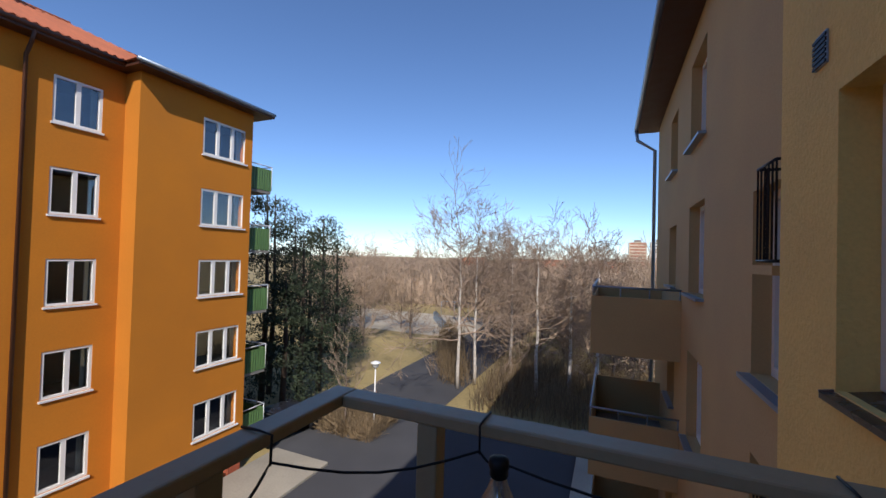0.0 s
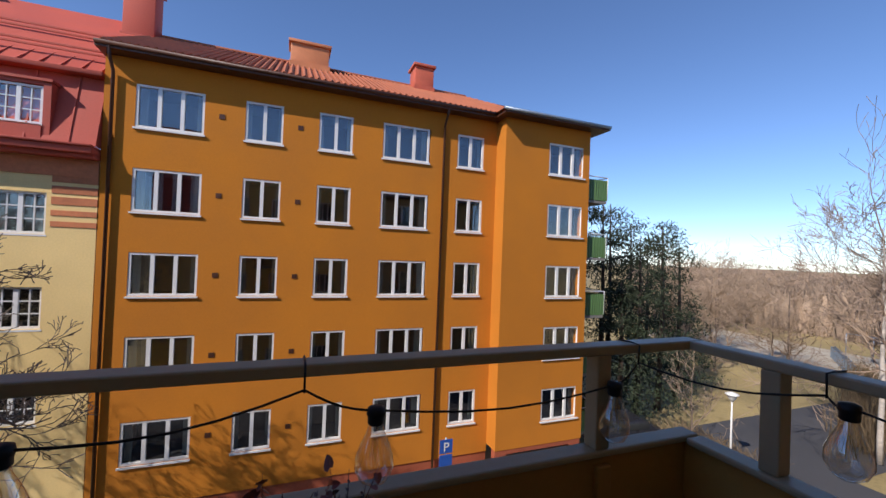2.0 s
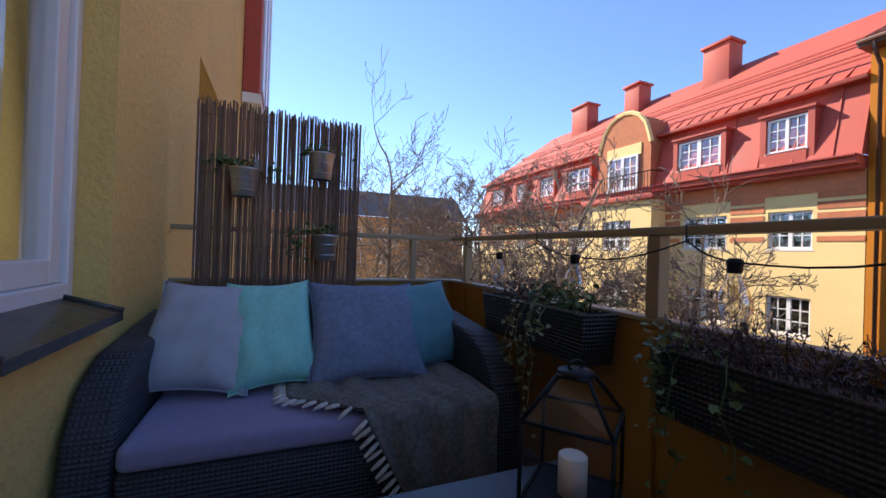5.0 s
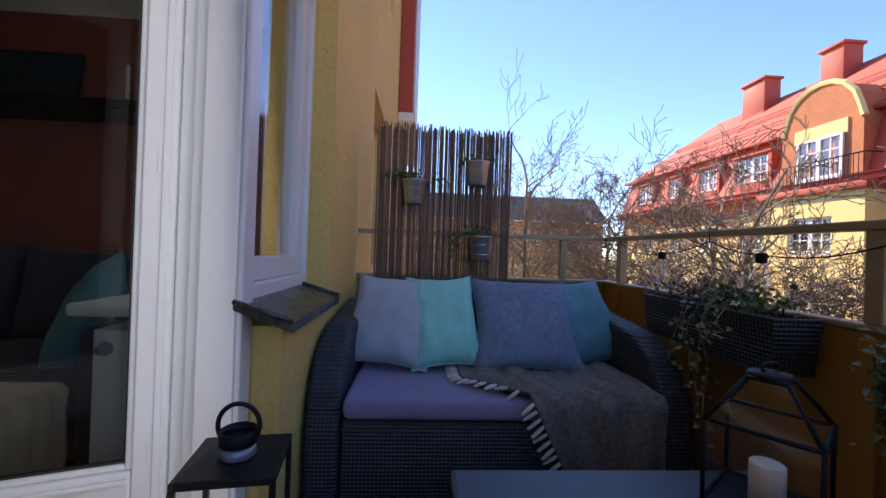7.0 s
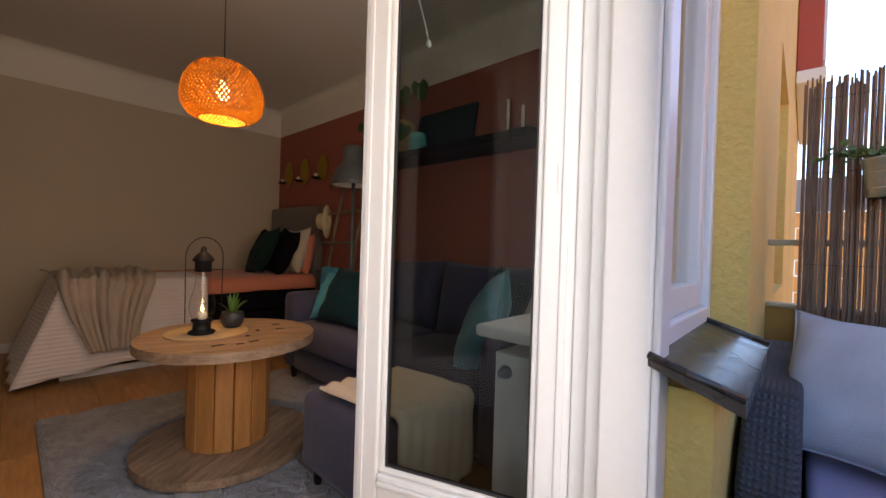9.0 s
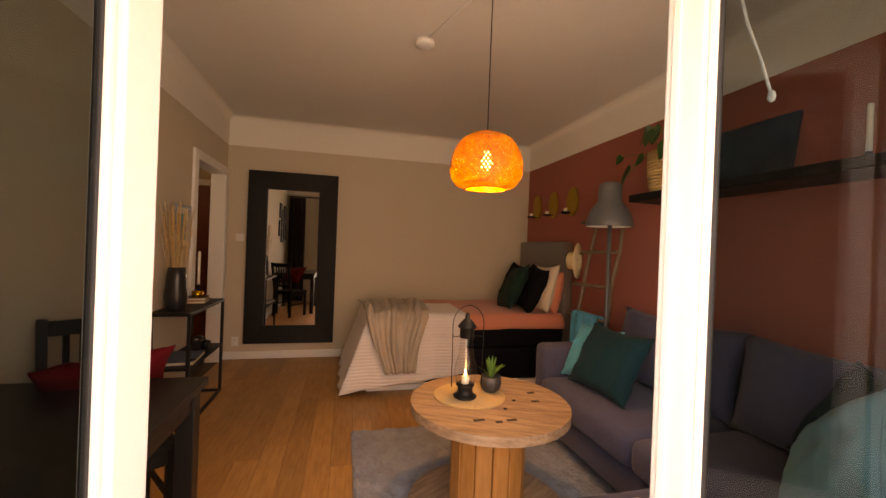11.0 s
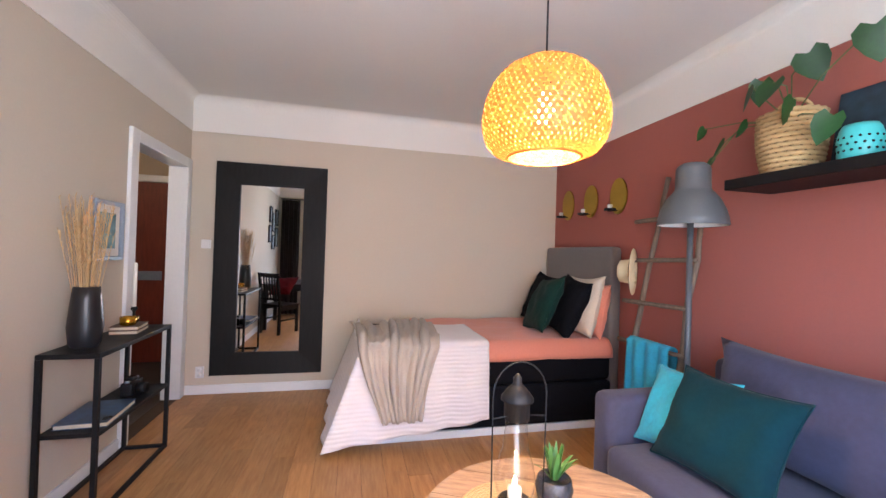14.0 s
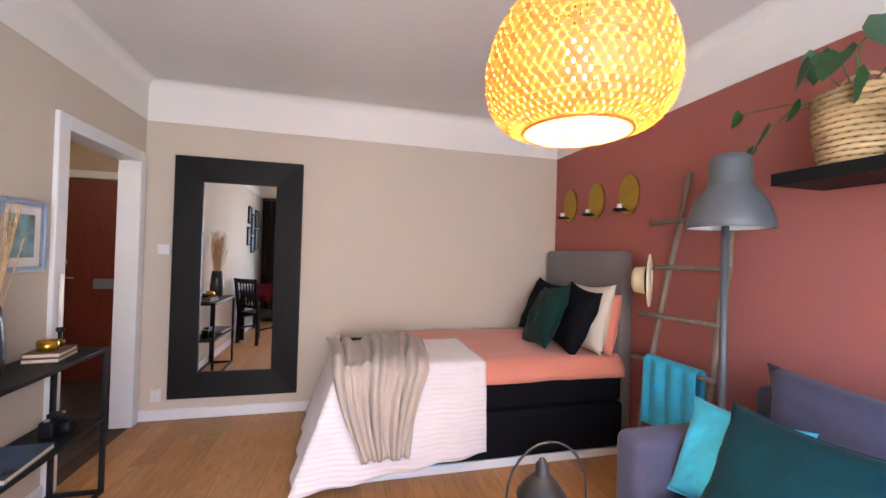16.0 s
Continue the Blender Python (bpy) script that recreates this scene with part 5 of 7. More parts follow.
# ---- bamboo pendant lamp ----
BAMBOO = surface("split bamboo", rgb("8e5a22"), 0.6, 0.2, 6, 60, 0.2, island=0.2)
nt = BAMBOO.node_tree
tl_ = nt.nodes.new("ShaderNodeBsdfTranslucent")
tl_.inputs[0].default_value = (0.48, 0.185, 0.03, 1)
mx_ = nt.nodes.new("ShaderNodeMixShader")
mx_.inputs[0].default_value = 0.12
nt.links.new(nt.nodes["Principled BSDF"].outputs[0], mx_.inputs[1])
nt.links.new(tl_.outputs[0], mx_.inputs[2])
nt.links.new(mx_.outputs[0], nt.nodes["Material Output"].inputs[0])
pen = thing("pendant_lamp", "woven bamboo pendant lamp shade, lit", "pendant lamp")
CX, CY, CZ = 3.241, -0.748, 1.610
PROF = [(1.05 * r, 0.93 * z) for r, z in [(0.098, 0.0), (0.140, 0.017), (0.163, 0.052), (0.172, 0.095), (0.171, 0.14), (0.162, 0.185), (0.144, 0.23), (0.118, 0.267), (0.08, 0.294), (0.042, 0.305)]]


def prof_at(t):
    s = t * (len(PROF) - 1)
    k = min(int(s), len(PROF) - 2)
    f = s - k
    return PROF[k][0] * (1 - f) + PROF[k + 1][0] * f, PROF[k][1] * (1 - f) + PROF[k + 1][1] * f


def shade_mesh(sign, n, twist, width, off):
    bm = bmesh.new()
    seg = 30
    for q in range(n):
        prev = None
        for k in range(seg + 1):
            t = k / seg
            r, z = prof_at(t)
            r += off + 0.0012 * (1 if (q + k) % 2 else -1)
            a = 6.28318 * q / n + sign * twist * t
            hw = width * 3.1416 / n
            cur = [bm.verts.new((CX + r * math.cos(a + s * hw), CY + r * math.sin(a + s * hw), CZ + z)) for s in (-1, 1)]
            if prev:
                bm.faces.new((prev[0], prev[1], cur[1], cur[0]))
            prev = cur
    return bm


for sg, of in ((1, 0.0), (-1, 0.002)):
    part("shade_weave", shade_mesh(sg, 62, 1.35, 0.72, of), BAMBOO, pen, "woven split bamboo strips")
for r, z in ((0.104, 0.001), (0.044, 0.284)):
    tube("hoop", [(CX + r * math.cos(a), CY + r * math.sin(a), CZ + z) for a in [6.28318 * k / 48 for k in range(49)]], 0.0035, BAMBOO, pen, 6)
turned("bulb", [(0.001, 0.10), (0.02, 0.105), (0.029, 0.125), (0.029, 0.145), (0.018, 0.175), (0.013, 0.19)], (CX, CY, CZ), glowing("lamp bulb", (1.0, 0.62, 0.25), 7), pen, 20, "glowing warm bulb")
turned("socket", [(0.018, 0.19), (0.02, 0.20), (0.02, 0.25), (0.01, 0.27)], (CX, CY, CZ), BLACK_METAL, pen, 16)
tube("cord", [(CX, CY, CZ + 0.26), (CX, CY, CEIL - 0.002)], 0.003, BLACK_METAL, pen, 6)
turned("ceiling_cup", [(0.04, 0), (0.04, 0.01), (0.03, 0.05)], (CX, CY, CEIL - 0.052), WHITE, pen, 20)
bulb_lamp("pendant_light", (CX, CY, CZ + 0.08), 3.4, (1.0, 0.62, 0.30), 0.035)
det = thing("smoke_alarm", "round white ceiling fitting with a cable", "ceiling fitting")
turned("body", [(0.04, 0), (0.06, 0.01), (0.062, 0.03), (0.055, 0.045)], (3.9, -0.53, CEIL - 0.046), WHITE, det, 28)
tube("cable", [(3.9, -0.53, CEIL - 0.006), (3.6, -0.62, CEIL - 0.006), (CX, CY, CEIL - 0.006)], 0.004, WHITE, det, 6)

# ---- floor lamp, ladder, sconces, shelf ----
LAMP_GREY = surface("dark grey lacquer", rgb("55585a"), 0.42, 0.1, 3, 60, 0.08)
fl = thing("floor_lamp", "dark grey dome floor lamp beside the sofa", "floor lamp")
FX, FY, FZ = 3.96, -2.00, 1.515
turned("shade", [(0.167, 0), (0.17, 0.004), (0.166, 0.04), (0.153, 0.085), (0.128, 0.14), (0.092, 0.185), (0.086, 0.195), (0.083, 0.30), (0.078, 0.318), (0.055, 0.335), (0.02, 0.34)], (FX, FY, FZ), LAMP_GREY, fl, 40, "", False)
turned("shade_lining", [(0.164, 0.002), (0.16, 0.04), (0.146, 0.085), (0.12, 0.135), (0.08, 0.18), (0.01, 0.185)], (FX, FY, FZ), WHITE_MATT, fl, 40, "white inner side of the shade", False)
tube("pole", [(4.03, -2.06, 0.02), (4.03, -2.06, 1.60)], 0.016, LAMP_GREY, fl, 14)
tube("bracket", [(4.03, -2.06, 1.60), (4.02, -2.05, 1.72), (3.99, -2.03, 1.74)], 0.014, LAMP_GREY, fl, 10)
turned("knob", [(0.012, 0), (0.016, 0.01), (0.012, 0.03)], (3.89, -2.0, FZ + 0.26), LAMP_GREY, fl, 12, m=pose(0, 0, 0, 0, 90, 0))
turned("foot", [(0.15, 0), (0.15, 0.012), (0.02, 0.022)], (4.03, -2.06, 0.0), LAMP_GREY, fl, 36)
DRIFT = wooden("grey driftwood", rgb("8c7b6a"), rgb("5b4a3c"), 6, (8, 8, 1), 0.8)
lad = thing("branch_ladder", "ladder of rough branches leaning on the terracotta wall", "ladder")


def branch(pts, r0, r1, seed):
    rnd = random.Random(seed)
    out = []
    for k in range(len(pts) - 1):
        for q in range(6):
            t = q / 6
            out.append(Vector(pts[k]).lerp(Vector(pts[k + 1]), t) + Vector((rnd.uniform(-1, 1), rnd.uniform(-1, 1), 0)) * 0.008)
    out.append(Vector(pts[-1]))
    n = len(out)
    return out, [r0 + (r1 - r0) * k / (n - 1) + 0.003 * rnd.random() for k in range(n)]


for pts, s in (([(4.66, -2.10, 0.01), (4.58, -2.2, 0.95), (4.50, -2.34, 1.90)], 1), ([(4.20, -2.10, 0.01), (4.19, -2.2, 0.9), (4.22, -2.33, 1.55)], 2)):
    p, r = branch(pts, 0.022, 0.014, s)
    tube("rail", p, r, DRIFT, lad, 8)
for k, (z, y) in enumerate(((0.74, -2.17), (1.02, -2.20), (1.315, -2.245), (1.60, -2.29))):
    p, r = branch([(4.72, y + 0.025, z), (4.14, y + 0.025, z + 0.015)], 0.015, 0.012, 10 + k)
    tube("rung", p, r, DRIFT, lad, 8)
tow = thing("towel", "turquoise knitted blanket over the lowest ladder rung", "towel")


def towel(u, v):
    x = 4.22 + 0.36 * u
    a = (v - 0.5) * 2
    w = 0.010 * math.sin(u * 20) + 0.008 * noise.noise(Vector((u * 6, v * 4, 3)))
    if abs(a) < 0.08:
        return Vector((x, -2.145 - a * 0.25, 0.775 + 0.004))
    return Vector((x, -2.145 + (0.03 + 0.01 * abs(a)) * (-1 if a > 0 else 1) + w, 0.775 - (abs(a) - 0.08) * 0.42))


drape("cloth", towel, 26, 40, TURQ, tow, 0.012)
hat = thing("straw_hat", "pale straw hat with a black band hung on the ladder", "hat")
HAT = surface("pale straw", rgb("d9c9a2"), 0.85, 0.12, 8, 140, 0.4)
hm = pose(4.62, -2.19, 1.235, -90, 0, -48)
turned("brim", [(0.085, 0.0), (0.165, 0.012), (0.168, 0.016), (0.085, 0.006)], (0, 0, 0), HAT, hat, 40, "", False)
turned("crown", [(0.088, 0.004), (0.086, 0.05), (0.078, 0.10), (0.05, 0.115), (0.01, 0.105)], (0, 0, 0), HAT, hat, 40, "", False)
turned("band", [(0.0895, 0.006), (0.0885, 0.035)], (0, 0, 0), BLACK_CLOTH, hat, 40, "black ribbon band", False)
hat.matrix_basis = hm
BRASS = surface("brushed brass", rgb("b3953f"), 0.32, 0.15, 6, 120, 0.15, metal=1.0)
WAX = surface("white wax", rgb("e8e2d4"), 0.5, 0.05, 4, 30, 0.05)
con = thing("wall_sconce", "oval brass wall sconce with a black candle cup", "sconce", "three brass sconces")
bm = bmesh.new()
bmesh.ops.create_cone(bm, cap_ends=True, segments=40, radius1=1, radius2=1, depth=0.008, matrix=pose(0, 0.006, 0, 90, 0, 0))
bmesh.ops.scale(bm, vec=(0.105, 1, 0.15), verts=bm.verts[:])
part("plate", bm, BRASS, con, "", False)
tube("arm", [(0, 0.01, -0.12), (0, 0.06, -0.125)], 0.004, BLACK_METAL, con, 6)
turned("cup", [(0.02, -0.13), (0.045, -0.125), (0.048, -0.11), (0.042, -0.112)], (0, 0.085, 0), BLACK_METAL, con, 24, "black candle cup", False)
turned("candle", [(0.019, -0.124), (0.019, -0.075), (0.002, -0.074)], (0, 0.085, 0), WAX, con, 16, "white tealight candle")
con.matrix_basis = pose(5.83, Y_R + 0.006, 1.85)
for x in (5.44, 5.05):
    copy_thing(con, pose(x, Y_R + 0.006, 1.845))
sh_ = thing("wall_shelf", "black floating shelf on the terracotta wall", "shelf")
box("board", (2.30, Y_R + 0.002, 1.69), (3.83, -2.06, 1.742), BLACK_WOOD, sh_, 0.004)
SHZ = 1.743
# basket with plant
BASKET = surface("seagrass", rgb("c0a070"), 0.85, 0.2, 5, 60, 0.4, island=0.25)
bk = thing("basket", "woven seagrass basket with a handle on the shelf", "basket")
BXC, BYC = 3.61, -2.19
bm = bmesh.new()
for k in range(13):
    z = 0.012 + 0.0215 * k
    r = 0.098 + 0.022 * math.sin(min(1, k / 12) * 2.2)
    n = 40
    tube_into(bm, [(BXC + (r + 0.006 * (1 if (q + k) % 2 else -1)) * math.cos(a), BYC + (r + 0.006 * (1 if (q + k) % 2 else -1)) * math.sin(a), SHZ + z) for q, a in enumerate([6.28318 * q / n for q in range(n + 1)])], 0.0115, 6, False)
part("weave", bm, BASKET, bk, "", True)
# dark filling: the shade inside the basket is put into its colour
turned("inside", [(0.09, 0.005), (0.105, 0.14), (0.10, 0.25), (0.01, 0.252)], (BXC, BYC, SHZ), surface("basket shade", (0.04, 0.028, 0.015), 0.95), bk, 20)
tube("handle", [(BXC + 0.09 * math.cos(a), BYC, SHZ + 0.26 + 0.085 * math.sin(a)) for a in [3.1416 * k / 12 for k in range(13)]], 0.009, BASKET, bk, 8)
vine = thing("vine_plant", "trailing heart-leaf philodendron growing from the basket", "plant")
HEART = thin_leaf("dark green leaf", (0.018, 0.072, 0.014))


def heart_into(bm, m, size):
    pts = [(0, 0.0), (0.28, -0.18), (0.5, 0.05), (0.48, 0.4), (0.28, 0.78), (0, 1.1)]
    mid = [bm.verts.new(m @ Vector((0, y * size, -0.06 * size * (1 - y)))) for y in (0.02, 0.2, 0.45, 0.8, 1.1)]
    for s in (1, -1):
        e = [bm.verts.new(m @ Vector((s * x * size, y * size, 0.12 * size * x))) for x, y in pts[1:5]]
        for q in ((mid[0], e[0], e[1], mid[1]), (mid[1], e[1], e[2], mid[2]), (mid[2], e[2], e[3], mid[3])):
            bm.faces.new(q if s > 0 else q[::-1])
        q = (mid[3], e[3], mid[4])
        bm.faces.new(q if s > 0 else q[::-1])


STEM = surface("green stem", (0.10, 0.13, 0.04), 0.6)
stems = [([(BXC, BYC, SHZ + 0.25), (BXC - 0.02, BYC + 0.03, SHZ + 0.45), (BXC - 0.12, BYC + 0.08, SHZ + 0.50)], 0.15), ([(BXC, BYC, SHZ + 0.25), (BXC + 0.05, BYC + 0.02, SHZ + 0.44), (BXC + 0.10, BYC + 0.05, SHZ + 0.47)], 0.13),
         ([(BXC, BYC, SHZ + 0.25), (BXC - 0.06, BYC + 0.07, SHZ + 0.33), (BXC - 0.09, BYC + 0.12, SHZ + 0.30)], 0.12), ([(BXC, BYC, SHZ + 0.25), (BXC + 0.14, BYC + 0.09, SHZ + 0.27), (BXC + 0.26, BYC + 0.10, SHZ + 0.20)], 0.12),
         ([(BXC, BYC, SHZ + 0.25), (BXC + 0.20, BYC + 0.06, SHZ + 0.27), (BXC + 0.33, BYC + 0.08, SHZ + 0.14), (BXC + 0.38, BYC + 0.09, SHZ + 0.04)], 0.10), ([(BXC, BYC, SHZ + 0.25), (BXC - 0.20, BYC + 0.12, SHZ + 0.36), (BXC - 0.38, BYC + 0.14, SHZ + 0.47)], 0.15),
         ([(BXC, BYC, SHZ + 0.25), (BXC - 0.14, BYC + 0.14, SHZ + 0.22), (BXC - 0.27, BYC + 0.17, SHZ + 0.17)], 0.13), ([(BXC, BYC, SHZ + 0.25), (BXC + 0.2, BYC + 0.05, SHZ + 0.30), (BXC + 0.42, BYC + 0.05, SHZ + 0.33)], 0.08),
         ([(BXC, BYC, SHZ + 0.25), (BXC + 0.06, BYC + 0.08, SHZ + 0.36), (BXC + 0.08, BYC + 0.13, SHZ + 0.42)], 0.12), ([(BXC, BYC, SHZ + 0.25), (BXC - 0.05, BYC + 0.1, SHZ + 0.38), (BXC - 0.03, BYC + 0.15, SHZ + 0.40)], 0.14)]
for k, (pts, size) in enumerate(stems):
    tube("stem", pts, 0.003, STEM, vine, 5)
    spots = [(pts[-1], size)]
    if len(pts) > 3 or k in (3, 4):
        spots.append((pts[-2], size * 0.75))
    for q, (p, s) in enumerate(spots):
        s *= 0.86
        bm = bmesh.new()
        heart_into(bm, Matrix.Translation(p) @ pose(0, 0, 0, -62 - 7 * (k % 3), (k % 4 - 1.5) * 14, -150 + 37 * (k % 5) - 20 * q), s)
        part("leaf", bm, HEART, vine, "", True)
tq = thing("candle_lantern", "turquoise pierced metal candle lantern on the shelf", "lantern")
TQ = surface("turquoise enamel", rgb("48b5b4"), 0.4, 0.1, 4, 60, 0.1)
turned("body", [(0.062, 0), (0.068, 0.01), (0.070, 0.08), (0.060, 0.12), (0.052, 0.135), (0.048, 0.13), (0.055, 0.115)], (3.32, -2.14, SHZ), TQ, tq, 32, "", False)
bm = bmesh.new()
for r_ in range(3):
    for k in range(18):
        a = 6.28318 * (k + 0.5 * (r_ % 2)) / 18
        bmesh.ops.create_icosphere(bm, subdivisions=1, radius=0.006, matrix=Matrix.Translation((3.32 + 0.068 * math.cos(a), -2.14 + 0.068 * math.sin(a), SHZ + 0.03 + 0.025 * r_)))
hol = part("piercing", bm, BLACK_METAL, tq, "small dark pierced holes")
pt = thing("painting", "dark blue abstract painting leaning on the shelf", "painting")
PAINT = surface("dark blue paint", (0.012, 0.03, 0.045), 0.5, 0.9, 4, 22, 0.3)
box("canvas", (-0.30, -0.012, 0), (0.30, 0.012, 0.36), PAINT, pt, 0.003).location = (0, 0, 0)
pt.matrix_basis = pose(3.22, -2.30, SHZ + 0.001, 10, 0, 0)
for x, hh in ((2.55, 0.20), (2.44, 0.14)):
    cd = thing("candlestick", "white taper candle in a small holder on the shelf", "candlestick", "shelf candles")
    turned("holder", [(0.035, 0), (0.035, 0.006), (0.012, 0.012), (0.012, 0.04)], (x, -2.2, SHZ), BLACK_METAL, cd, 16)
    turned("candle", [(0.0105, 0.04), (0.0105, 0.04 + hh), (0.002, 0.045 + hh)], (x, -2.2, SHZ), WAX, cd, 14)

# ---- left side: console, dining table, chair ----
ct = thing("console_table", "slim black metal console table with two shelves", "console table")
CX0, CX1, CY0, CY1, CT = 4.36, 5.13, 0.925, 1.18, 0.80
q = 0.022
for x in (CX0, CX1 - q):
    for y in (CY0, CY1 - q):
        box("leg", (x, y, 0.0), (x + q, y + q, CT - 0.024), BLACK_METAL, ct, 0.002)
box("top", (CX0, CY0, CT - 0.024), (CX1, CY1, CT), BLACK_METAL, ct, 0.003)
box("shelf", (CX0 + q, CY0 + 0.002, 0.40), (CX1 - q, CY1 - 0.002, 0.42), BLACK_METAL, ct, 0.002)
for y in (CY0, CY1 - q):
    box("stretcher", (CX0 + q, y, 0.002), (CX1 - q, y + q, 0.022), BLACK_METAL, ct, 0.002)
for x in (CX0, CX1 - q):
    box("stretcher", (x, CY0 + q, 0.002), (x + q, CY1 - q, 0.022), BLACK_METAL, ct, 0.002)
va = thing("vase", "faceted matt black vase on the console table", "vase")
VX, VY = 4.53, 1.08
turned("body", [(0.056, 0), (0.066, 0.02), (0.074, 0.10), (0.062, 0.24), (0.054, 0.30), (0.048, 0.30), (0.047, 0.26)], (VX, VY, CT), surface("matt black glaze", (0.014, 0.014, 0.016), 0.35, 0.2, 5, 80, 0.1), va, 14, "", False)
GRASS_DRY = surface("dried grass", rgb("c9a878"), 0.9, 0.2, 8, 60, 0.2, island=0.25)
dg = thing("dried_grass", "bunch of dried pampas grass in the black vase", "dried flowers")
rnd = random.Random(9)
for k in range(64):
    a, r = rnd.uniform(0, 6.28), rnd.uniform(0.01, 0.145)
    hh = rnd.uniform(0.56, 0.76)
    tip = Vector((VX + r * math.cos(a), VY + r * 0.75 * math.sin(a), CT + hh))
    bm = bmesh.new()
    b0 = Vector((VX + r * 0.15 * math.cos(a), VY + r * 0.15 * math.sin(a), CT + 0.05))
    mid = b0.lerp(tip, 0.5) + Vector((0, 0, 0.03))
    tube_into(bm, [b0, mid, tip], 0.0013, 4)
    for q_ in range(16):
        t = 0.55 + 0.47 * q_ / 16
        p = mid.lerp(tip, (t - 0.5) * 2)
        dv = Vector((rnd.uniform(-1, 1), rnd.uniform(-1, 1), 1.6)).normalized()
        blade_into(bm, p, p + dv * rnd.uniform(0.02, 0.04), 0.0065, 0.0, 2)
    st = part("stalk", bm, GRASS_DRY, dg)
bo = thing("book", "small stack of old books on the console table", "books")
BOOK = surface("worn book cover", rgb("5a463c"), 0.7, 0.2, 6, 60, 0.2)
PAGE = surface("book pages", rgb("cfc2a8"), 0.9, 0.1, 3, 200, 0.3, stretch=(1, 1, 8))
bmx = pose(4.90, 1.06, CT, 0, 0, 8)
for z, w in ((0.0, 0.20), (0.022, 0.18)):
    box("cover", (-w / 2, -0.07, z), (w / 2, 0.07, z + 0.003), BOOK, bo, m=bmx)
    box("pages", (-w / 2 + 0.004, -0.066, z + 0.003), (w / 2 - 0.004, 0.066, z + 0.018), PAGE, bo, m=bmx)
    box("cover", (-w / 2, -0.07, z + 0.018), (w / 2, 0.07, z + 0.0215), BOOK, bo, m=bmx)
gc = thing("candle_cup", "gold glass tealight cup on the books", "candle holder")
turned("cup", [(0.028, 0), (0.04, 0.006), (0.042, 0.05), (0.039, 0.05), (0.037, 0.01)], (4.86, 1.05, CT + 0.044), surface("gold leaf glass", rgb("c2912c"), 0.2, 0.25, 20, 60, 0.4, metal=0.9), gc, 24, "", False)
gc2 = thing("candle_cup", "small gold glass tealight cup on the books", "candle holder")
turned("cup", [(0.02, 0), (0.028, 0.005), (0.03, 0.036), (0.027, 0.036), (0.025, 0.008)], (4.96, 1.07, CT + 0.044), surface("amber glass", rgb("8a6a2a"), 0.2, 0.25, 20, 60, 0.4, metal=0.8), gc2, 24, "", False)
cs = thing("candlestick", "white taper candle in a black holder on the console", "candlestick")
turned("holder", [(0.035, 0), (0.035, 0.005), (0.008, 0.012), (0.008, 0.10), (0.02, 0.115), (0.014, 0.13)], (5.03, 1.10, CT), BLACK_METAL, cs, 18)
turned("candle", [(0.011, 0.13), (0.010, 0.40), (0.002, 0.405)], (5.03, 1.10, CT), WAX, cs, 14, "tall white taper")
camr = thing("film_camera", "old black film camera on the console shelf", "camera")
box("body", (4.86, 1.02, 0.421), (5.0, 1.08, 0.50), BLACK_METAL, camr, 0.008)
turned("lens", [(0.032, 0), (0.034, 0.03), (0.03, 0.05), (0.02, 0.045)], (4.93, 1.02, 0.455), BLACK_METAL, camr, 24, m=pose(0, 0, 0, 90, 0, 0))
box("finder", (4.905, 1.03, 0.50), (4.955, 1.075, 0.525), BLACK_METAL, camr, 0.008)
for x in (4.875, 4.985):
    turned("dial", [(0.012, 0), (0.012, 0.01)], (x, 1.05, 0.50), GREY_TIN, camr, 14)
bb = thing("picture_book", "large blue picture book lying on the console shelf", "book")
m_ = pose(4.60, 1.05, 0.4205, 0, 0, 4)
box("cover", (-0.16, -0.11, 0), (0.16, 0.11, 0.003), surface("blue photo cover", rgb("2f4a66"), 0.35, 0.7, 7, 30, 0.05), bb, m=m_)
box("pages", (-0.155, -0.106, 0.003), (0.155, 0.106, 0.022), PAGE, bb, m=m_)
box("cover", (-0.16, -0.11, 0.022), (0.16, 0.11, 0.025), surface("blue photo cover top", rgb("2f4a66"), 0.35, 0.7, 7, 30, 0.05), bb, m=m_)
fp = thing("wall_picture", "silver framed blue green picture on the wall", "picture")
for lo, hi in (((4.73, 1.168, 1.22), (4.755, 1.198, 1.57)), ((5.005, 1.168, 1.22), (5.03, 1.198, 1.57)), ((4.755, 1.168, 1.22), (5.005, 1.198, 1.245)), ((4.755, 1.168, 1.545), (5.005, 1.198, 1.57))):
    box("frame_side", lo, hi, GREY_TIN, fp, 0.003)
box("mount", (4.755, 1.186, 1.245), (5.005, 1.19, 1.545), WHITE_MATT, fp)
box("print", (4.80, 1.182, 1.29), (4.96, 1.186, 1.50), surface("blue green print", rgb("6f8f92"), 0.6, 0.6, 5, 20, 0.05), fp)
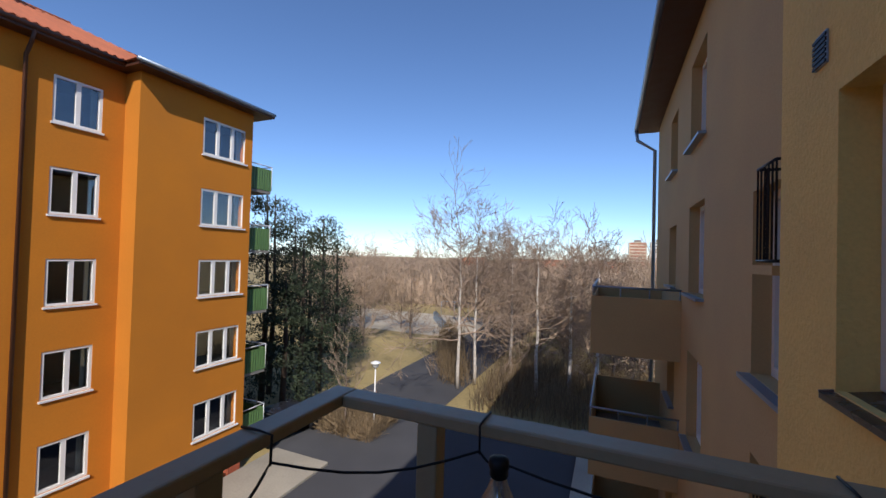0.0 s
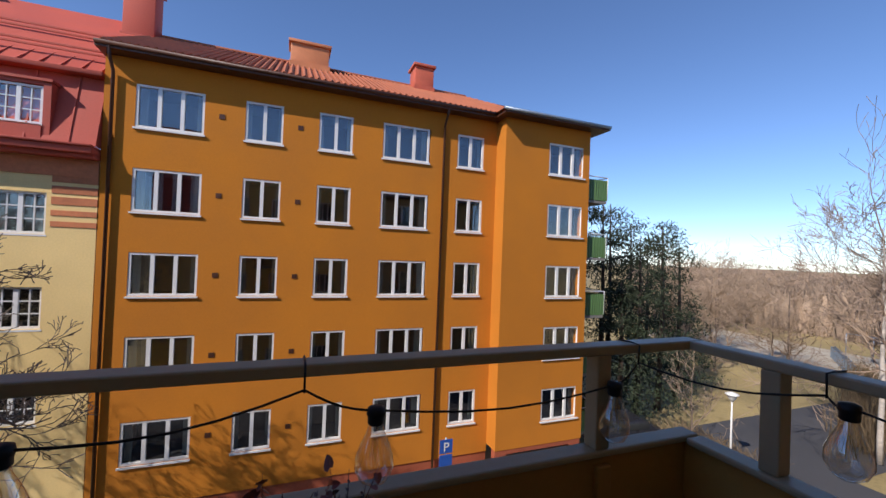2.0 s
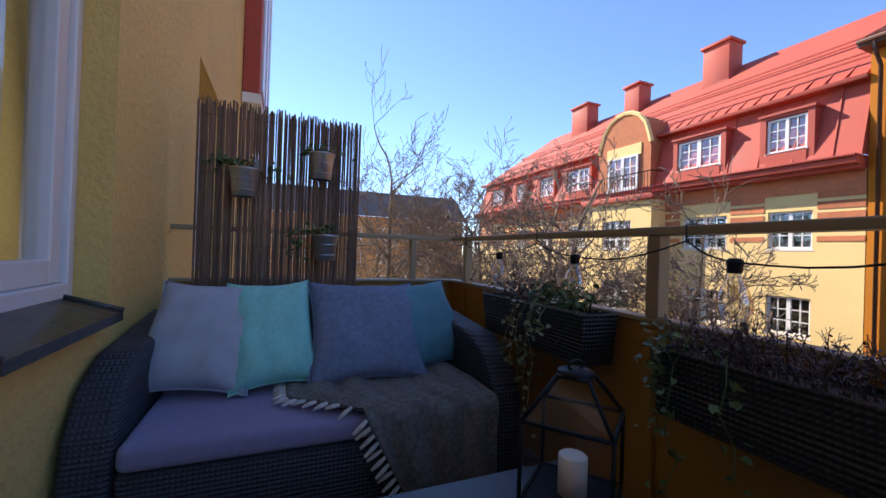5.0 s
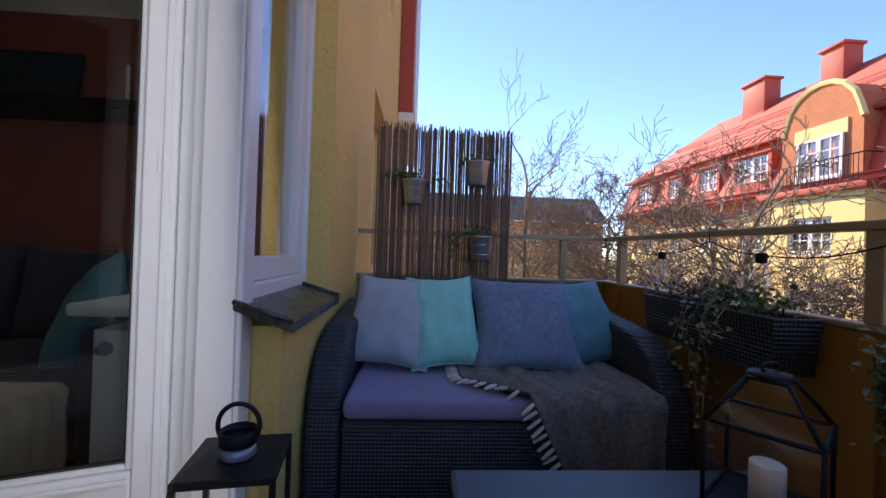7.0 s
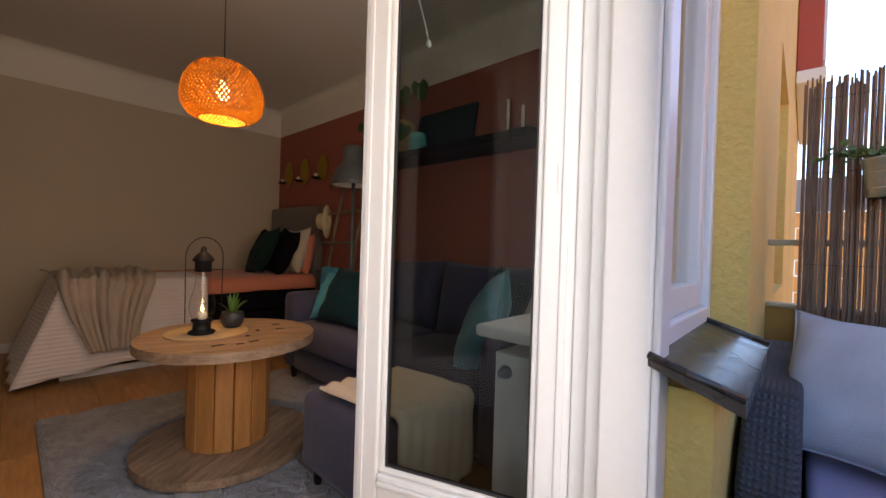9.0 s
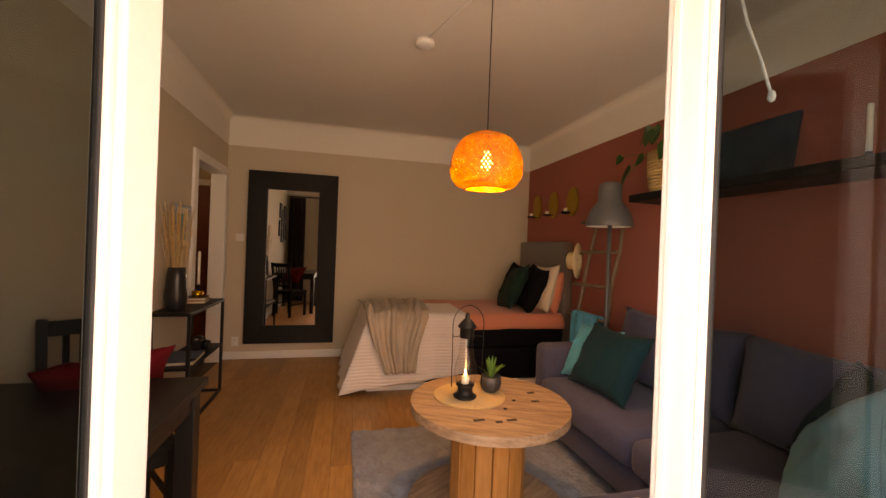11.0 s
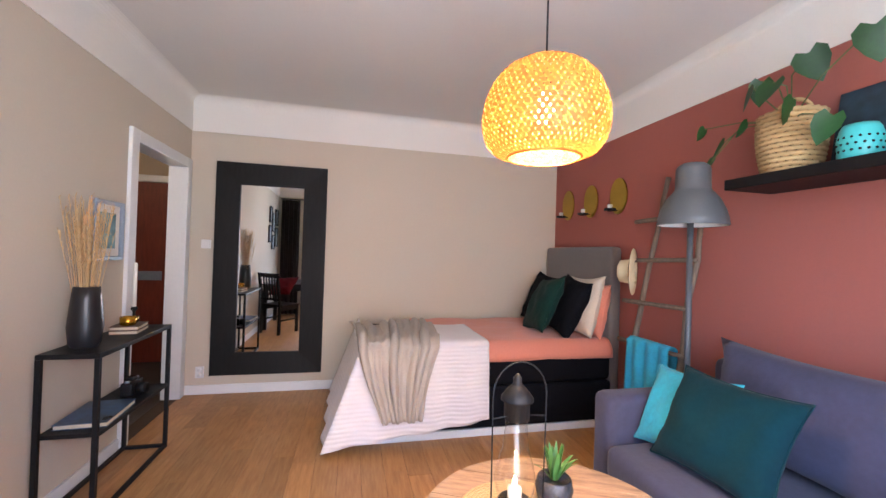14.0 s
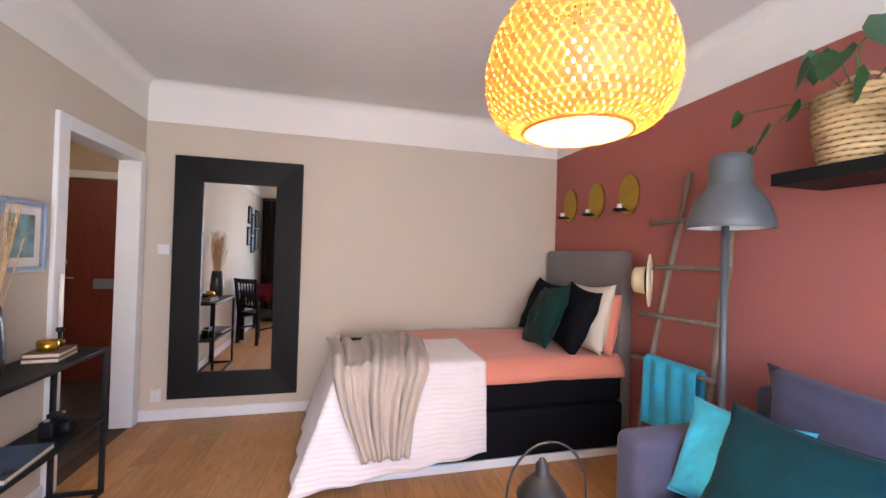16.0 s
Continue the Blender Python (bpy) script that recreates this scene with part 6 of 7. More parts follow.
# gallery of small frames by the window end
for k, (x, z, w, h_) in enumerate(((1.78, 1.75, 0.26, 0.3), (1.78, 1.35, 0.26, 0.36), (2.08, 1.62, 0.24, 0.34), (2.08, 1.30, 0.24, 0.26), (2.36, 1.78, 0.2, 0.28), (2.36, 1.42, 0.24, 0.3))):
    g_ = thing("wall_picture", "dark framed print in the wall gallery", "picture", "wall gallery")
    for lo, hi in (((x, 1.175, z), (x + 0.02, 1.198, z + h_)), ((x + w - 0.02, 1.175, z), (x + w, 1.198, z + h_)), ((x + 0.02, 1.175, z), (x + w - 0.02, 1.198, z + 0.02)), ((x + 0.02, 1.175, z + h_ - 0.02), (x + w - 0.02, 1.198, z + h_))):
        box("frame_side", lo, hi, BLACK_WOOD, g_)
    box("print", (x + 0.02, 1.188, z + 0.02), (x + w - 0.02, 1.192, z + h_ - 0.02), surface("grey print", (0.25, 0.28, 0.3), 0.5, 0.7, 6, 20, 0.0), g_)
dt = thing("dining_table", "black brown wooden dining table", "table")
box("tabletop", (2.12, 0.45, 0.715), (3.16, 1.16, 0.745), BLACK_TABLE, dt, 0.004)
for x in (2.14, 3.07):
    for y in (0.47, 1.08):
        box("leg", (x, y, 0), (x + 0.065, y + 0.065, 0.714), BLACK_TABLE, dt, 0.003)
for lo, hi in (((2.205, 0.485, 0.63), (3.07, 0.505, 0.714)), ((2.205, 1.10, 0.63), (3.07, 1.12, 0.714)), ((3.10, 0.535, 0.63), (3.12, 1.08, 0.714))):
    box("apron", lo, hi, BLACK_TABLE, dt)


def dining_chair(place, turn):
    """Faces its own -x."""
    c = thing("dining_chair", "black wooden dining chair with a slatted back", "chair", "dining chairs")
    for y in (-0.20, 0.165):
        box("front_leg", (-0.20, y, 0), (-0.16, y + 0.035, 0.42), BLACK_WOOD, c, 0.003)
        bm = bmesh.new()
        for z0, z1, x0, x1 in ((0, 0.45, 0.17, 0.16), (0.45, 0.94, 0.16, 0.235)):
            n0 = [bm.verts.new((x, yy, z)) for z, x in ((z0, x0), (z1, x1)) for yy in (y, y + 0.035)]
            n1 = [bm.verts.new((x + 0.035, yy, z)) for z, x in ((z0, x0), (z1, x1)) for yy in (y, y + 0.035)]
            for f in ((n0[0], n0[1], n0[3], n0[2]), (n1[0], n1[2], n1[3], n1[1]), (n0[0], n0[2], n1[2], n1[0]), (n0[1], n1[1], n1[3], n0[3]), (n0[2], n0[3], n1[3], n1[2]), (n0[0], n1[0], n1[1], n0[1])):
                bm.faces.new(f)
        bmesh.ops.recalc_face_normals(bm, faces=bm.faces[:])
        part("back_leg", bm, BLACK_WOOD, c)
    box("seat", (-0.21, -0.21, 0.42), (0.17, 0.21, 0.45), BLACK_WOOD, c, 0.006)
    box("top_rail", (0.22, -0.165, 0.87), (0.245, 0.165, 0.935), BLACK_WOOD, c, 0.005)
    box("lower_rail", (0.175, -0.165, 0.52), (0.20, 0.165, 0.555), BLACK_WOOD, c, 0.004)
    for k in range(5):
        y = -0.132 + 0.055 * k
        tube("slat", [(0.19, y + 0.02, 0.555), (0.215, y + 0.02, 0.72), (0.233, y + 0.02, 0.87)], 0.013, BLACK_WOOD, c, 6)
    for lo, hi in (((-0.16, -0.19, 0.36), (0.16, -0.175, 0.419)), ((-0.16, 0.175, 0.36), (0.16, 0.19, 0.419)), ((-0.195, -0.165, 0.36), (-0.18, 0.165, 0.419)), ((-0.16, -0.19, 0.20), (0.17, -0.175, 0.225)), ((-0.16, 0.175, 0.20), (0.17, 0.19, 0.225))):
        box("stretcher", lo, hi, BLACK_WOOD, c)
    c.matrix_basis = pose(*place, 0, 0, turn)
    return c


ch1 = dining_chair((3.28, 0.86, 0), 36)
cushion("dark red cushion on the dining chair seat", surface("dark red velvet", rgb("5a0f16"), 0.95, 0.2, 4, 60, 0.2, spec=0.15), 0.42, 0.36, 0.11, (3.30, 0.90, 0.59), 126, -44, 6, 21, name="cushion")
# switch, socket, hall door
sw = thing("light_switch", "white wall light switch beside the mirror", "switch")
box("plate", (6.086, 1.01, 1.30), (6.099, 1.09, 1.38), WHITE, sw, 0.004)
box("rocker", (6.080, 1.03, 1.315), (6.086, 1.07, 1.365), WHITE, sw, 0.002)
so_ = thing("wall_socket", "white double wall socket above the baseboard", "socket")
box("plate", (6.086, 1.03, 0.15), (6.099, 1.10, 0.25), WHITE, so_, 0.004)
for z in (0.175, 0.225):
    turned("outlet", [(0.018, 0), (0.016, 0.004)], (6.086, 1.065, z), WHITE, so_, 16, m=pose(0, 0, 0, 0, -90, 0))
hd = thing("door_hall", "reddish brown entrance door with a letter slot", "door", kind="structure")
RUST = wooden("mahogany veneer", rgb("7a3322"), rgb("532014"), 5, (8, 8, 1), 0.45)
box("leaf", (7.25, 1.60, 0.0), (7.295, 2.42, 2.02), RUST, hd, 0.004)
box("letter_slot", (7.235, 1.86, 0.92), (7.25, 2.09, 1.02), GREY_TIN, hd, 0.003, "steel letter slot")
turned("lock", [(0.025, 0), (0.02, 0.02)], (7.25, 2.34, 1.18), GREY_TIN, hd, 16, m=pose(0, 0, 0, 0, -90, 0))
tube("door_handle", [(7.245, 2.34, 1.03), (7.21, 2.34, 1.03), (7.21, 2.24, 1.03)], 0.008, GREY_TIN, hd, 8)
for lo, hi in (((7.24, 2.425, 0), (7.298, 2.50, 2.10)), ((7.24, 1.52, 0), (7.298, 1.595, 2.10)), ((7.24, 1.595, 2.025), (7.298, 2.425, 2.10))):
    box("casing", lo, hi, WHITE, hd, 0.004)
# added lamp, out of view, that brightens the hall behind the doorway
hl = thing("hall_lamp", "unseen round white ceiling lamp added to light the hall", "ceiling lamp")
turned("globe", [(0.10, 0), (0.12, 0.03), (0.10, 0.07)], (5.6, 2.2, CEIL - 0.072), glowing("hall fill glow", (1, 0.8, 0.55), 0.6), hl, 24)
bulb_lamp("hall_light", (5.6, 2.2, CEIL - 0.2), 0.45, (1.0, 0.74, 0.5), 0.08)
# dark curtains beside the balcony door
cu = thing("curtain", "heavy dark curtain beside the balcony door", "curtain")


def curtain(u, v):
    return Vector((1.64 + 0.035 * math.sin(u * 26), 0.80 + 0.34 * u, 0.03 + 2.25 * v))


drape("cloth", curtain, 60, 6, surface("dark brown curtain", rgb("2a211d"), 0.9, 0.2, 3, 60, 0.2), cu, 0.004)
tube("rod", [(1.64, -1.6, 2.30), (1.64, 1.16, 2.30)], 0.012, BLACK_METAL, cu, 10)

# oak planks, one by one
rnd = random.Random(3)
plank_meshes = []
for L in (1.1, 1.5, 1.9):
    bm = bmesh.new()
    box_into(bm, (0, 0.0006, -0.003), (L - 0.001, 0.1364, 0.0))
    plank_meshes.append((L, mesh_of("plank", bm, OAK)))
for j in range(26):
    y = Y_R + 0.1374 * j
    x = X_IN + 0.02 - rnd.uniform(0, 0.9)
    while x < X_BACK - 0.02:
        L, me = rnd.choice(plank_meshes)
        a = max(x, X_IN + 0.02)
        b = min(x + L, X_BACK)
        if b - a > 0.03:
            ob = new("plank", me)
            ob.parent = floor
            ob.location = (a, y, 0)
            ob.scale = ((b - a) / L, 1, 1)
        x += L

# ---- balcony furniture ----
RATTAN = woven("dark plastic rattan", (0.016, 0.018, 0.026), (0.055, 0.06, 0.075), 70, 0.6, 1.0, 0.0)
TABLE_RATTAN = woven("grey plastic rattan", (0.05, 0.06, 0.075), (0.16, 0.18, 0.21), 60, 0.45, 1.0, 0.0)
LILAC = surface("grey violet cushion", rgb("8983a2"), 0.9, 0.12, 4, 90, 0.3, sheen=0.1)
bs = thing("rattan_sofa", "dark rattan two-seat balcony sofa", "sofa")
AX0, AX1, AYB, AYF = -0.23, 1.235, -2.15, -1.262
box("seat_base", (AX0 + 0.13, AYB + 0.1, 0.04), (AX1 - 0.13, AYF, 0.36), RATTAN, bs, 0.02)


def sofa_arm(x0, x1):
    prof = [(AYF + 0.0, 0.0), (AYF, 0.30), (AYF - 0.03, 0.46), (AYF - 0.12, 0.58), (AYF - 0.26, 0.645), (AYF - 0.45, 0.66), (AYB + 0.02, 0.70), (AYB, 0.0)]
    bm = bmesh.new()
    a, b = [bm.verts.new((x0, y, z)) for y, z in prof], [bm.verts.new((x1, y, z)) for y, z in prof]
    bm.faces.new(a)
    bm.faces.new(b[::-1])
    for k in range(len(prof)):
        j = (k + 1) % len(prof)
        bm.faces.new((a[k], b[k], b[j], a[j]))
    bmesh.ops.recalc_face_normals(bm, faces=bm.faces[:])
    bevelled(bm, 0.018, 2)
    return part("arm", bm, RATTAN, bs)


sofa_arm(AX1 - 0.125, AX1)
sofa_arm(AX0, AX0 + 0.125)
box("backrest", (AX0 + 0.13, AYB, 0.30), (AX1 - 0.13, AYB + 0.09, 0.775), RATTAN, bs, 0.03, seg=3)
sc = box("seat_cushion", (AX0 + 0.135, AYB + 0.1, 0.362), (AX1 - 0.135, AYF + 0.012, 0.44), LILAC, bs, 0.025, "grey violet seat cushion", seg=3)
for lab, mat, w, h_, place, turn, lean, sp, sd in (
        ("grey knitted cushion on the balcony sofa", GREY_CLOTH, 0.41, 0.47, (0.985, -1.58, 0.458), 172, -36, 3, 31), ("mint velvet cushion on the balcony sofa", MINT, 0.33, 0.48, (0.705, -1.565, 0.458), 184, -36, -3, 32),
        ("large slate blue knitted cushion on the balcony sofa", BLUE_CLOTH, 0.50, 0.50, (0.33, -1.53, 0.458), 180, -40, 1, 33), ("teal velvet cushion on the balcony sofa", TEAL, 0.42, 0.45, (0.00, -1.66, 0.458), 194, -32, -4, 34)):
    cushion(lab, mat, w, h_, 0.15, place, turn, lean, sp, sd, "balcony cushions")
KNIT = surface("charcoal and white knit", rgb("77746f"), 0.95, 0.6, 60, 220, 0.9, 0.008)
bt = thing("throw_blanket", "charcoal patterned throw with white tassels on the sofa", "blanket")


def balcony_throw(u, v):
    s = v * 0.80
    n = 0.014 * math.sin(u * 22 + 4 * v) + 0.024 * noise.noise(Vector((u * 4, v * 3, 9)))
    if s < 0.44:
        y, z = -1.68 + s, 0.452 + abs(n)
        left = 0.66 - 0.24 * max(0.0, (s - 0.24) / 0.20) ** 1.2
    else:
        y, z = AYF + 0.045 + n * 0.8, 0.45 - (s - 0.44)
        left = 0.42 - 0.50 * (s - 0.44)
    return Vector((left + (-0.085 - left) * u, y, z))


drape("throw", balcony_throw, 50, 44, KNIT, bt, 0.01)
TASSEL = surface("white wool", rgb("c9c6c0"), 0.95, 0.2, 8, 90, 0.3)
for k in range(30):
    v = k / 29
    p = balcony_throw(0, v)
    d = Vector((0.045, 0.012 * math.sin(k * 2.1), -0.012 if v < 0.5 else -0.035))
    tube("tassel", [p, p + d * 0.5 + Vector((0, 0.006, 0.004)), p + d], [0.006, 0.008, 0.005], TASSEL, bt, 5)
# low rattan table with a glass lantern
btab = thing("rattan_table", "low grey rattan balcony table", "table")
box("tabletop", (-0.13, -0.88, 0.36), (0.74, -0.36, 0.40), TABLE_RATTAN, btab, 0.012)
for x in (-0.10, 0.65):
    for y in (-0.85, -0.45):
        box("leg", (x, y, -0.02), (x + 0.06, y + 0.06, 0.359), RATTAN, btab, 0.006)
gl = thing("glass_lantern", "large black framed house-shaped glass lantern", "lantern")
q = 0.105
GLX, GLY, GLZ = -0.005, -0.72, 0.40
gm = pose(GLX, GLY, GLZ, 0, 0, 38)
base_, sh1, top_ = 0.0, 0.20, 0.305
ring = lambda r, z: [gm @ Vector((sx * r, sy * r, z)) for sx, sy in ((1, 1), (-1, 1), (-1, -1), (1, -1))]
b_, s_, t_ = ring(q, 0.006), ring(q, sh1), ring(0.038, top_)
for k in range(4):
    j = (k + 1) % 4
    for a, b in ((b_[k], b_[j]), (s_[k], s_[j]), (t_[k], t_[j]), (b_[k], s_[k]), (s_[k], t_[k])):
        tube("bar", [a, b], 0.0055, BLACK_METAL, gl, 6)
    for quad in ((b_[k], b_[j], s_[j], s_[k]), (s_[k], s_[j], t_[j], t_[k])):
        bm = bmesh.new()
        bm.faces.new([bm.verts.new(p) for p in quad])
        pn = part("pane", bm, GLASS, gl, "clear glass pane")
        pn.visible_shadow = False
box("floor_plate", (-q, -q, 0.0), (q, q, 0.005), BLACK_METAL, gl, m=gm)
turned("cap", [(0.044, 0), (0.046, 0.004), (0.044, 0.012), (0.016, 0.016)], (GLX, GLY, GLZ + top_), BLACK_METAL, gl, 24)
tube("ring", [(GLX + 0.022 * math.cos(a), GLY, GLZ + top_ + 0.024 + 0.012 * math.sin(a)) for a in [6.283 * k / 20 for k in range(21)]], 0.004, BLACK_METAL, gl, 6)
turned("candle", [(0.036, 0.0055), (0.036, 0.10), (0.032, 0.103), (0.004, 0.10)], (GLX, GLY, GLZ), WAX, gl, 24, "white pillar candle")
# side table and small lantern
stb = thing("side_table", "small black metal side table by the facade", "side table")
SZ = 0.505
smx = pose(1.235, -0.74, 0, 0, 0, 8)
box("tray", (-0.10, -0.10, SZ - 0.018), (0.10, 0.10, SZ), BLACK_METAL, stb, 0.004, m=smx)
for x in (-0.10, 0.088):
    for y in (-0.10, 0.088):
        box("leg", (x, y, -0.02 if x < 0 else 0.021), (x + 0.012, y + 0.012, SZ - 0.019), BLACK_METAL, stb, m=smx)
sl = thing("small_lantern", "small black metal lantern with a ring handle", "lantern")
c_ = smx @ Vector((0.0, 0.0, SZ))
turned("foot", [(0.036, 0), (0.039, 0.004), (0.037, 0.022), (0.03, 0.025)], c_, GREY_TIN, sl, 24, "pale metal foot ring")
turned("cup", [(0.036, 0.026), (0.041, 0.03), (0.041, 0.058), (0.038, 0.06), (0.036, 0.045)], c_, BLACK_METAL, sl, 28, "", False)
tube("handle", [c_ + Vector((0.046 * math.cos(a), 0, 0.068 + 0.048 * math.sin(a))) for a in [-0.5 + 4.14 * k / 24 for k in range(25)]], 0.0055, BLACK_METAL, sl, 8)
# reed screen with hanging pots
REED = surface("dark reed", rgb("7d6353"), 0.75, 0.4, 3, 40, 0.3, stretch=(1, 1, 0.3), each=0.35)
scr = thing("reed_screen", "dark brown reed screen at the balcony end", "screen")
rnd = random.Random(17)
for k in range(296):
    x = 0.255 + 0.875 * k / 295 + rnd.uniform(-0.002, 0.002)
    top = 1.785 + 0.03 * (k / 295) + rnd.uniform(-0.05, 0.014)
    y = Y_END + 0.066 + rnd.uniform(-0.007, 0.007)
    dx = rnd.uniform(-0.006, 0.006)
    if 0 < rnd.random() < 0.93:
        tube("reed", [(x, y, 0.02), (x + dx, y, 0.9), (x + dx * 1.5, y, top)], rnd.uniform(0.0022, 0.0046), REED, scr, 5)
for z in (0.2, 0.6, 1.0, 1.4, 1.72):
    tube("wire", [(0.245, Y_END + 0.073, z), (1.115, Y_END + 0.073, z)], 0.0012, BLACK_METAL, scr, 4)
ZINC = surface("galvanised zinc", rgb("b6b9ba"), 0.36, 0.2, 8, 60, 0.15, metal=0.8)
LEAF_G = thin_leaf("herb leaf", (0.09, 0.15, 0.05))
LEAF_D = thin_leaf("dry purple leaf", (0.09, 0.06, 0.06))
LEAF_P = thin_leaf("pale ivy leaf", (0.20, 0.22, 0.12))


def leafy(bm, centre, spread, n, size, seed, droop=0.0):
    rnd = random.Random(seed)
    for k in range(n):
        p = Vector(centre) + Vector((rnd.gauss(0, spread[0]), rnd.gauss(0, spread[1]), rnd.gauss(0, spread[2]))) - Vector((0, 0, droop * rnd.random()))
        heart_into(bm, Matrix.Translation(p) @ pose(0, 0, 0, rnd.uniform(-70, 70), rnd.uniform(-60, 60), rnd.uniform(0, 360)), size * rnd.uniform(0.6, 1.3))


for k, (x, z) in enumerate(((0.89, 1.27), (0.49, 1.40), (0.455, 0.93))):
    pot = thing("hanging_pot", "galvanised zinc pot hanging on the reed screen", "plant pot", "pots on the reed screen")
    turned("pot", [(0.054, 0), (0.058, 0.004), (0.074, 0.14), (0.079, 0.146), (0.077, 0.153), (0.068, 0.14)], (x, Y_END + 0.17, z), ZINC, pot, 24, "", False)
    for r, zz in ((0.0615, 0.035), (0.0685, 0.095)):
        tube("rib", [(x + r * math.cos(a), Y_END + 0.17 + r * math.sin(a), z + zz) for a in [6.283 * q / 24 for q in range(25)]], 0.0025, ZINC, pot, 5)
    tube("hook", [(x, Y_END + 0.10, z + 0.14), (x, Y_END + 0.078, z + 0.18), (x, Y_END + 0.066, z + 0.17)], 0.003, ZINC, pot, 6)
    turned("soil", [(0.068, 0.13), (0.002, 0.134)], (x, Y_END + 0.17, z), BARK, pot, 14)
    z += 0.03
    hb_ = thing("herb_plant", "sparse trailing herb in the zinc pot", "plant", "herbs on the reed screen")
    bm = bmesh.new()
    leafy(bm, (x, Y_END + 0.15, z + 0.15), (0.06, 0.02, 0.02), 46, 0.022, 50 + k)
    if k == 0:
        leafy(bm, (x - 0.14, Y_END + 0.14, z + 0.12), (0.06, 0.02, 0.02), 40, 0.02, 55)
        leafy(bm, (x + 0.12, Y_END + 0.13, z + 0.16), (0.05, 0.02, 0.015), 40, 0.022, 56)
    if k == 2:
        leafy(bm, (x + 0.13, Y_END + 0.14, z + 0.05), (0.05, 0.02, 0.05), 50, 0.018, 57)
    part("foliage", bm, LEAF_G, hb_)
    for q in range(7):
        a = q * 0.9
        tube("stem", [(x, Y_END + 0.15, z + 0.10), (x + 0.05 * math.cos(a), Y_END + 0.15 + 0.02 * math.sin(a), z + 0.16), (x + 0.12 * math.cos(a), Y_END + 0.14, z + 0.12)], 0.0012, TWIG, hb_, 4)
# planters on the parapet
PLANT_BOX = woven("dark planter rattan", (0.008, 0.009, 0.011), (0.03, 0.032, 0.036), 70, 0.5, 0.9, 0.0)


def planter(label, y0, y1, up=0.0):
    p = thing("planter", label, "planter", "railing planters")
    bm = bmesh.new()
    t0, t1, d = 0.77, 0.59, 0.16
    pts = [(X_RAIL + 0.032, t0), (X_RAIL + 0.032 + d, t0), (X_RAIL + 0.032 + d - 0.02, t1), (X_RAIL + 0.04, t1)]
    a, b = [bm.verts.new((x, y0 + (0.015 if z < 0.7 else 0), z)) for x, z in pts], [bm.verts.new((x, y1 - (0.015 if z < 0.7 else 0), z)) for x, z in pts]
    bm.faces.new(a)
    bm.faces.new(b[::-1])
    for k in (1, 2, 3):
        j = (k + 1) % 4
        bm.faces.new((a[k], b[k], b[j], a[j]))
    bmesh.ops.recalc_face_normals(bm, faces=bm.faces[:])
    ob = part("trough", bm, PLANT_BOX, p)
    so = ob.modifiers.new("thick", "SOLIDIFY")
    so.thickness = 0.006
    box("soil", (X_RAIL + 0.04, y0 + 0.01, 0.73), (X_RAIL + d + 0.02, y1 - 0.01, 0.75), BARK, p)
    for y in (y0 + 0.12, y1 - 0.12):
        tube("hook", [(X_RAIL + 0.05, y, 0.765), (X_RAIL + 0.045, y, 0.795), (X_RAIL + 0.03, y, 0.80), (X_RAIL + 0.02, y, 0.79)], 0.004, BLACK_METAL, p, 6)
    p.location.z = up
    return p


planter("long dark rattan planter hung on the balcony railing", -0.70, 0.03)
planter("dark rattan planter hung on the railing near the sofa", -1.66, -0.96, 0.04)


def sprig_into(bm, base, tip, seed, n=10, size=0.012):
    rnd = random.Random(seed)
    base, tip = Vector(base), Vector(tip)
    mid = base.lerp(tip, 0.5) + Vector((rnd.uniform(-.02, .02), rnd.uniform(-.02, .02), 0.0))
    tube_into(bm, [base, mid, tip], [0.0016, 0.0013, 0.0008], 4)
    for k in range(n):
        t = 0.25 + 0.75 * k / n
        p = base.lerp(tip, t)
        heart_into(bm, Matrix.Translation(p) @ pose(0, 0, 0, rnd.uniform(-60, 60), rnd.uniform(-50, 50), rnd.uniform(0, 360)), size * rnd.uniform(0.7, 1.4))


hea = thing("heather", "dry brownish heather filling the long planter", "plant")
rnd = random.Random(23)
for tuft in range(14):
    bm = bmesh.new()
    for k in range(15):
        y = -0.66 + 0.67 * (tuft + rnd.random()) / 14
        x = X_RAIL + rnd.uniform(0.05, 0.18)
        hh = rnd.uniform(0.05, 0.11) * (1 + 0.25 * (y > -0.15))
        sprig_into(bm, (x, y, 0.75), (x + rnd.gauss(0.01, 0.025), y + rnd.gauss(0, 0.03), 0.77 + hh), 15 * tuft + k, 10, 0.0065)
    part("heather_tuft", bm, LEAF_D, hea)
red_l = thing("red_leaf_plant", "thin shoots with dark red leaves in the planter", "plant")
RED_LEAF = thin_leaf("red leaf", (0.16, 0.035, 0.025))
for k, y in enumerate((-0.22, -0.16, -0.10, -0.04, 0.0)):
    bm = bmesh.new()
    sprig_into(bm, (X_RAIL + 0.08, y, 0.77), (X_RAIL + 0.06 + 0.02 * (k % 3), y + 0.03 * (-1) ** k, 0.91 + 0.02 * (k % 2)), 90 + k, 7, 0.02)
    part("shoot", bm, RED_LEAF, red_l)


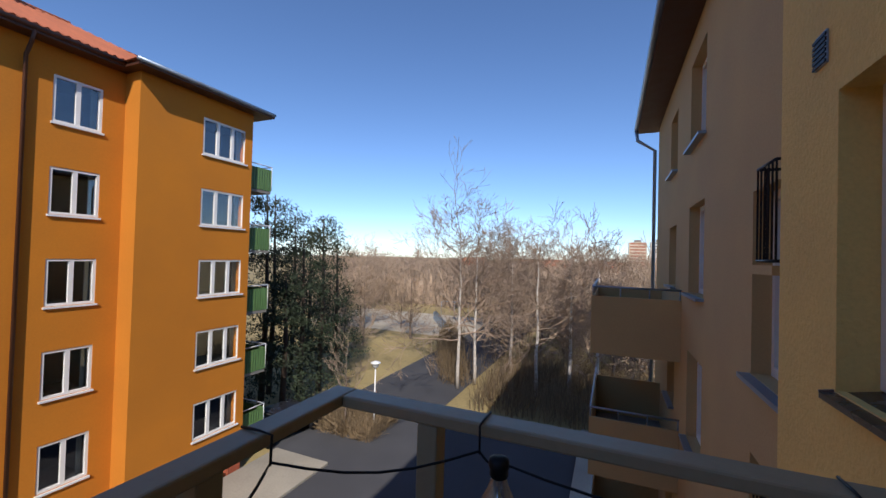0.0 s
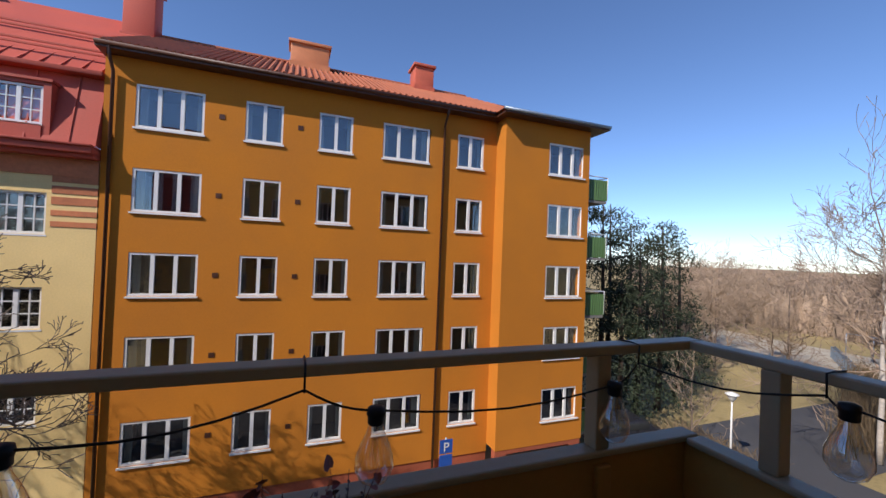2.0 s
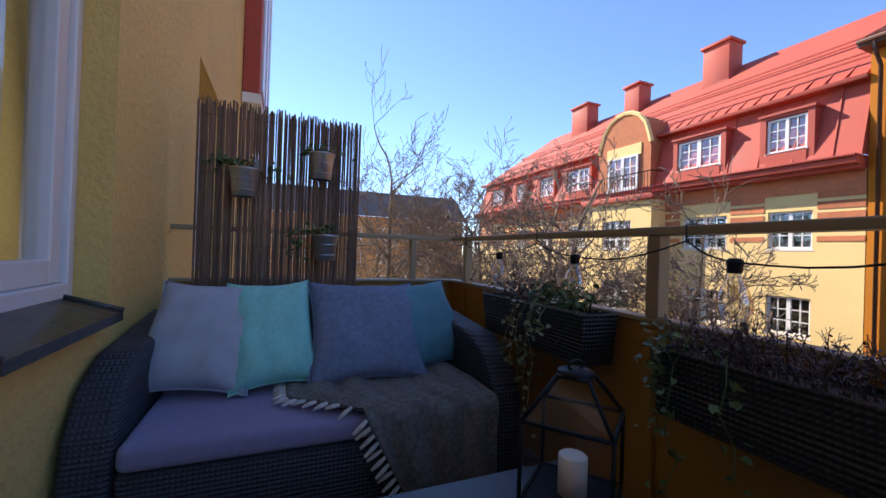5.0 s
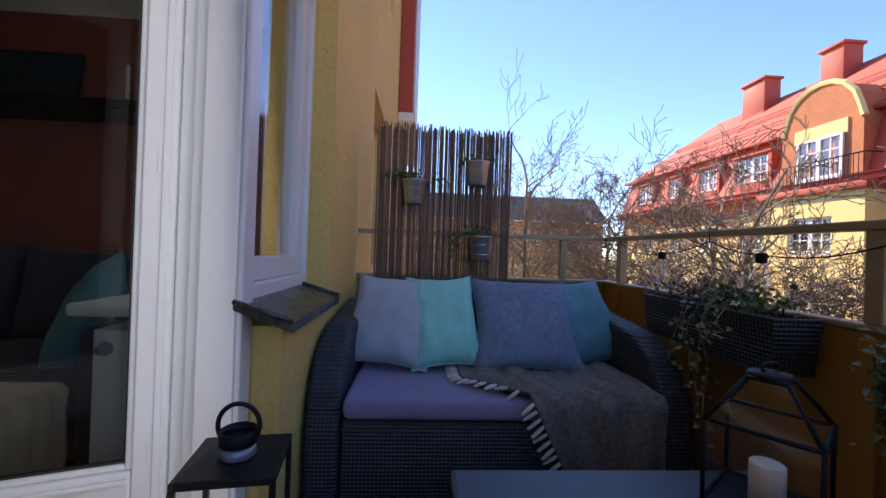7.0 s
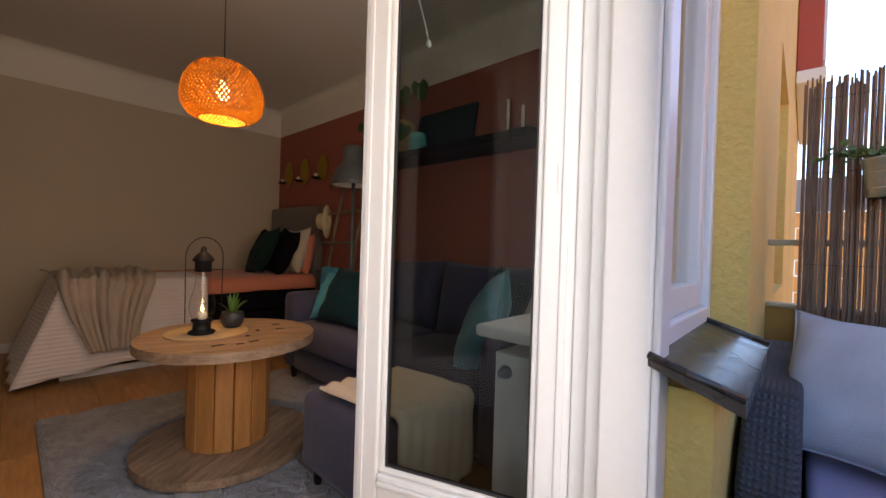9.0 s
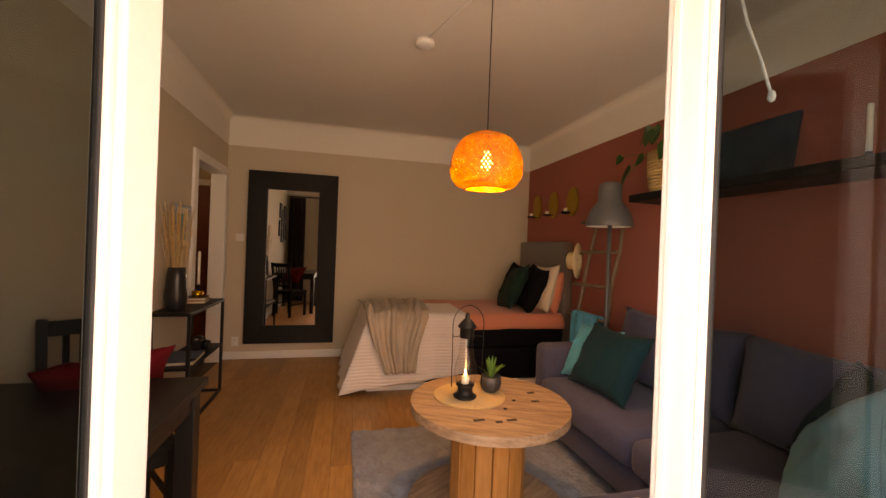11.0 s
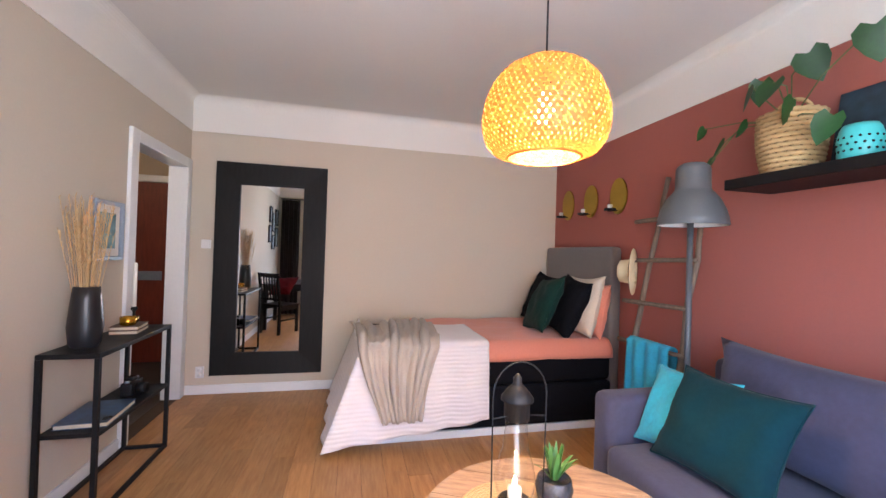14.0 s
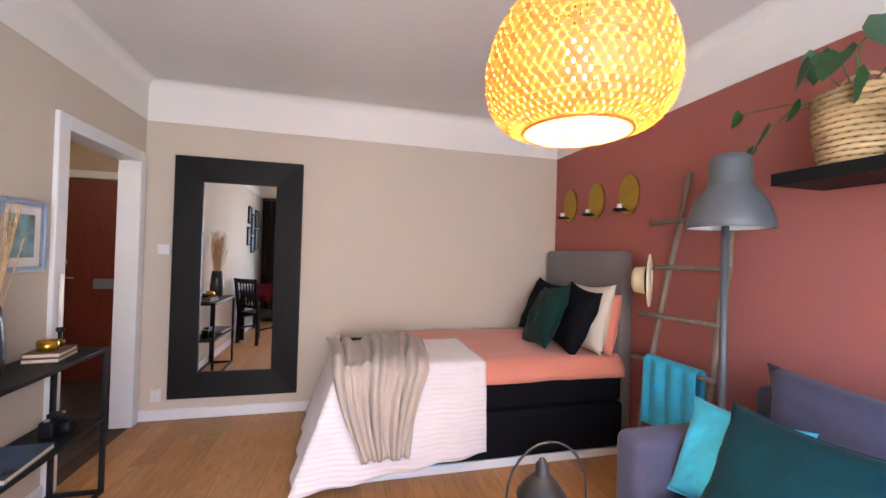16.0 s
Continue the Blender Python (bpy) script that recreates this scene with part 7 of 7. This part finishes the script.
def ivy(name, label, spots, leafmat, seed):
    """Trailing shoots from (y, drop) along the planter's front edge."""
    pl = thing(name, label, "plant", "trailing ivy")
    rnd = random.Random(seed)
    for y, drop in spots:
        x = X_RAIL + 0.175 + rnd.uniform(0, 0.03)
        pts = [Vector((X_RAIL + 0.12, y, 0.78)), Vector((x, y + rnd.uniform(-.03, .03), 0.81))]
        n = max(3, int(drop / 0.06))
        for k in range(n):
            pts.append(Vector((x + 0.035 + rnd.uniform(-0.015, 0.02), pts[-1].y + rnd.uniform(-0.03, 0.03), 0.80 - drop * (k + 1) / n)))
        bm = bmesh.new()
        tube_into(bm, pts, 0.0018, 4)
        for p in pts[1:]:
            for q in range(4):
                heart_into(bm, Matrix.Translation(p + Vector((rnd.gauss(0, .02), rnd.gauss(0, .02), rnd.gauss(0, .02)))) @ pose(0, 0, 0, rnd.uniform(-80, 0), rnd.uniform(-40, 40), rnd.uniform(0, 360)), rnd.uniform(0.012, 0.022))
        part("shoot", bm, leafmat, pl)
    return pl


ivy("ivy", "green ivy trailing over the long planter's end", [(-0.68, 0.22), (-0.66, 0.06), (-0.64, 0.05), (-0.69, 0.14), (-0.59, 0.42), (-0.53, 0.26)], LEAF_G, 41)
ivy("ivy", "pale variegated ivy trailing from the planter by the sofa", [(-1.25, 0.25), (-1.22, 0.40), (-1.2, 0.08), (-1.32, 0.36), (-1.15, 0.06), (-1.36, 0.26), (-1.24, 0.48)], LEAF_P, 42)
bush = thing("bushy_plant", "bushy green and brown plants filling the planter by the sofa", "plant")
bm = bmesh.new()
leafy(bm, (X_RAIL + 0.12, -1.17, 0.845), (0.045, 0.10, 0.028), 420, 0.016, 61)
part("green_foliage", bm, LEAF_G, bush)
bm = bmesh.new()
leafy(bm, (X_RAIL + 0.11, -1.45, 0.835), (0.04, 0.12, 0.035), 420, 0.013, 62)
part("brown_foliage", bm, LEAF_D, bush, "withered purplish brown foliage")

# ---- string of bulbs along the handrail ----
CLEAR = glass_mat("bulb glass", (0.95, 0.94, 0.92), 0.04, 0.22, 0.95)
string = thing("string_lights", "black cable with clear bulbs slung along the handrail", "string lights")
XS = X_RAIL + 0.03
front = [(0.785, 0), (0.70, 1), (-0.12, 0), (0.03, 1), (-0.72, 0), (-0.585, 1), (-1.19, 1), (-1.45, 0), (-1.78, 1), (-2.20, 0), (-2.40, 0)]
front.sort(key=lambda q: -q[0])
runs = [(Vector((XS, y, 1.062 if not b else 1.005)), b) for y, b in front]
side = [(Vector((x, Y_SIDE - 0.055, 1.062 if not b else 1.05)), b) for x, b in ((1.05, 0), (0.50, 0), (-0.03, 1), (-0.07, 0))]
pts = []
chain = side + runs
for (p, b), (p2, b2) in zip(chain, chain[1:]):
    for k in range(6):
        t = k / 6
        pts.append(p.lerp(p2, t) - Vector((0, 0, (0.012 if (p2 - p).length < 0.35 else 0.03) * math.sin(t * 3.1416))))
pts.append(chain[-1][0])
tube("cable", pts, 0.0028, BLACK_METAL, string, 6)
for p, b in chain:
    if not b:
        o = Vector((0.0, 0, 0))
        hor = Vector((1, 0, 0)) if abs(p.x - XS) < 0.01 else Vector((0, -1, 0))
        tube("clip", [p + hor * 0.0 + Vector((0, 0, -0.006)), p + hor * 0.002 + Vector((0, 0, 0.05)), p - hor * 0.03 + Vector((0, 0, 0.052)), p - hor * 0.075 + Vector((0, 0, 0.05))], 0.0026, BLACK_METAL, string, 6)
    else:
        so2 = turned("socket", [(0.010, 0.010), (0.019, 0.006), (0.021, -0.006), (0.018, -0.012), (0.018, -0.026), (0.014, -0.03)], p, BLACK_METAL, string, 16, "black bulb socket")
        gl2 = turned("bulb", [(0.015, -0.028), (0.018, -0.042), (0.031, -0.07), (0.041, -0.10), (0.042, -0.122), (0.032, -0.145), (0.016, -0.156), (0.001, -0.159)], p, CLEAR, string, 20, "clear glass bulb", False)
        gl2.visible_shadow = False
        for k in range(4):
            a = 1.57 * k
            tube("filament", [p + Vector((0.004 * math.cos(a), 0.004 * math.sin(a), -0.06)), p + Vector((0.013 * math.cos(a), 0.013 * math.sin(a), -0.105))], 0.0008, BRASS, string, 4)

# ---- trees ----
def grow(bm, start, way, length, radius, depth, rnd, spread=0.6, bend=0.25, up=0.12, sides=5, twig=0.006, kids=(2, 4), stop=None):
    """A limb with its branches, as tapered tubes."""
    seg = 5 if depth > 1 else 3
    pts, d = [Vector(start)], Vector(way).normalized()
    for k in range(seg):
        d = (d + Vector((rnd.gauss(0, bend), rnd.gauss(0, bend), rnd.gauss(0, bend) + up))).normalized()
        pts.append(pts[-1] + d * length / seg)
    end = max(twig, radius * 0.5)
    rad = [radius + (end - radius) * k / seg for k in range(seg + 1)]
    tube_into(bm, pts, rad, sides if depth > 1 else 3, False)
    if depth <= 0:
        return
    for k in range(rnd.randint(*kids)):
        i = rnd.randint(max(1, seg - 3), seg)
        t = pts[i]
        dd = (pts[i] - pts[i - 1]).normalized()
        side = Vector((rnd.gauss(0, 1), rnd.gauss(0, 1), rnd.gauss(0, 0.6)))
        side = (side - dd * side.dot(dd)).normalized()
        w = (dd + side * rnd.uniform(spread * 0.6, spread * 1.4)).normalized()
        grow(bm, t, w, length * rnd.uniform(0.55, 0.8), rad[i] * 0.68, depth - 1, rnd, spread, bend, up, max(3, sides - 1), twig, kids)


def bare_tree(name, label, base, height, trunk_r, seed, bark, twigs, depth=5, trunk_frac=0.35, spread=0.65, twig=0.006, kids=(2, 4), up=0.12, lean=(0, 0), group="bare trees", limbs=6):
    rnd = random.Random(seed)
    tree = thing(name, label, "tree", group)
    base = Vector(base)
    bm = bmesh.new()
    pts, rad = [], []
    n = 9
    for k in range(n + 1):
        t = k / n
        pts.append(base + Vector((lean[0] * t + rnd.gauss(0, 0.05) * (k > 0) * height * 0.06, lean[1] * t + rnd.gauss(0, 0.05) * (k > 0) * height * 0.06, height * 0.82 * t)))
        rad.append(trunk_r * (1 - 0.82 * t) + twig)
    tube_into(bm, pts, rad, 8)
    part("trunk", bm, bark, tree, "", True)
    bm = bmesh.new()
    for k in range(limbs * 2):
        t = trunk_frac + (1 - trunk_frac) * (k + rnd.random()) / (limbs * 2)
        i = min(n - 1, int(t * n))
        p = pts[i].lerp(pts[i + 1], t * n - i)
        a = rnd.uniform(0, 6.28)
        w = Vector((math.cos(a), math.sin(a), rnd.uniform(0.3, 0.9)))
        grow(bm, p, w, height * 0.26 * (1.25 - 0.75 * t), rad[i] * 0.55, depth - 1, rnd, spread, 0.22, up, 5, twig, kids)
    grow(bm, pts[-1], (0, 0, 1), height * 0.2, rad[-1], depth - 2, rnd, spread, 0.2, up, 4, twig, kids)
    part("crown", bm, twigs, tree)
    return tree


def tris(ob):
    return sum(len(c.data.polygons) for c in ob.children)


# big bare trees by the street in front of the red-roofed house
for k, (x, y, h) in enumerate(((-9.0, -12.5, 12.0), (-8.0, -18.0, 13.0), (-10.2, -7.6, 9.6), (-7.0, -24.0, 13.0), (-7.6, -9.6, 11.4), (-6.8, -14.2, 11.6))):
    bare_tree("street_tree", "bare knotty street tree in front of the houses", (x, y, GROUND + 0.1), h, 0.22, 100 + k, BARK, TWIG_STREET, 6, 0.34, 0.8, 0.0125, (2, 3), 0.05, group="street trees", limbs=12)
bare_tree("street_tree", "tall thin bare tree seen beyond the reed screen", (-4.6, -20.0, GROUND + 0.1), 15.6, 0.24, 133, BARK, BARK, 5, 0.45, 0.85, 0.015, (2, 3), 0.10, group="street trees", limbs=6)
# crow's nest
nest = thing("bird_nest", "dark twig bird nest in the bare tree", "nest")
bm = bmesh.new()
rnd = random.Random(4)
for k in range(160):
    c = Vector((-9.0, -12.0, 0.2))
    p = c + Vector((rnd.gauss(0, 0.3), rnd.gauss(0, 0.3), rnd.gauss(0, 0.18)))
    d = Vector((rnd.gauss(0, 1), rnd.gauss(0, 1), rnd.gauss(0, 0.4))).normalized() * 0.35
    tube_into(bm, [p - d, p + d], 0.012, 3, False)
part("twigs", bm, BARK, nest)["kind"] = "stuff"
# birches in the park
for k, (x, y, h) in enumerate(((-10.0, 27.5, 13.8), (-9.2, 29.0, 12.2), (-4.5, 28.5, 11.5), (-2.4, 30.0, 12.4), (-0.5, 27.0, 11.0), (-7.4, 33.0, 11.5))):
    bare_tree("birch", "tall bare birch with a pale trunk in the park", (x, y, GROUND), h, 0.13, 200 + k, BIRCH, TWIG, 5, 0.3, 0.55, 0.012, (2, 4), 0.02 if k % 2 else 0.06, group="park birches", limbs=12)
bare_tree("young_tree", "small bare tree by the park path", (-13.0, 18.2, GROUND), 5.4, 0.05, 301, BARK, TWIG, 4, 0.3, 0.5, 0.008, (2, 3), 0.15, group="park birches", limbs=5)
# a few tree shapes, repeated as the woods behind
protos = []
for k in range(4):
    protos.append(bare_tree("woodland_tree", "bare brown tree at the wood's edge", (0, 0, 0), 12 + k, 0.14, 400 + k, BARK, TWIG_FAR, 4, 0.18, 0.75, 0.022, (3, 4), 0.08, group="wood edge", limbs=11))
rnd = random.Random(77)
spots = []
for k in range(130):
    y = rnd.uniform(36, 120)
    x = rnd.uniform(-0.75, 0.10) * (y + 5)
    if -0.62 * y < x < -0.30 * y and y < 62:
        continue
    spots.append((x, y))
for x, y in ((-22, 30), (-24, 36), (-27, 33), (-21, 41), (-25, 46), (-3, 36), (1, 40), (-6, 40), (3, 33), (-10, 44), (-13, 52), (-1, 48), (5, 38), (2.5, 28), (0.5, 33)):
    spots.append((x, y))
for k, (x, y) in enumerate(spots):
    m = pose(x, y, GROUND - 0.1 - y * 0.012, 0, 0, rnd.uniform(0, 360))
    if k < 4:
        protos[k].matrix_basis = m
    else:
        c = copy_thing(protos[k % 4], m)
        s = rnd.uniform(0.62, 0.95)
        c.scale = (s, s, s * rnd.uniform(0.75, 1.0))
# bushes: thickets of upright shoots
THICKET = surface("dry thicket", rgb("7d6a50"), 0.95, 0.3, 0.4, 4, 0.0, island=0.3)
bm = bmesh.new()
rnd = random.Random(31)
for k in range(5200):
    r = rnd.random()
    if r < 0.35:
        x, y = rnd.uniform(-8, 3), rnd.uniform(24, 34)
    elif r < 0.55:
        x, y = rnd.uniform(-15, -11), rnd.uniform(17.5, 20.5)
    elif r < 0.75:
        y = rnd.uniform(28, 46)
        x = -10.5 - (y - 28) * 0.42 + rnd.gauss(0, 0.7)
    else:
        y = rnd.uniform(34, 70)
        x = rnd.uniform(-0.3, 0.12) * y
    h = rnd.uniform(0.5, 2.2) * (0.5 if y < 21 else 1)
    p = Vector((x, y, GROUND - 0.05))
    tube_into(bm, [p, p + Vector((rnd.gauss(0, 0.25), rnd.gauss(0, 0.25), h))], [0.02, 0.01], 3, False)
    tube_into(bm, [p + Vector((0, 0, h * 0.3)), p + Vector((rnd.gauss(0, 0.5), rnd.gauss(0, 0.5), h))], [0.013, 0.008], 3, False)
th = part("thicket", bm, THICKET, None)
tagged(th, "brown leafless thickets in the park", "bushes", "", "stuff")
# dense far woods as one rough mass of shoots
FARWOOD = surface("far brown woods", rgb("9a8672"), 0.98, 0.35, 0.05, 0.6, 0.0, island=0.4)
bm = bmesh.new()
rnd = random.Random(55)
for k in range(16000):
    y = 70 + 330 * rnd.random() ** 1.6
    x = rnd.uniform(-0.95, 0.25) * y
    h = rnd.uniform(3, 8.6)
    w = rnd.uniform(0.15, 0.6) * (1 + y / 150)
    z0 = GROUND - 1.0
    a = rnd.uniform(0, 3.14)
    c, s = math.cos(a) * w, math.sin(a) * w
    vs = [bm.verts.new((x, y, z0)), bm.verts.new((x - c, y - s, z0 + h * 0.62)), bm.verts.new((x + rnd.gauss(0, .4), y, z0 + h)), bm.verts.new((x + c, y + s, z0 + h * 0.55))]
    bm.faces.new(vs)
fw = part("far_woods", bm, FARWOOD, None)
tagged(fw, "brown leafless woods toward the horizon", "woods", "", "stuff")


# pines behind the orange house; its shadow on them is put into dark colours
PINE_BARK = surface("shaded pine bark", rgb("3a2e26"), 0.95, 0.3, 2, 18, 0.5)


def pine(base, h, seed):
    rnd = random.Random(seed)
    t = thing("pine", "tall dark green pine behind the orange house", "tree", "pines")
    base = Vector(base)
    tube("trunk", [base, base + Vector((0.1, 0.1, h * 0.5)), base + Vector((0, 0, h))], [0.2, 0.14, 0.03], PINE_BARK, t, 7)
    bm = bmesh.new()
    for k in range(80):
        z = h * (0.10 + 0.88 * rnd.random())
        a = rnd.uniform(0, 6.28)
        L = (1.0 - (z / h) * 0.75) * h * 0.26 + 0.3
        c = base + Vector((math.cos(a) * L * rnd.uniform(0.3, 1), math.sin(a) * L * rnd.uniform(0.3, 1), z + rnd.uniform(-0.2, 0.3)))
        for q in range(42):
            p = c + Vector((rnd.gauss(0, 0.34), rnd.gauss(0, 0.34), rnd.gauss(0, 0.17)))
            d = Vector((rnd.gauss(0, 1), rnd.gauss(0, 1), rnd.gauss(0.4, 0.8))).normalized()
            s = d.orthogonal().normalized() * 0.035
            bm.faces.new([bm.verts.new(p - s), bm.verts.new(p + s), bm.verts.new(p + d * rnd.uniform(0.18, 0.34))])
    part("needles", bm, PINE, t)
    return t


for k, (x, y, h) in enumerate(((-19.0, 18.0, 13.0), (-17.5, 19.5, 11.0), (-21.0, 20.5, 13.5), (-18.5, 22.5, 12.0), (-22.5, 24.0, 12.5), (-20.0, 26.0, 11.0), (-24.5, 28.0, 11.0), (-16.6, 17.2, 8.5))):
    pine((x, y, GROUND), h, 500 + k)

# ---- park lamp, fence, far town ----
lp = thing("street_lamp", "slim white park lamp beside the path", "street lamp")
tube("pole", [(-11.6, 18.9, GROUND), (-11.6, 18.9, GROUND + 3.4)], [0.05, 0.035], WHITE, lp, 10)
turned("head", [(0.05, 3.35), (0.16, 3.5), (0.19, 3.62), (0.28, 3.66), (0.28, 3.7), (0.05, 3.78)], (-11.6, 18.9, GROUND), WHITE, lp, 20, "white lamp head")
fe = thing("court_fence", "grey ball court fence in the park", "fence")
for k in range(14):
    x, y = -16.5 - 1.1 * k * 0.55, 42 + 1.0 * k
    box("board", (x - 0.05, y, GROUND), (x + 0.05, y + 0.95, GROUND + 1.15), GREY_TIN, fe)
for k in range(5):
    tube("post", [(-24 + 2.2 * k, 57, GROUND), (-24 + 2.2 * k, 57, GROUND + 2.6)], 0.05, GREY_TIN, fe, 6)
tube("rail", [(-24, 57, GROUND + 2.6), (-15.2, 57, GROUND + 2.6)], 0.04, GREY_TIN, fe, 6)
PALE = surface("pale plaster", rgb("c9b8a2"), 0.9, 0.1, 0.1, 4, 0.1)
rnd = random.Random(8)


def small_house(x, y, z, w, d, h):
    hs = thing("cottage", "pale far house with a red pitched roof", "house", "far houses")
    box("wall", (x - w / 2, y - d / 2, z), (x + w / 2, y + d / 2, z + h), PALE, hs)
    bm = bmesh.new()
    a = [bm.verts.new((x - w / 2 - .4, y + s * (d / 2 + .4), z + h)) for s in (-1, 1)] + [bm.verts.new((x - w / 2 - .4, y, z + h + d * 0.45))]
    b = [bm.verts.new((x + w / 2 + .4, y + s * (d / 2 + .4), z + h)) for s in (-1, 1)] + [bm.verts.new((x + w / 2 + .4, y, z + h + d * 0.45))]
    for f in ((a[0], b[0], b[2], a[2]), (a[1], a[2], b[2], b[1]), (a[0], a[2], a[1]), (b[0], b[1], b[2])):
        bm.faces.new(f)
    part("roof", bm, ROOF_TILE, hs)
    for k in range(3):
        for zz in (0.25, 0.65):
            # flat dark boxes: the unlit rooms are painted onto the windows
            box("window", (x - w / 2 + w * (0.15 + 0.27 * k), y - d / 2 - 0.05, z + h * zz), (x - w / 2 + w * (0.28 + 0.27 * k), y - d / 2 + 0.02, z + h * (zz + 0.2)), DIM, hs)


for x, y, w in ((-62, 190, 11), (-30, 210, 12), (-20, 180, 10), (3, 150, 12), (-48, 240, 14), (8, 120, 9), (-85, 250, 12), (-5, 230, 14)):
    small_house(x, y, GROUND - 1, w, 8, 6.5)
for k, (x, y, w, h) in enumerate(((16, 430, 16, 19), (36, 440, 17, 20), (57, 450, 14, 20), (75, 445, 15, 17))):
    tb = thing("tower_block", "pale far high-rise block on the horizon", "building", "far high-rises")
    box("wall", (x, y, GROUND), (x + w, y + 12, GROUND + h + 9), (PALE, WHITE_MATT, YELLOW, PALE)[k], tb)
    box("roof", (x + w * 0.3, y + 2, GROUND + h + 9), (x + w * 0.7, y + 10, GROUND + h + 11.5), CONCRETE, tb)
    for r in range(7):
        box("window_band", (x + 1, y - 0.15, GROUND + h + 7 - 3 * r), (x + w - 1, y + 0.05, GROUND + h + 8.2 - 3 * r), (BRICK_RED, DIM, GREEN_TIN, DIM)[k], tb)
# parked cars below
def car(place, turn, paint):
    c = thing("car", "parked car on the street below", "car", "parked cars")
    bm = bmesh.new()
    prof = [(-2.1, 0.35), (-2.1, 0.75), (-1.9, 0.9), (-1.2, 0.95), (-0.7, 1.42), (0.9, 1.44), (1.6, 0.98), (2.1, 0.85), (2.15, 0.35)]
    a, b = [bm.verts.new((x, -0.85, z)) for x, z in prof], [bm.verts.new((x, 0.85, z)) for x, z in prof]
    bm.faces.new(a)
    bm.faces.new(b[::-1])
    for k in range(len(prof)):
        bm.faces.new((a[k], b[k], b[(k + 1) % len(prof)], a[(k + 1) % len(prof)]))
    bmesh.ops.recalc_face_normals(bm, faces=bm.faces[:])
    bevelled(bm, 0.07, 2)
    part("body", bm, paint, c, "", True)
    box("window", (-0.95, -0.87, 1.0), (1.1, 0.87, 1.36), DIM, c, 0.03)
    for x in (-1.3, 1.35):
        for y in (-0.8, 0.8):
            turned("wheel", [(0.02, -0.1), (0.30, -0.1), (0.32, -0.06), (0.32, 0.06), (0.30, 0.1), (0.02, 0.1)], (x, y, 0.32), BLACK_METAL, c, 18, m=pose(0, 0, 0, 90, 0, 0))
    c.matrix_basis = pose(*place, 0, 0, turn)


PAINTS = [surface(n, c, 0.3, 0.05, 2, 30, 0.0) for n, c in (("red car paint", (0.35, 0.02, 0.02)), ("silver car paint", (0.4, 0.42, 0.44)), ("black car paint", (0.02, 0.02, 0.025)), ("white car paint", (0.6, 0.6, 0.6)))]
for k, (x, y, t, p) in enumerate(((3.4, 44, 20, 0), (1.5, 47, 20, 1), (-15.6, 16.4, 80, 2), (5.6, 41, 20, 3))):
    car((x, y, GROUND), t, PAINTS[p])
# parking sign at the orange house
sg = thing("parking_sign", "blue parking sign with a white letter on a post", "sign")
tube("post", [(-12.9, 5.4, GROUND), (-12.9, 5.4, GROUND + 2.9)], 0.03, GREY_TIN, sg, 8)
SIGN_BLUE = surface("sign blue", (0.02, 0.09, 0.38), 0.4, 0.05)
box("plate", (-12.87, 5.15, GROUND + 2.35), (-12.85, 5.65, GROUND + 2.85), SIGN_BLUE, sg, 0.004)
box("plate", (-12.87, 5.15, GROUND + 1.85), (-12.85, 5.65, GROUND + 2.3), SIGN_BLUE, sg, 0.004)
box("plate", (-12.87, 5.2, GROUND + 1.2), (-12.85, 5.6, GROUND + 1.75), surface("sign yellow", (0.75, 0.55, 0.03), 0.4, 0.05), sg, 0.004)
fc = bpy.data.curves.new("letter", "FONT")
fc.body, fc.size, fc.extrude, fc.align_x = "P", 0.46, 0.004, "CENTER"
fo = new("letter", fc)
fo.data.materials.append(WHITE)
fo.parent = sg
fo.matrix_basis = pose(-12.842, 5.4, GROUND + 2.43, 90, 0, 90)
